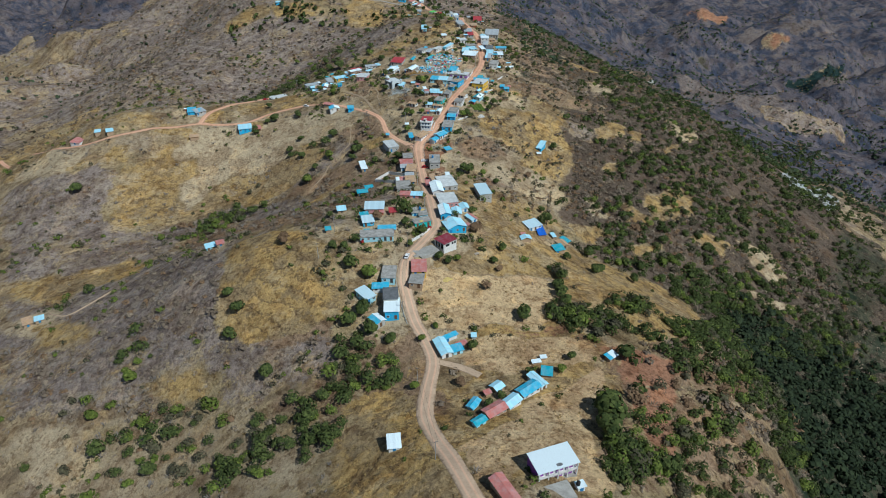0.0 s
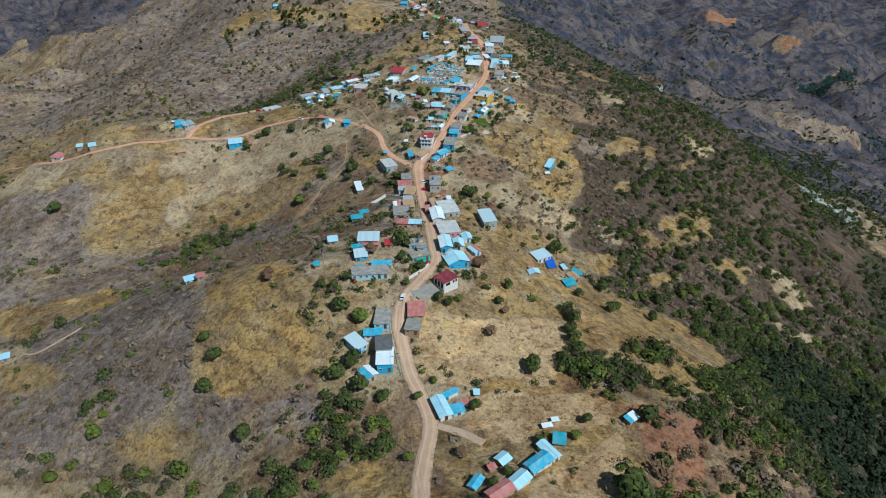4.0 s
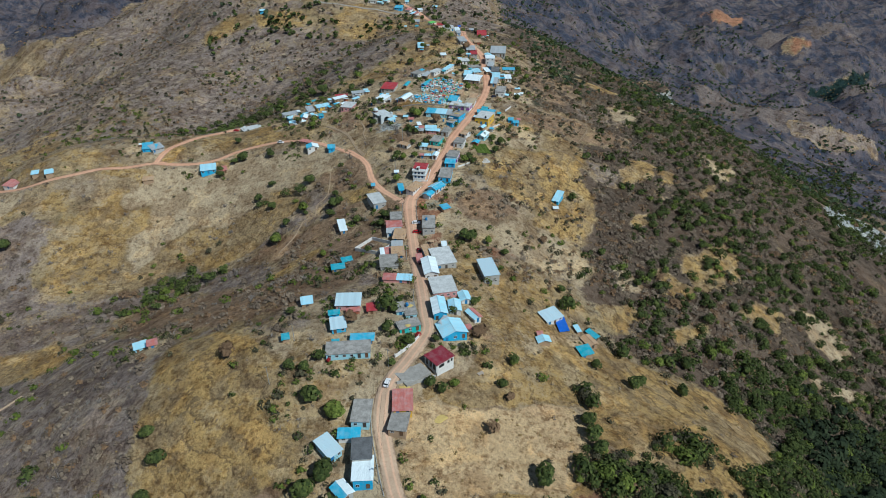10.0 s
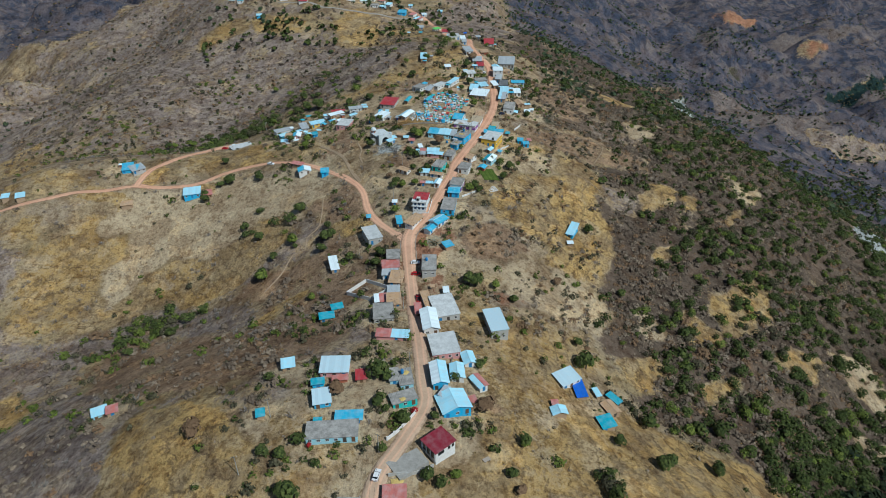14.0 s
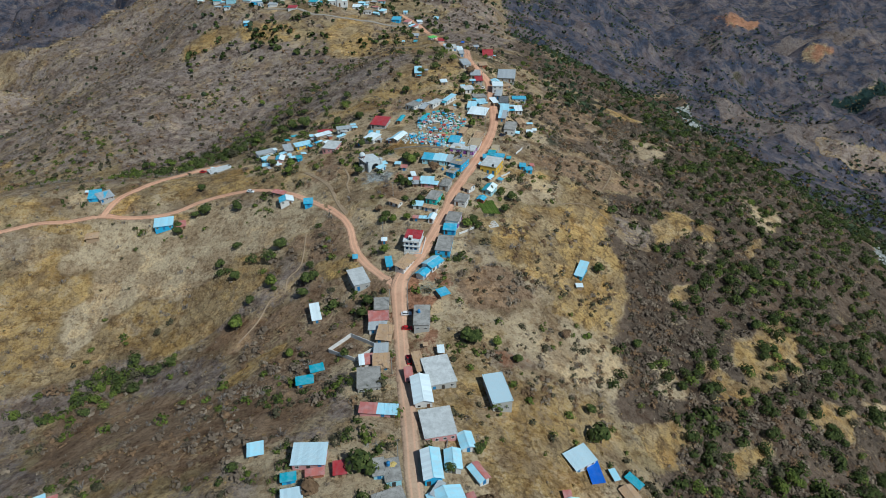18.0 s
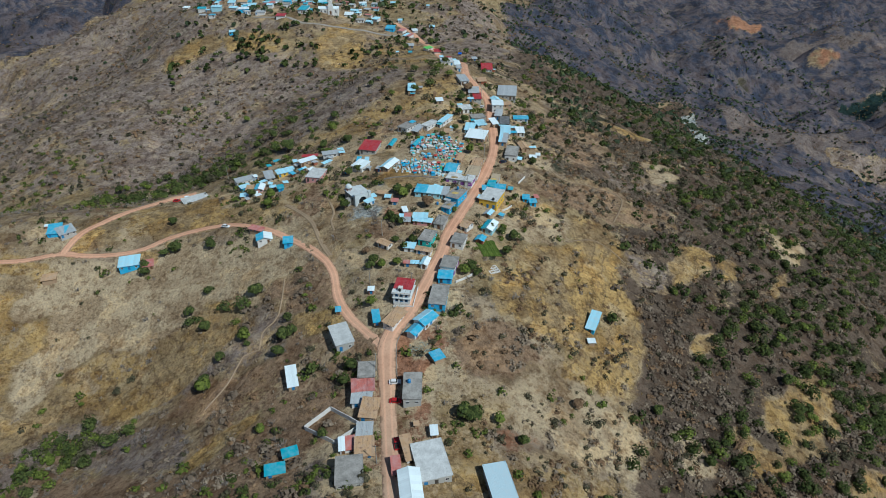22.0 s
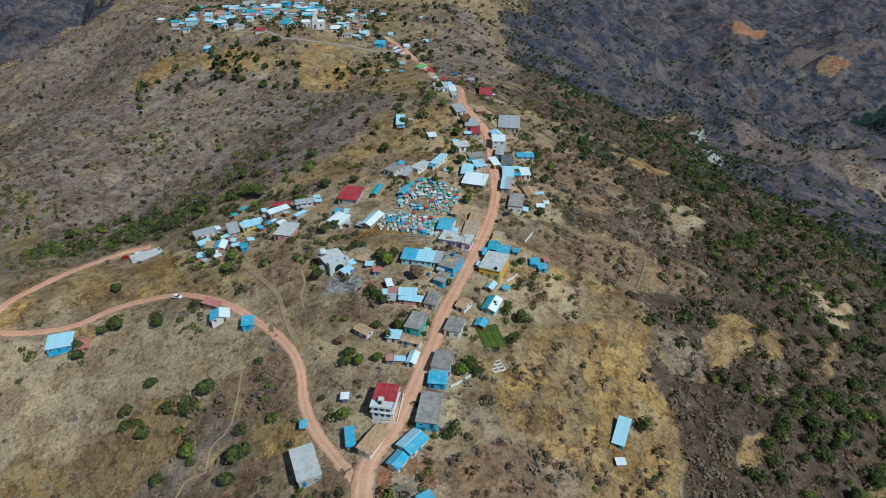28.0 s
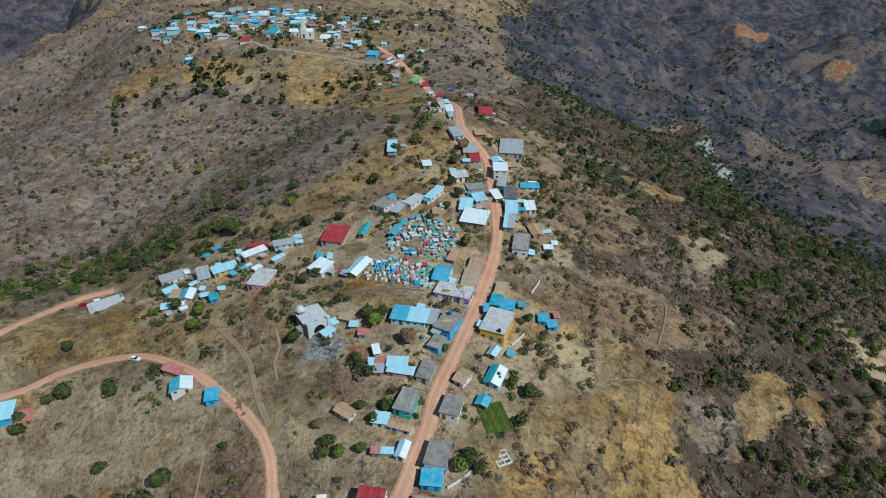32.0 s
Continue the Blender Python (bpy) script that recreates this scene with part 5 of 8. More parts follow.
house(-13.1, 321.7, 6.5, 13.1, 11, 3.24, "gable", "white", "white")
house(-15.4, 338.5, 3.4, 9.5, 19, 2.16, "shed", "tile", "white")
house(-18.5, 331.2, 2.8, 6.4, 11, 1.98, "shed", "pink", "adobe")
house(-32.8, 329.4, 8.3, 10.5, 9, 2.7, "flat", "grey", "grey")
house(-35.7, 341.4, 5.3, 5.1, 12, 2.16, "shed", "pink", "white", roof2="white")
house(-29.6, 339.3, 6.2, 7.2, 8, 2.07, "shed", "tile", "adobe")
house(-30.7, 347.2, 5.4, 5.2, 5, 2.07, "shed", "zinc", "pale")
house(-26.8, 311.6, 12.8, 4.1, -2, 1.98, "shed", "sky", "pink", roof2="pink")
house(-25.8, 399.9, 11.1, 5.1, 62, 2.16, "shed", "tile", "white")
house(-33.8, 402.3, 2.9, 7.3, 13, 1.98, "shed", "blue", "adobe")
house(-13.4, 398.6, 8.2, 6.3, 53, 2.16, "gable_x", "sky", "white", roof2="blue")
house(-17.3, 392.7, 6.0, 4.5, 59, 1.98, "gable_x", "blue", "white")
house(-8.6, 410.1, 6.9, 13.2, -6, 2.7, "flat", "grey", "blue")
house(-8.0, 379.9, 4.5, 4.6, 32, 1.8, "shed", "blue", "adobe")
house(-15.4, 448.7, 6.0, 9.6, -17, 2.88, "flat", "grey", "aqua")
house(-1.1, 447.3, 6.0, 8.2, -15, 3.06, "flat", "grey", "white")
house(-16.6, 439.9, 7.4, 3.5, -16, 2.16, "gable_x", "tile", "white")
house(-23.2, 442.3, 5.1, 4.2, -7, 2.07, "shed", "sky", "white")
house(-34.9, 445.7, 6.6, 4.0, -34, 2.16, "gable_x", "tile", "white")
house(-15.5, 431.4, 3.3, 6.0, -13, 2.34, "gable", "white", "white", roof2="sky")
house(-21.6, 431.1, 6.7, 2.1, -1, 1.98, "shed", "sky", "adobe", roof2="pink")
house(-4.9, 429.3, 6.5, 8.9, -11, 3.6, "flat", "grey", "white", trim="purple")
house(-6.4, 422.0, 6.2, 5.2, -4, 2.52, "shed", "blue", "blue")
house(13.4, 462.6, 5.6, 8.9, -22, 2.52, "gable", "white", "pale", roof2="teal")
house(8.9, 451.2, 4.1, 4.4, -21, 2.25, "gable", "blue", "brick")
house(2.4, 460.0, 4.2, 6.4, -33, 2.16, "gable_x", "tile", "white")
house(-17.2, 487.5, 13.5, 7.2, -10, 2.7, "shed", "sky", "pale", roof2="blue")
house(-8.7, 486.7, 3.3, 7.7, -10, 2.52, "shed", "zinc", "pale")
house(-3.1, 484.6, 6.8, 10.6, -25, 4.14, "flat", "grey", "blue")
house(-6.8, 474.8, 4.6, 6.7, -26, 2.88, "flat", "grey", "blue")
house(15.0, 487.3, 9.4, 13.6, -20, 4.5, "flat", "pale", "yellow")
house(15.1, 500.7, 4.0, 6.2, -13, 2.52, "shed", "teal", "blue")
house(19.7, 499.9, 5.5, 5.6, -10, 2.52, "shed", "blue", "white")
house(17.3, 508.1, 4.2, 9.7, -12, 2.7, "flat", "sand", "grey")
house(-1.2, 503.5, 14.2, 7.6, -17, 2.88, "flat", "pale", "white", trim="purple")
house(13.3, 474.0, 3.4, 5.0, -27, 2.25, "gable", "sky", "adobe", roof2="zinc")
house(-19.9, 464.5, 7.1, 4.3, -2, 2.52, "shed", "sky", "white")
house(-18.5, 461.3, 9.2, 3.3, -10, 2.16, "shed", "sky", "pink")
house(-9.9, 462.1, 4.8, 8.7, -14, 2.7, "flat", "grey", "grey")
house(-26.1, 466.0, 3.1, 3.2, -0, 2.07, "shed", "pink", "adobe")
house(-29.0, 465.3, 2.1, 3.5, 0, 1.98, "shed", "sky", "adobe")
house(-26.0, 462.2, 3.3, 3.6, -2, 1.98, "shed", "zinc", "adobe")
house(-27.9, 471.0, 2.4, 4.4, 18, 2.16, "shed", "white", "white")
house(-37.8, 484.5, 3.2, 2.7, -3, 1.8, "shed", "sky", "adobe")
house(-41.5, 488.6, 4.9, 2.8, -16, 1.8, "shed", "tile", "adobe")
house(11.1, 495.2, 2.0, 4.4, 0, 2.16, "shed", "blue", "white")
house(-40.9, 519.8, 5.5, 13.0, -22, 2.34, "gable", "white", "adobe", roof2="sky")
house(-5.8, 515.0, 6.3, 10.9, -15, 2.43, "gable_x", "blue", "white")
house(-1.8, 528.3, 3.6, 7.7, -18, 2.07, "shed", "tile", "adobe")
house(8.2, 526.3, 5.1, 10.7, -16, 2.34, "gable_x", "tile", "adobe")
house(5.5, 514.4, 6.7, 12.8, -10, 2.7, "flat", "sand", "white")
house(7.7, 559.6, 12.0, 11.0, -15, 2.88, "shed", "white", "adobe")
house(3.6, 571.0, 6.0, 9.7, -6, 2.34, "shed", "sky", "pale")
house(10.3, 579.7, 6.2, 7.2, 21, 2.34, "shed", "sky", "white")
house(12.8, 576.5, 5.0, 9.3, -21, 1.98, "shed", "tile", "adobe")
house(-27.9, 550.4, 3.3, 12.7, -17, 2.34, "gable", "teal", "blue", roof2="zinc")
house(-42.6, 551.5, 2.7, 10.9, -11, 2.16, "gable", "teal", "adobe")
house(-35.5, 571.8, 7.1, 10.4, -32, 2.7, "flat", "grey", "white")
house(-28.3, 567.3, 4.5, 9.7, -24, 2.16, "shed", "zinc", "adobe")
house(-21.6, 573.6, 5.2, 11.2, -34, 2.7, "flat", "pale", "white")
house(-12.0, 579.6, 4.1, 11.7, -32, 2.34, "shed", "sky", "white")
house(-10.4, 564.5, 3.5, 5.4, -2, 1.8, "shed", "tile", "adobe")
house(30.0, 642.6, 13.2, 16.4, -5, 3.06, "shed", "zinc", "grey")
house(-1.9, 641.5, 6.4, 11.4, 19, 2.7, "shed", "zinc", "white")
house(5.8, 626.9, 7.5, 10.1, 2, 2.52, "shed", "zinc", "grey")
house(8.2, 618.9, 5.5, 9.7, 4, 2.52, "shed", "red", "grey")
house(0.2, 598.2, 8.3, 6.6, 15, 2.52, "shed", "pale", "white")
house(8.5, 590.9, 9.0, 6.9, 15, 1.62, "flat", "grey", "grey")
house(21.8, 608.2, 7.5, 10.4, -0, 5.04, "flat", "white", "white")
house(20.8, 619.9, 5.6, 6.8, 17, 2.52, "gable", "sky", "white")
house(22.2, 596.1, 4.4, 9.4, -10, 2.88, "shed", "zinc", "grey")
house(37.4, 603.1, 9.9, 5.1, 0, 2.34, "shed", "blue", "white")
house(29.1, 622.1, 6.3, 4.3, 13, 2.16, "shed", "tile", "adobe")
house(11.8, 650.2, 6.6, 6.9, 10, 1.98, "shed", "tile", "brick")
house(25.7, 573.2, 6.0, 11.2, -3, 2.7, "shed", "sky", "white")
house(23.9, 559.8, 5.0, 11.4, -8, 2.52, "shed", "zinc", "adobe", roof2="sky")
house(25.7, 586.5, 5.9, 13.4, -3, 3.96, "flat", "dark", "grey")
house(18.7, 584.0, 4.1, 8.6, 20, 2.52, "shed", "white", "adobe")
house(28.2, 543.6, 7.0, 13.8, -9, 3.78, "flat", "grey", "white")
house(36.1, 559.0, 4.9, 9.8, 13, 2.16, "gable", "tile", "adobe")
house(35.4, 580.7, 5.3, 8.1, 3, 2.25, "shed", "white", "white")
house(41.0, 547.1, 4.1, 3.2, -2, 1.8, "shed", "white", "adobe")
house(-131.7, 540.6, 11.7, 6.4, 35, 2.7, "flat", "zinc", "white")
house(-127.5, 527.9, 6.1, 3.7, 45, 1.98, "shed", "sky", "blue")
house(-122.6, 522.4, 4.1, 5.4, 5, 1.98, "shed", "tile", "adobe")
house(-115.8, 519.9, 5.2, 7.3, 5, 2.25, "gable", "white", "pink", roof2="blue")
house(-123.3, 513.9, 4.4, 3.7, 15, 1.8, "shed", "sky", "adobe")
house(-113.7, 509.8, 3.0, 1.9, 41, 1.8, "shed", "white", "adobe")
house(-101.8, 513.6, 3.5, 4.0, 26, 1.98, "shed", "teal", "blue")
house(-114.8, 535.6, 5.3, 9.2, 27, 2.52, "shed", "zinc", "grey")
house(-116.8, 529.4, 4.3, 2.0, 48, 1.98, "shed", "sky", "adobe")
house(-105.2, 537.2, 11.0, 5.4, 34, 2.34, "shed", "sky", "yellow")
house(-93.9, 534.1, 5.5, 1.6, 53, 2.16, "shed", "sky", "grey", roof2="blue")
house(-93.2, 544.8, 11.3, 4.1, 42, 2.7, "shed", "white", "adobe")
house(-93.1, 550.8, 9.5, 2.5, 13, 2.52, "shed", "red", "adobe")
house(-82.5, 520.7, 8.3, 12.0, -9, 3.06, "flat", "pale", "pink")
house(-79.7, 536.8, 6.3, 2.2, 54, 1.98, "shed", "sky", "grey")
house(-78.8, 547.9, 11.4, 4.3, 20, 2.52, "shed", "zinc", "white")
house(-102.3, 549.5, 2.4, 3.0, 23, 1.8, "shed", "sky", "adobe")
house(-116.9, 559.5, 4.0, 2.2, 36, 1.8, "shed", "teal", "adobe")
house(-55.4, 547.6, 10.3, 11.9, -11, 2.7, "shed", "red", "grey")
house(-57.2, 522.2, 7.6, 8.1, -30, 2.88, "shed", "white", "white")
house(-59.9, 532.6, 2.4, 4.3, 0, 1.98, "shed", "blue", "adobe")
house(-55.1, 531.0, 2.2, 3.9, 3, 1.98, "shed", "sky", "adobe")
house(-65.1, 520.4, 2.3, 4.3, -8, 1.98, "shed", "sky", "adobe", roof2="tile")
house(-46.8, 481.4, 5.2, 3.1, 50, 2.16, "shed", "sky", "white")
house(-171.6, 467.4, 10.2, 8.6, 19, 2.52, "shed", "sky", "blue")
house(-161.1, 465.8, 5.4, 5.9, 24, 1.98, "shed", "pink", "adobe")
house(-104.3, 474.4, 8.0, 3.4, -20, 2.16, "shed", "pink", "adobe")
house(-98.5, 467.1, 7.6, 6.4, 19, 2.16, "gable", "white", "white", roof2="blue")
house(-84.2, 459.8, 4.7, 5.4, 13, 2.07, "shed", "blue", "blue")
house(-209.6, 457.5, 6.8, 5.2, 19, 1.8, "shed", "tile", "adobe")
house(-221.5, 489.7, 6.8, 6.2, 21, 2.16, "shed", "blue", "blue")
house(-214.5, 487.3, 8.4, 8.3, 45, 2.16, "shed", "zinc", "grey")
# a low pale concrete platform, built with the house kit
house(-159.4, 528.7, 14.7, 8.1, 37, 0.9, "flat", "pale", "grey")
house(-303.0, 455.7, 9.2, 8.2, -13, 1.89, "shed", "pink", "white")
house(-286.7, 458.7, 4.5, 5.2, 23, 1.75, "shed", "sky", "adobe")
house(-276.5, 458.2, 5.3, 6.2, 29, 1.75, "shed", "sky", "adobe")
house(-218.5, 486.6, 9.7, 6.6, 11, 1.89, "shed", "blue", "blue")
house(-135.3, 285.3, 5.4, 4.3, 32, 2.07, "shed", "sky", "pale")
house(-128.8, 283.8, 4.1, 3.7, 26, 2.07, "shed", "pink", "adobe")
house(-236.1, 262.6, 4.7, 6.4, 36, 2.16, "shed", "tile", "adobe")
house(-229.4, 263.5, 4.7, 4.1, 31, 1.98, "shed", "sky", "adobe")
house(-63.2, 293.7, 4.8, 4.7, 16, 1.98, "shed", "sky", "adobe")
house(-58.2, 334.3, 6.4, 4.0, 16, 1.98, "shed", "teal", "adobe")
house(-55.2, 341.6, 5.2, 3.6, 23, 1.8, "shed", "teal", "adobe")
house(-65.1, 266.9, 2.8, 3.2, 18, 1.8, "shed", "teal", "adobe")
house(57.8, 418.3, 4.2, 11.7, -23, 2.25, "shed", "sky", "blue")
house(55.3, 406.6, 3.1, 2.5, 4, 1.8, "shed", "white", "adobe")
house(33.3, 497.5, 3.5, 4.4, -4, 1.98, "shed", "blue", "blue")
house(36.8, 495.6, 3.8, 3.9, 7, 1.98, "shed", "blue", "blue")
house(-36.3, 619.8, 5.0, 12.3, 4, 2.16, "shed", "sky", "adobe")
house(-16.9, 606.5, 4.7, 5.5, 11, 1.98, "shed", "white", "adobe")
house(-172.8, 891.5, 9.4, 13.9, -8, 3.38, "shed", "teal", "white")
house(-174.6, 908.2, 4.9, 5.6, 2, 3.38, "shed", "teal", "white")
house(-207.8, 985.3, 10.6, 12.2, 2, 3.38, "shed", "white", "white")
house(-185.3, 946.3, 6.2, 7.2, 2, 3.38, "flat", "sand", "white")
house(-223.8, 947.1, 8.3, 9.6, 26, 2.7, "shed", "teal", "white")
house(-237.3, 918.7, 9.3, 10.7, 2, 2.03, "shed", "sky", "white")
house(-260.6, 923.3, 7.9, 9.1, 2, 2.7, "shed", "sky", "white")
house(-276.7, 921.8, 4.6, 5.4, 2, 2.03, "shed", "sky", "white")
house(-242.5, 860.4, 6.0, 6.9, 13, 2.03, "shed", "sky", "blue")
house(-234.9, 895.2, 5.6, 6.4, 16, 2.7, "flat", "pale", "white")
house(-114.0, 893.9, 8.9, 10.3, 2, 2.36, "flat", "grey", "white")
house(-98.3, 904.2, 7.2, 8.3, -21, 2.03, "shed", "sky", "white")
house(-80.1, 877.9, 9.3, 10.8, -6, 2.7, "shed", "blue", "blue")
house(-67.3, 873.3, 7.0, 8.1, -30, 2.03, "shed", "pink", "white")
house(-87.0, 972.1, 5.8, 6.6, 2, 2.03, "shed", "sky", "white")
house(-73.2, 912.2, 5.0, 5.7, 2, 2.03, "shed", "sky", "white")
house(-194.2, 877.5, 9.8, 8.3, 2, 2.03, "shed", "red", "white")
house(-220.5, 894.3, 10.4, 8.8, 2, 2.03, "shed", "zinc", "white")
house(-196.9, 911.0, 4.9, 5.7, 2, 2.03, "shed", "sky", "white")
house(-210.0, 958.8, 6.2, 7.1, 18, 2.7, "shed", "blue", "white")
house(-127.4, 903.7, 9.5, 10.3, 2, 2.03, "shed", "white", "white")
house(-284.9, 1042.8, 7.3, 8.4, 18, 2.03, "shed", "sky", "white")
house(-191.0, 1020.7, 10.0, 11.5, 13, 2.03, "shed", "teal", "white")
house(-156.0, 1022.4, 3.2, 3.7, 2, 2.03, "shed", "white", "white")
house(-333.7, 1090.2, 6.8, 7.8, 2, 2.03, "shed", "teal", "aqua")
house(-117.1, 944.3, 3.6, 4.2, 2, 2.03, "shed", "sky", "white")
house(-101.6, 987.4, 4.3, 4.9, 2, 2.03, "shed", "sky", "white")
house(-247.2, 1016.6, 14.2, 16.4, 18, 2.03, "shed", "zinc", "white")
house(-232.7, 1027.9, 7.5, 8.6, 2, 2.03, "flat", "grey", "white")
house(-36.3, 808.8, 8.6, 5.4, 46, 2.03, "shed", "lime", "white")
house(-26.9, 793.0, 6.2, 7.1, 2, 2.03, "shed", "red", "white")
house(-15.2, 758.7, 4.5, 5.2, 13, 2.03, "shed", "red", "white")
house(-21.9, 766.3, 3.4, 3.9, 16, 2.03, "shed", "sky", "white")
house(-14.6, 682.4, 9.4, 11.4, 9, 2.88, "flat", "pale", "white")
house(-9.5, 717.8, 4.2, 5.5, 20, 2.03, "shed", "sky", "white")
house(-6.7, 681.8, 4.5, 9.2, 10, 2.7, "shed", "white", "white")
house(-5.1, 669.3, 3.7, 6.7, 8, 2.7, "shed", "zinc", "white")
house(16.3, 699.2, 8.5, 15.9, 3, 2.7, "gable_x", "red", "white")
house(-5.6, 776.6, 3.1, 3.5, 2, 1.69, "shed", "tarp", "adobe")
house(7.4, 760.9, 4.5, 5.2, 12, 2.03, "shed", "zinc", "adobe")
house(-54.4, 877.2, 5.8, 6.7, 14, 2.03, "shed", "white", "white")
house(-59.8, 859.0, 8.4, 8.7, -32, 2.03, "shed", "pink", "white", roof2="sky")
house(-55.3, 828.6, 7.3, 7.6, 2, 2.03, "shed", "zinc", "adobe")
house(-36.9, 895.7, 5.5, 6.4, 2, 2.03, "shed", "sky", "adobe")
house(-53.3, 805.0, 3.6, 4.1, 2, 1.69, "shed", "teal", "adobe")
house(-66.4, 812.3, 2.7, 3.1, 2, 1.69, "shed", "sky", "adobe")
house(-45.7, 965.3, 3.4, 3.9, 2, 2.03, "shed", "sky", "white")
house(-37.7, 417.2, 2.6, 2.6, 4, 2.0, "shed", "white", "brick", openings=1, name="shed", label="tiny red-walled hut with a white sheet roof", category="shed")
house(-50.5, 408.4, 2.2, 3.0, 12, 1.9, "shed", "blue", "adobe", openings=1, name="shed", label="small blue-roofed shed on the road bank", category="shed")
house(-13.6, 349.8, 1.7, 1.6, 10, 1.4, "shed", "tile", "adobe", openings=0, name="shed", label="small brown wooden hutch by the road", category="shed")

# ---------------------------------------------------------------- churches, graves, walls
WHITEWASH = concrete("pale_cement_wash", (0.62, 0.68, 0.7), (0.42, 0.46, 0.47), 0.5)
def dome_mesh(bm, r, rings=6, sides=16):
    last = None
    for k in range(rings + 1):
        a = math.pi / 2 * k / rings
        ring = [bm.verts.new((r * math.cos(a) * math.cos(2 * math.pi * j / sides), r * math.cos(a) * math.sin(2 * math.pi * j / sides), r * math.sin(a))) for j in range(sides)] if k < rings else [bm.verts.new((0, 0, r))]
        if last:
            for j in range(sides):
                if k < rings:
                    bm.faces.new((last[j], last[(j + 1) % sides], ring[(j + 1) % sides], ring[j]))
                else:
                    bm.faces.new((last[j], last[(j + 1) % sides], ring[0]))
        last = ring


def arch(bm, wide, tall, y0, y1, thick, top):
    """A wall face with a round-headed opening: posts and an arched head."""
    r = wide / 2 - thick
    outline = [(-wide / 2, 0), (-r, 0)] + [(-r * math.cos(math.pi * k / 10), tall - r + r * math.sin(math.pi * k / 10)) for k in range(11)] + [(r, 0), (wide / 2, 0), (wide / 2, top), (-wide / 2, top)]
    front, back = [bm.verts.new((u, y0, v)) for u, v in outline], [bm.verts.new((u, y1, v)) for u, v in outline]
    bm.faces.new(front), bm.faces.new(back[::-1])
    n = len(outline)
    for k in range(n):
        bm.faces.new((front[k], back[k], back[(k + 1) % n], front[(k + 1) % n]))
    bmesh.ops.recalc_face_normals(bm, faces=bm.faces)


def domed_church(x, y, turn):
    """An unfinished cement church: flat pale roof, corner dome on pillars, arched front, blue lean-to."""
    ob = thing("domed_church", x, y, height(x, y), turn, "unfinished pale cement church with a small corner dome and arched front", "church")
    bm = bmesh.new()
    box(bm, -4.5, -4.7, -3, 4.5, 5.3, 4.1)
    part("nave_wall", bm, CONCRETE, ob, "bare grey cement wall")
    bm = bmesh.new()
    prism(bm, [(-4.9, 4.1), (4.9, 4.1), (4.9, 4.3), (0, 4.75), (-4.9, 4.3)], "y", -4.6, 5.7)
    part("roof_slab", bm, WHITEWASH, ob, "pale bluish cement roof")
    bm = bmesh.new()
    arch(bm, 7.4, 3.6, -5.9, -5.3, 1.5, 4.9)
    part("facade", bm, WHITEWASH, ob, "pale cement front with a round arch")
    # no real gap: a dark panel paints the shade within the doorway
    bm = bmesh.new()
    box(bm, -2.3, -4.78, -0.6, 2.3, -4.66, 3.4)
    part("doorway", bm, GLASS_AND_SHADE, ob, "dark open doorway")
    bm = bmesh.new()
    box(bm, -3.7, -5.9, 4.9, 3.7, -4.5, 5.05)
    part("porch_roof", bm, WHITEWASH, ob)
    for u in (-3.9, 3.9):
        bm = bmesh.new()
        box(bm, u - 0.6, -6.3, -2.5, u + 0.6, -4.6, 5.6)
        box(bm, u - 0.75, -6.45, 5.6, u + 0.75, -4.45, 5.8)
        part("buttress", bm, WHITEWASH, ob)
    bm = bmesh.new()
    box(bm, -0.12, -5.3, 5.05, 0.12, -5.1, 6.3)
    box(bm, -0.5, -5.27, 5.7, 0.5, -5.13, 5.9)
    part("cross", bm, WHITE_PAINT, ob)
    for k in range(8):
        u, v = 1.45 * math.cos(k * math.pi / 4), 1.45 * math.sin(k * math.pi / 4)
        bm = bmesh.new()
        tube(bm, (u, v, 0), (u, v, 1.5), 0.17)
        part("dome_pillar", bm, WALL["brick"], ob, "brick-red pillar").matrix_local = pose(-3.0, 3.6, 4.4)
    bm = bmesh.new()
    tube(bm, (0, 0, 1.5), (0, 0, 1.75), 1.8, 1.8, 16)
    part("dome_ring", bm, WHITEWASH, ob).matrix_local = pose(-3.0, 3.6, 4.4)
    bm = bmesh.new()
    dome_mesh(bm, 1.65)
    part("dome", bm, WHITEWASH, ob, "pale cement dome").matrix_local = pose(-3.0, 3.6, 6.1)
    for v in (-3.0, 0.0, 3.0):
        for u in (-4.53, 4.47):
            bm = bmesh.new()
            box(bm, u, v - 0.45, 1.2, u + 0.06, v + 0.45, 3.0)
            part("window", bm, GLASS_AND_SHADE, ob)
    bm = bmesh.new()
    box(bm, -7.2, -3.0, -2, -4.5, -0.6, 2.6)
    part("side_room", bm, CONCRETE, ob)
    bm = bmesh.new()
    prism(bm, [(-7.4, 2.3), (-4.0, 2.9), (-4.0, 3.0), (-7.4, 2.4)], "x", 4.6, 7.6)
    part("lean_to_roof", bm, ROOF["sky"], ob, "pale blue sheet lean-to roof")
    bm = bmesh.new()
    box(bm, 4.8, -7.1, -2, 7.4, -4.2, 2.3)
    part("lean_to_wall", bm, WALL["adobe"], ob)


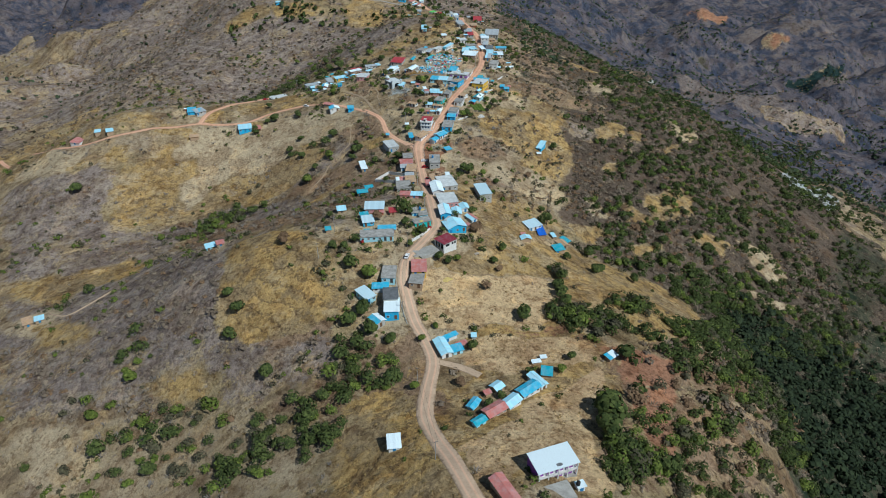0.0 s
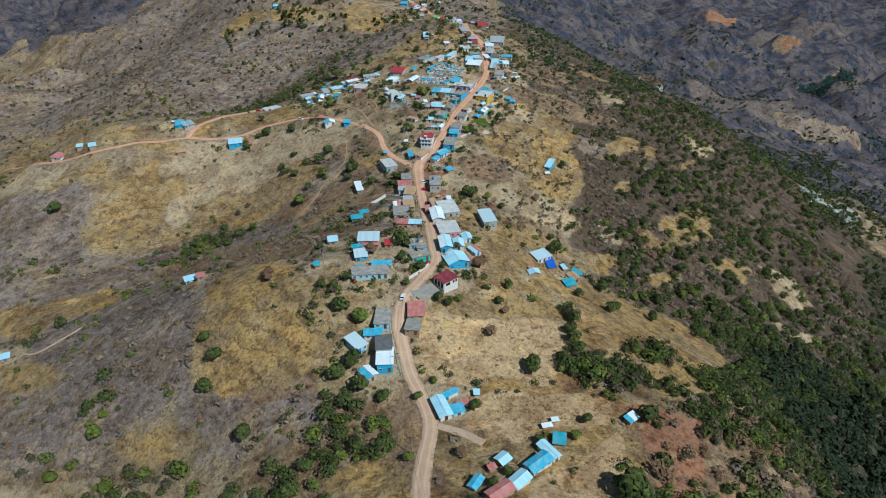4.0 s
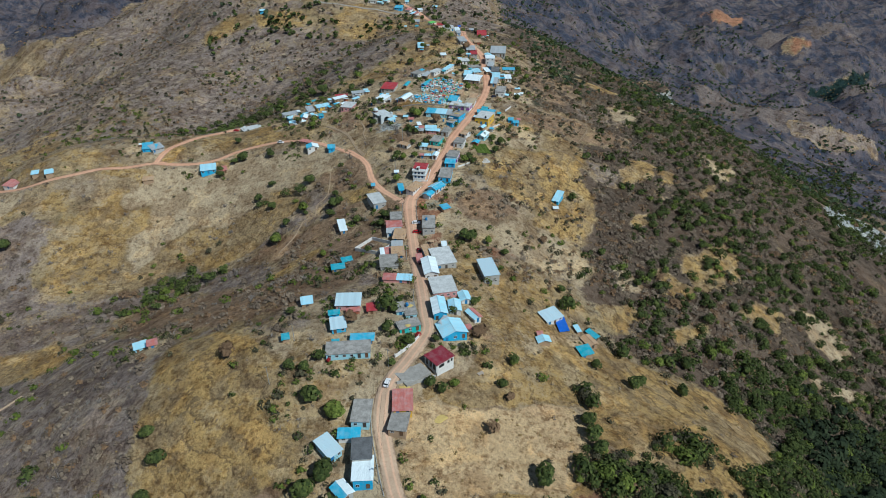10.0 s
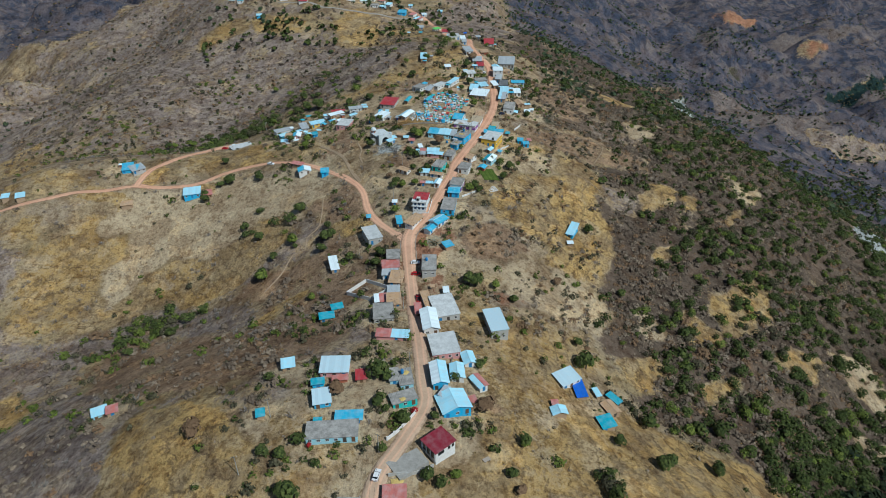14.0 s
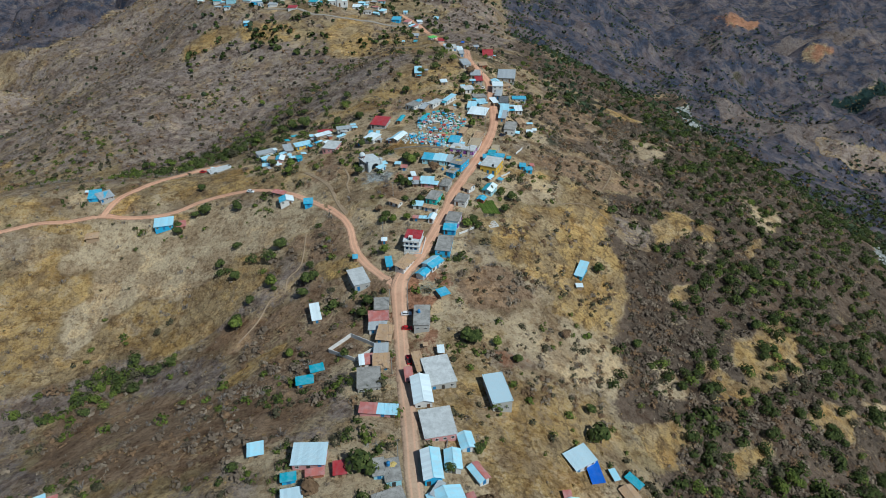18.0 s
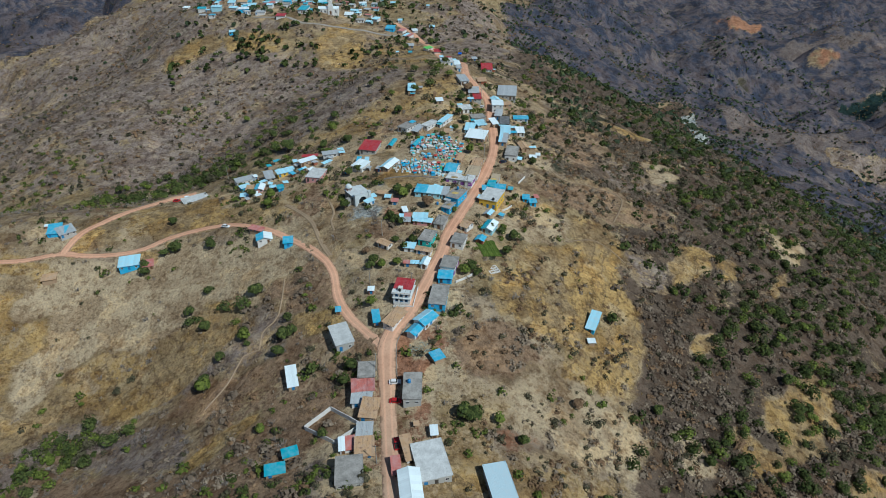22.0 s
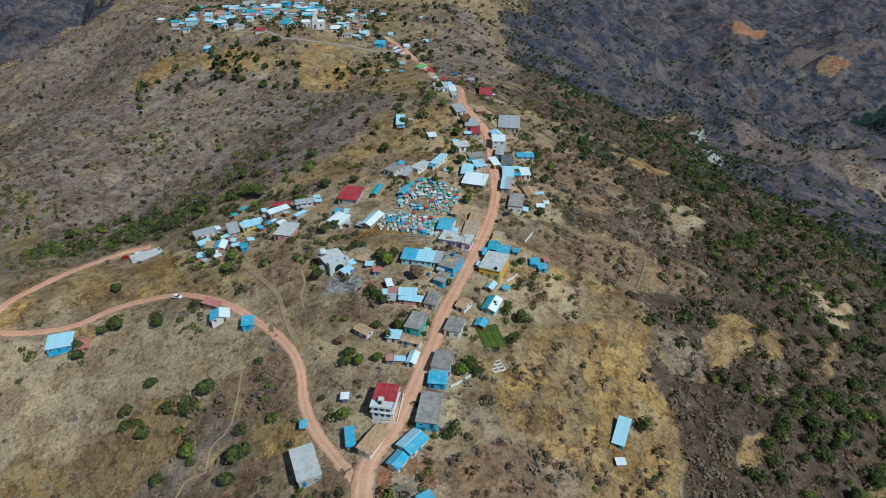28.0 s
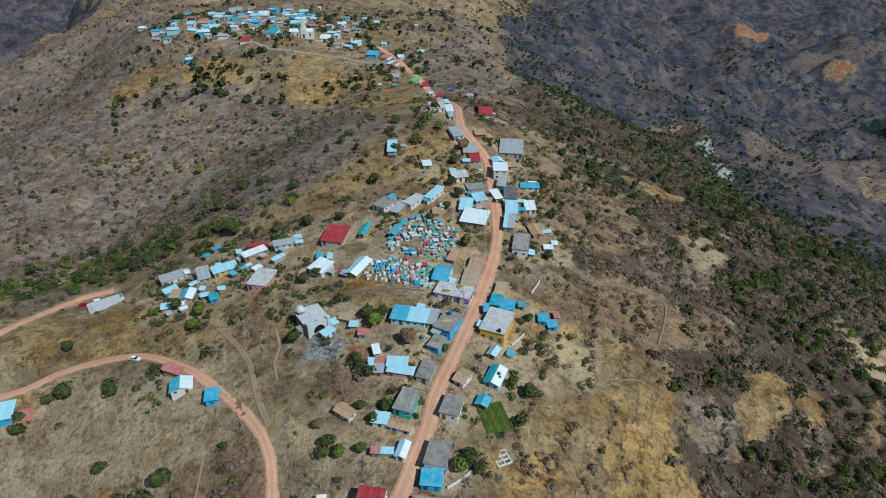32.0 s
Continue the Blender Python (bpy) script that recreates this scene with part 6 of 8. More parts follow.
def tower_church(x, y, turn):
    ob = thing("tower_church", x, y, height(x, y), turn, "white village church with a tapering bell tower", "church")
    bm = bmesh.new()
    box(bm, -13, -4, -4, 8, 6, 5.2)
    part("nave_wall", bm, WALL["white"], ob)
    bm = bmesh.new()
    prism(bm, [(-4.3, 5.2), (6.3, 5.2), (1, 7.0)], "x", -13.4, 8.4)
    part("nave_roof", bm, ROOF["white"], ob)
    bm = bmesh.new()
    box(bm, -2.8, -5.2, -4, 2.8, -3.8, 8.0)
    part("front_wall", bm, WALL["white"], ob)
    bm = bmesh.new()
    for z0, z1, r in ((0, 9.5, 2.3), (9.5, 13, 1.8), (13, 15.5, 1.2)):
        box(bm, -r, -4.6 - r + 2.3, z0, r, -4.6 + r + 2.3, z1)
    part("bell_tower", bm, WALL["white"], ob, "white stepped bell tower")
    bm = bmesh.new()
    dome_mesh(bm, 1.25)
    part("tower_dome", bm, ROOF["sky"], ob).matrix_local = pose(0, -2.3, 15.5)
    bm = bmesh.new()
    tube(bm, (0, -2.3, 16.6), (0, -2.3, 18.4), 0.12)
    box(bm, -0.5, -2.38, 17.5, 0.5, -2.22, 17.7)
    part("cross", bm, WHITE_PAINT, ob)
    for u in (-10, -6, 5.5):
        bm = bmesh.new()
        box(bm, u - 0.6, -4.06, 1.2, u + 0.6, -3.98, 3.6)
        part("window", bm, GLASS_AND_SHADE, ob)
    bm = bmesh.new()
    box(bm, -1.0, -5.27, -0.5, 1.0, -5.18, 3.2)
    part("door", bm, TIMBER, ob)


TOMB_PAINT = {"white": WALL["white"], "blue": WALL["blue"], "sky": WALL["pale"], "aqua": WALL["aqua"], "pink": WALL["pink"], "grey": CONCRETE,
              "green": plaster("green_plaster", (0.08, 0.5, 0.2)), "red": plaster("red_plaster", (0.5, 0.06, 0.05)), "yellow": WALL["yellow"]}


def tomb(x, y, turn, kind, paint, cap, size):
    """A painted grave: a slab with a cross, a flat vault, or a little roofed chapel."""
    what = {"chapel": "chapel-like tomb", "vault": "box-shaped vault tomb", "low": "low slab tomb"}[kind]
    ob = thing("tomb", x, y, height(x, y), turn, f"{what} painted {paint} with {cap} top", "tomb", "graves of the cemetery")
    ob.scale = (size, size, size)

    def slab(bm):
        box(bm, -0.6, -1.1, -0.5, 0.6, 1.1, 0.35)
        box(bm, -0.48, -0.98, 0.35, 0.48, 0.98, 0.5)

    def cell(bm):
        box(bm, -0.9, -0.7, 0.0, 0.9, 1.1, 1.5)

    def hat(bm):
        prism(bm, [(-1.15, 1.5), (1.15, 1.5), (1.15, 1.58), (0, 1.95), (-1.15, 1.58)], "y", -1.0, 1.3)

    def lid(bm):
        box(bm, -1.1, -1.0, 1.5, 1.1, 1.3, 1.62)
        box(bm, -0.7, 0.3, 1.62, 0.7, 0.9, 1.9)

    # a flat dark panel on the cell's face, without a recess
    def niche(bm):
        box(bm, -0.45, -0.75, 0.55, 0.45, -0.69, 1.3)

    def cross(bm):
        box(bm, -0.08, 0.85, 0.4, 0.08, 0.99, 1.5)
        box(bm, -0.38, 0.87, 1.05, 0.38, 0.97, 1.22)
        box(bm, -0.45, 0.65, 0.5, 0.45, 1.1, 0.85)
    share("slab", unit(("slab", paint), slab, TOMB_PAINT[paint]), ob, 0, 0, 0)
    if kind == "low":
        share("cross", unit(("cross", cap), cross, TOMB_PAINT[cap]), ob, 0, 0, 0)
    else:
        share("cell", unit(("cell", paint), cell, TOMB_PAINT[paint]), ob, 0, 0, 0)
        share("roof", unit(("tomb_roof", kind, cap), hat if kind == "chapel" else lid, TOMB_PAINT[cap]), ob, 0, 0, 0)
        share("niche", unit(("niche",), niche, GLASS_AND_SHADE), ob, 0, 0, 0)


def inside(p, corners):
    """Whether a place lies within a polygon."""
    odd = False
    for (ax, ay), (bx, by) in zip(corners, corners[1:] + corners[:1]):
        if (ay > p[1]) != (by > p[1]) and p[0] < (bx - ax) * (p[1] - ay) / (by - ay) + ax:
            odd = not odd
    return odd


draw = random.Random(23)
GRAVES = []
for corners, wanted, big in (([(-31.5, 554.7), (-14.9, 563.0), (0.3, 550.4), (-1.3, 535.3), (-5.7, 526.2), (-21.1, 529.8), (-29.5, 534.6)], 125, 0.55),
                             ([(-39.6, 526.7), (-28.9, 528.2), (-8.9, 522.2), (-10.5, 507.8), (-26.9, 510.4), (-37.0, 513.2)], 105, 0.28)):
    tries = 0
    while wanted and tries < 6000:
        tries += 1
        p = (draw.uniform(-40, 1), draw.uniform(506, 564))
        if not inside(p, corners) or math.hypot(p[0] + 20.3, p[1] - 538) < 4.2:
            continue
        kind = draw.choice(("chapel", "vault")) if draw.random() < big else "low"
        size = draw.uniform(0.75, 1.0) if kind == "low" else draw.uniform(0.6, 1.05)
        if any(math.hypot(p[0] - gx_, p[1] - gy_) < 0.98 * (size + gs) for gx_, gy_, gs in GRAVES):
            continue
        GRAVES.append((*p, size))
        wanted -= 1
        paint = draw.choice(("white",) * 7 + ("sky",) * 3 + ("aqua", "blue", "pink", "grey", "grey", "grey", "green"))
        cap = draw.choice(("white", "white", "sky", "sky", "blue", "aqua", "blue", "red", "grey", "pink") if kind != "low" else ("white", "white", "sky", "grey", "aqua", "grey"))
        tomb(*p, draw.choice((10, 10, 100)) + draw.uniform(-8, 8), kind, paint, cap, size)

domed_church(-53.9, 488.4, 36)
tower_church(-145.5, 899.0, 4)


def low_wall(points, tall, thick, mat, label, name="garden_wall", posts=0.0):
    """A wall that follows the ground from point to point."""
    line = spaced(points, 1.5)
    z = land(line[:, 0], line[:, 1])
    root = thing(name, line[0][0], line[0][1], 0, 0, label, "wall")
    bm = bmesh.new()
    last = None
    way = np.gradient(line, axis=0)
    way /= np.hypot(*way.T)[:, None]
    for p, zz, w in zip(line, z, way):
        s = np.array([-w[1], w[0]]) * thick / 2
        o = line[0]
        ring = [bm.verts.new((p[0] + s[0] * k - o[0], p[1] + s[1] * k - o[1], zz + v)) for k, v in ((-1, -0.6), (-1, tall), (1, tall), (1, -0.6))]
        if last:
            for k in range(4):
                bm.faces.new((last[k], last[(k + 1) % 4], ring[(k + 1) % 4], ring[k]))
        else:
            bm.faces.new(ring)
        last = ring
    bm.faces.new(last[::-1])
    bmesh.ops.recalc_face_normals(bm, faces=bm.faces)
    part("wall_body", bm, mat, root)
    if posts:
        step = max(1, int(posts / 1.5))

        def post(bm):
            box(bm, -0.17, -0.17, -0.6, 0.17, 0.17, tall + 0.25)
            box(bm, -0.22, -0.22, tall + 0.25, 0.22, 0.22, tall + 0.32)
        for p, zz in list(zip(line, z))[::step]:
            share("pillar", unit(("pillar", tall, mat.name), post, mat), root, p[0] - line[0][0], p[1] - line[0][1], zz)
    return root


low_wall([(-22.6, 259.4), (-18.2, 264.6), (-14.6, 271.0)], 1.5, 0.25, WALL["white"], "whitewashed block wall with pillars along the road", posts=3.0)
low_wall([(-20.8, 246.6), (-13.4, 248.4), (-7.4, 252.2)], 1.3, 0.25, WALL["grey"], "grey cement retaining wall of a paved yard", "retaining_wall")
for a, b in (((-53.1, 353.4), (-45.2, 360.6)), ((-45.0, 360.5), (-32.5, 350.6)), ((-32.6, 350.3), (-40.4, 343.9)), ((-40.7, 344.0), (-53.0, 353.1))):
    low_wall([a, b], 1.9, 0.25, WALL["white"], "white plastered wall of a roofless ruin", "ruined_wall")
low_wall([(-2.0, 420.6), (1.8, 423.4), (5.3, 426.6)], 1.0, 0.3, WALL["white"], "pale plastered garden wall")
low_wall([(20.1, 480.6), (22.8, 484.0), (25.4, 488.2)], 0.9, 0.3, WALL["white"], "pale plastered yard wall")
low_wall([(30.2, 512.7), (32.4, 517.0), (34.6, 521.8)], 1.1, 0.3, WALL["white"], "pale plastered field wall")
low_wall([(-42.0, 505.0), (-34.0, 506.4), (-24.0, 506.2), (-13.0, 505.0)], 0.7, 0.35, STONE, "low dry-stone wall below the graves", "stone_wall")
low_wall([(-3.2, 302), (-3.8, 296), (-4.5, 289)], 0.8, 0.3, STONE, "low stone wall between houses", "stone_wall")

main_line = ROADS["road_main"][0]
for y0, y1, off, tall, mat, words in ((206, 246, -3.5, 0.45, CONCRETE, "low pale cement kerb wall along the dirt road"), (372, 405, 3.6, 0.4, STONE, "low stone edging along the dirt road"), (476, 500, -3.6, 0.5, CONCRETE, "low cement edging along the dirt road")):
    run = main_line[(main_line[:, 1] > y0) & (main_line[:, 1] < y1)][::2]
    way = np.gradient(run, axis=0)
    way /= np.hypot(*way.T)[:, None]
    low_wall(run + np.stack([way[:, 1], -way[:, 0]], 1) * off, tall, 0.3, mat, words, "road_edge_wall")

bm = bmesh.new()
slab = thing("paved_yard", -13.2, 253.0, height(-16.0, 254.5) - 0.1, 40, "pale cement yard beside the hall", "yard")
box(bm, -8.0, -3.4, -2.5, 2.8, 4.2, 0.1)
part("slab", bm, CONCRETE, slab)

grid = thing("foundation", 14.2, 432.6, height(14.2, 432.6), 24, "square of white cement foundation beams on the ground", "foundation")
for k in range(4):
    bm = bmesh.new()
    box(bm, -2.4, -2.4 + 1.6 * k - 0.18, -0.3, 2.4, -2.4 + 1.6 * k + 0.18, 0.3)
    part("beam", bm, WALL["white"], grid)
for u in (-2.2, 0.0, 2.2):
    bm = bmesh.new()
    box(bm, u - 0.18, -2.5, -0.3, u + 0.18, 2.5, 0.31)
    part("cross_beam", bm, WALL["white"], grid)


# ---------------------------------------------------------------- vehicles, poles, tanks
def wheel_mesh(bm):
    tube(bm, (0, -0.11, 0), (0, 0.11, 0), 0.34, sides=14)


def rim_mesh(bm):
    tube(bm, (0, -0.125, 0), (0, 0.125, 0), 0.19, sides=10)


CAR_PAINT = {"white": plain("white_car_paint", (0.78, 0.79, 0.8), 0.25, vary=0.08), "red": plain("red_car_paint", (0.42, 0.02, 0.025), 0.25, vary=0.15), "dark": plain("dark_car_paint", (0.03, 0.035, 0.06), 0.25, vary=0.1)}
LAMP = plain("lamp_glass", (0.7, 0.68, 0.6), 0.15, vary=0.05)
TAIL = plain("tail_lamp", (0.35, 0.01, 0.01), 0.2, vary=0.05)


def vehicle(x, y, turn, paint, kind, label):
    """A parked car or pickup: shaped body, glasshouse, wheels with rims, lamps."""
    ob = thing(kind, x, y, height(x, y) + 0.12, turn, label, "car" if kind == "car" else "pickup truck", "parked vehicles")
    long = 4.3 if kind == "car" else 5.1
    a = long / 2
    bm = bmesh.new()
    prism(bm, [(-a, 0.35), (a, 0.35), (a + 0.06, 0.62), (a - 0.1, 0.88), (a * 0.5, 0.98), (-a + 0.08, 1.0), (-a - 0.04, 0.7)], "y", -0.86, 0.86)
    body = part("body", bm, CAR_PAINT[paint], ob)
    back = -a + 0.45 if kind == "car" else -0.55
    bm = bmesh.new()
    prism(bm, [(back, 0.97), (a * 0.45, 0.97), (a * 0.18, 1.45), (back + 0.35, 1.47)], "y", -0.74, 0.74)
    part("windows", bm, GLASS_AND_SHADE, ob, "dark tinted windows")
    bm = bmesh.new()
    prism(bm, [(back + 0.32, 1.46), (a * 0.2, 1.44), (a * 0.14, 1.52), (back + 0.42, 1.54)], "y", -0.72, 0.72)
    part("roof", bm, CAR_PAINT[paint], ob)
    if kind == "pickup":
        bm = bmesh.new()
        box(bm, -a + 0.12, -0.7, 0.985, back - 0.1, 0.7, 1.004)
        part("cargo_bed", bm, RUBBER, ob)
    for u in (-a * 0.62, a * 0.64):
        for v in (-0.8, 0.8):
            w = share("wheel", unit(("tyre",), wheel_mesh, RUBBER), ob, u, v, 0.34)
            share("rim", unit(("rim",), rim_mesh, WHITE_PAINT), w, 0, 0, 0)
    for v in (-0.62, 0.62):
        bm = bmesh.new()
        box(bm, a - 0.06, v - 0.17, 0.62, a + 0.07, v + 0.17, 0.78)
        part("headlight", bm, LAMP, ob)
        bm = bmesh.new()
        box(bm, -a - 0.06, v - 0.14, 0.68, -a + 0.02, v + 0.14, 0.9)
        part("tail_light", bm, TAIL, ob)


vehicle(-24.2, 246.6, 80, "white", "car", "white hatchback standing on the dirt road")
vehicle(-22.9, 369.8, 5, "white", "car", "white car parked beside the road")
vehicle(-21.8, 361.0, 0, "red", "car", "red car parked beside the road")
vehicle(-19.4, 341.8, 100, "red", "pickup", "red pickup parked beside the road")
vehicle(22.6, 532.0, 30, "dark", "car", "dark car parked on bare earth")
vehicle(-125.0, 485.6, -12, "white", "car", "white saloon parked by the branch road")
vehicle(11.6, 610.8, 70, "white", "car", "white car parked at the road edge")
vehicle(-172.4, 531.6, 15, "red", "car", "red car on the upper dirt road")


def utility_pole(x, y, turn):
    ob = thing("utility_pole", x, y, height(x, y), turn, "grey concrete utility pole with a crossarm", "utility pole", "utility poles")

    def shaft(bm):
        tube(bm, (0, 0, -0.8), (0, 0, 8.4), 0.16, 0.1, 8)

    def arm(bm):
        box(bm, -0.85, -0.06, 7.85, 0.85, 0.06, 8.0)

    def cup(bm):
        tube(bm, (0, 0, 0), (0, 0, 0.22), 0.06, 0.04, 6)
    share("shaft", unit(("shaft",), shaft, CONCRETE), ob, 0, 0, 0)
    share("crossarm", unit(("crossarm",), arm, STEEL), ob, 0, 0, 0)
    for u in (-0.75, 0.0, 0.75):
        share("insulator", unit(("insulator",), cup, WHITE_PAINT), ob, u, 0, 8.0)
    return ob


POLES = [(-6.1, 130.1, 25), (-14.7, 172.6, -4), (-23.3, 211.1, 18), (-24.6, 254.8, -26), (-18.3, 292.4, 8), (-24.9, 333.7, 9), (-30.4, 375.7, 5), (-20.4, 417.1, -20), (-9.8, 457.5, -18), (2.4, 497.5, -15), (11.9, 537.6, -5), (13.4, 578.9, 2), (11.2, 620.7, 4), (-3.5, 658.7, 19)]
for x, y in ((-38.8, 421.9), (-37.1, 453.6), (-66.1, 245.9), (-61.7, 266.4), (-151.2, 562.6), (41.5, 562.8)):
    utility_pole(x, y, 20)

poles = [utility_pole(x, y, t) for x, y, t in POLES]
for k, (one, two) in enumerate(zip(poles[:-1], poles[1:])):
    gap = (two.location - one.location).length
    if gap > 75:
        continue
    wire = thing("power_cable", *one.location, 0, "pair of thin black overhead cables between poles", "cable")
    for u in (-0.75, 0.75):
        a = one.matrix_world @ Vector((u, 0, 8.2)) - one.location
        b = two.matrix_world @ Vector((u, 0, 8.2)) - one.location
        rings, bm = [], bmesh.new()
        for j in range(9):
            f = j / 8
            p = a.lerp(b, f) - Vector((0, 0, 0.9 * 4 * f * (1 - f)))
            rings.append([bm.verts.new(p + Vector(q) * 0.022) for q in ((-1, 0, -1), (1, 0, -1), (1, 0, 1), (-1, 0, 1))])
        for one_ring, next_ring in zip(rings[:-1], rings[1:]):
            for j in range(4):
                bm.faces.new((one_ring[j], one_ring[(j + 1) % 4], next_ring[(j + 1) % 4], next_ring[j]))
        part("strand", bm, RUBBER, wire)


def water_tank(x, y, z, paint):
    ob = thing("water_tank", x, y, z, 0, f"{paint} plastic water tank on a roof", "water tank", "roof water tanks")
    mat = {"blue": BLUE_PAINT, "black": RUBBER, "white": WHITE_PAINT}[paint]
    bm = bmesh.new()
    tube(bm, (0, 0, 0), (0, 0, 1.15), 0.62, 0.6, 14)
    tube(bm, (0, 0, 1.15), (0, 0, 1.45), 0.6, 0.25, 14)
    part("tank_body", bm, mat, ob)
    bm = bmesh.new()
    tube(bm, (0, 0, 1.45), (0, 0, 1.56), 0.25, 0.22, 12)
    part("lid", bm, mat, ob)


water_tank(-17.3, 366.0, height(-17.3, 366.0) + 3.8, "blue")
water_tank(-20.4, 286.2, height(-20.4, 286.2) + 3.2, "blue")
water_tank(-2.4, 487.9, height(-2.4, 487.9) + 4.6, "blue")
water_tank(15.4, 480.8, height(15.4, 480.8) + 5, "black")
water_tank(-12.3, 478.1, height(-12.3, 478.1) + 0.1, "blue")
water_tank(-8.3, 272.8, height(-8.3, 272.8) + 0.1, "black")
water_tank(35.8, 118.7, height(35.8, 118.7) + 2.2, "black")


# more small houses on the far hilltop round the white church
for _ in range(50):
    u, v = draw.uniform(-285, -95), draw.uniform(888, 1010)
    if math.hypot(u + 145, v - 899) > 22:
        house(u, v, draw.uniform(5, 9), draw.uniform(4, 6), draw.uniform(-25, 25), draw.uniform(2.0, 2.8), draw.choice(("shed", "shed", "flat", "gable_x")),
              draw.choice(("sky", "white", "teal", "zinc", "grey", "blue", "pink", "sky")), draw.choice(("white", "white", "pale", "pink", "adobe")))


for _ in range(48):
    u, v = draw.gauss(-205, 38), draw.gauss(945, 32)
    if math.hypot(u + 145, v - 899) > 20 and v > 884:
        house(u, v, draw.uniform(6, 12), draw.uniform(5, 9), draw.uniform(-20, 20), draw.uniform(2.2, 3.6), draw.choice(("shed", "flat", "gable_x")),
              draw.choice(("sky", "white", "teal", "grey", "blue", "pink", "tile")), draw.choice(("white", "white", "pale", "pink", "blue")), openings=0)


# lean-tos and sheds beside the houses of the upper village
for ob in [q for q in scene.objects if q.type == "EMPTY" and q.name.split(".")[0] == "house" and 470 < q.location.y < 760]:
    for _ in range(2):
        if draw.random() < 0.42:
            a = draw.uniform(0, 6.28)
            u, v = ob.location.x + 6.2 * math.cos(a), ob.location.y + 6.2 * math.sin(a)
            far = min(math.hypot(u - q[0], v - q[1]) for q in main_line)
            crowd = min([math.hypot(u - q.location.x, v - q.location.y) for q in scene.objects if q.type == "EMPTY" and q is not ob and q.name.split(".")[0] in ("house", "shed", "tomb", "domed_church")])
            if far > 5.0 and crowd > 4.8:
                house(u, v, draw.uniform(2.2, 4.2), draw.uniform(2.0, 3.2), math.degrees(ob.rotation_euler.z) + draw.choice((0, 90)), draw.uniform(1.6, 2.1), "shed", draw.choice(("sky", "blue", "white", "zinc", "teal", "pink", "sky")), draw.choice(("adobe", "grey", "white", "brick")), openings=1, name="shed", label="small lean-to shed with a corrugated sheet roof", category="shed")

# the open-sided hall with its maroon roof
hall = house(-6.3, 258.0, 8.2, 7.2, 43, 2.9, "flat", "maroon", "white", openings=0, name="village_hall", drop=slab.location.z + 0.1 - height(-6.3, 258.0), label="white open-sided hall under a mould-stained maroon slab roof", category="hall")
# dark panels on the solid wall paint in the shade inside the bays
for k in range(3):
    bm = bmesh.new()
    box(bm, -4.04, -2.9 + 2.0 * k, -0.3, -3.95, -1.3 + 2.0 * k, 2.3)
    part("opening", bm, GLASS_AND_SHADE, hall, "dark open bay")
for k in range(4):
    bm = bmesh.new()
    box(bm, -4.25, -3.35 + 2.0 * k, -1.0, -3.9, -2.95 + 2.0 * k, 2.75)
    part("column", bm, WALL["white"], hall, "white square column")
# more dark panels, the shade behind unglazed windows put in as colour
for u0, u1 in ((-3.0, -0.6), (0.9, 1.9), (2.5, 3.4)):
    bm = bmesh.new()
    box(bm, u0, -3.55, 0.9, u1, -3.45, 2.2)
    part("window_opening", bm, GLASS_AND_SHADE, hall)

# the white two-storey house with a red roof at the fork
villa = thing("two_storey_house", -23.3, 413.0, height(-23.3, 413.0), -7, "white two-storey house with a red sheet roof and a front terrace", "house")
vw, vd = 6.9, 9.6
bm = bmesh.new()
box(bm, -vw / 2, -vd / 2, -3.5, vw / 2, vd / 2, 4.7)
part("wall", bm, WALL["white"], villa, "white plastered wall")
for z in (2.25, 4.6):
    bm = bmesh.new()
    box(bm, -vw / 2 - 0.5, -vd / 2 - 0.5, z, vw / 2 + 0.6, vd / 2 + 0.2, z + 0.22)
    part("floor_band", bm, WHITEWASH, villa, "projecting white slab edge")
bm = bmesh.new()
prism(bm, [(-vd / 2 + 2.6, 5.0), (vd / 2 + 0.3, 5.5), (vd / 2 + 0.3, 5.6), (-vd / 2 + 2.6, 5.1)], "x", -vw / 2 - 0.45, vw / 2 + 0.5)
part("roof_sheet", bm, ROOF["red"], villa, "red painted sheet roof")
bm = bmesh.new()
box(bm, -vw / 2, -vd / 2 + 2.7, 4.8, vw / 2, vd / 2, 5.05)
part("roof_curb", bm, WALL["white"], villa)
for x0, x1, y0, y1 in ((-vw / 2 - 0.45, vw / 2 + 0.5, -vd / 2 - 0.45, -vd / 2 - 0.3), (-vw / 2 - 0.45, -vw / 2 - 0.3, -vd / 2 - 0.3, -vd / 2 + 2.5), (vw / 2 + 0.35, vw / 2 + 0.5, -vd / 2 - 0.3, -vd / 2 + 2.5)):
    bm = bmesh.new()
    box(bm, x0, y0, 4.82, x1, y1, 5.35)
    part("parapet", bm, WALL["white"], villa)
# small white box of the tank room on the terrace
bm = bmesh.new()
box(bm, -1.6, -vd / 2 + 1.3, 4.82, 0.2, -vd / 2 + 2.9, 6.5)
part("stair_head", bm, WALL["white"], villa, "white stair housing on the terrace")
for u in (-2.0, 0.0, 2.0):
    for z in (0.7, 3.1):
        add_window(villa, u, -vd / 2, z, 0, 1.0, 1.0, BLUE_PAINT)
for v in (-2.8, 0.0, 2.8):
    for z in (0.7, 3.1):
        add_window(villa, vw / 2, v, z, 90, 1.0, 1.0)
c7, s7 = math.cos(radians(-7)), math.sin(radians(-7))
spots = [(-23.3 + c7 * u - s7 * v, 413.0 + s7 * u + c7 * v) for u, v in ((-3.4, -5.9), (5.0, -5.9), (5.0, 5.0))]
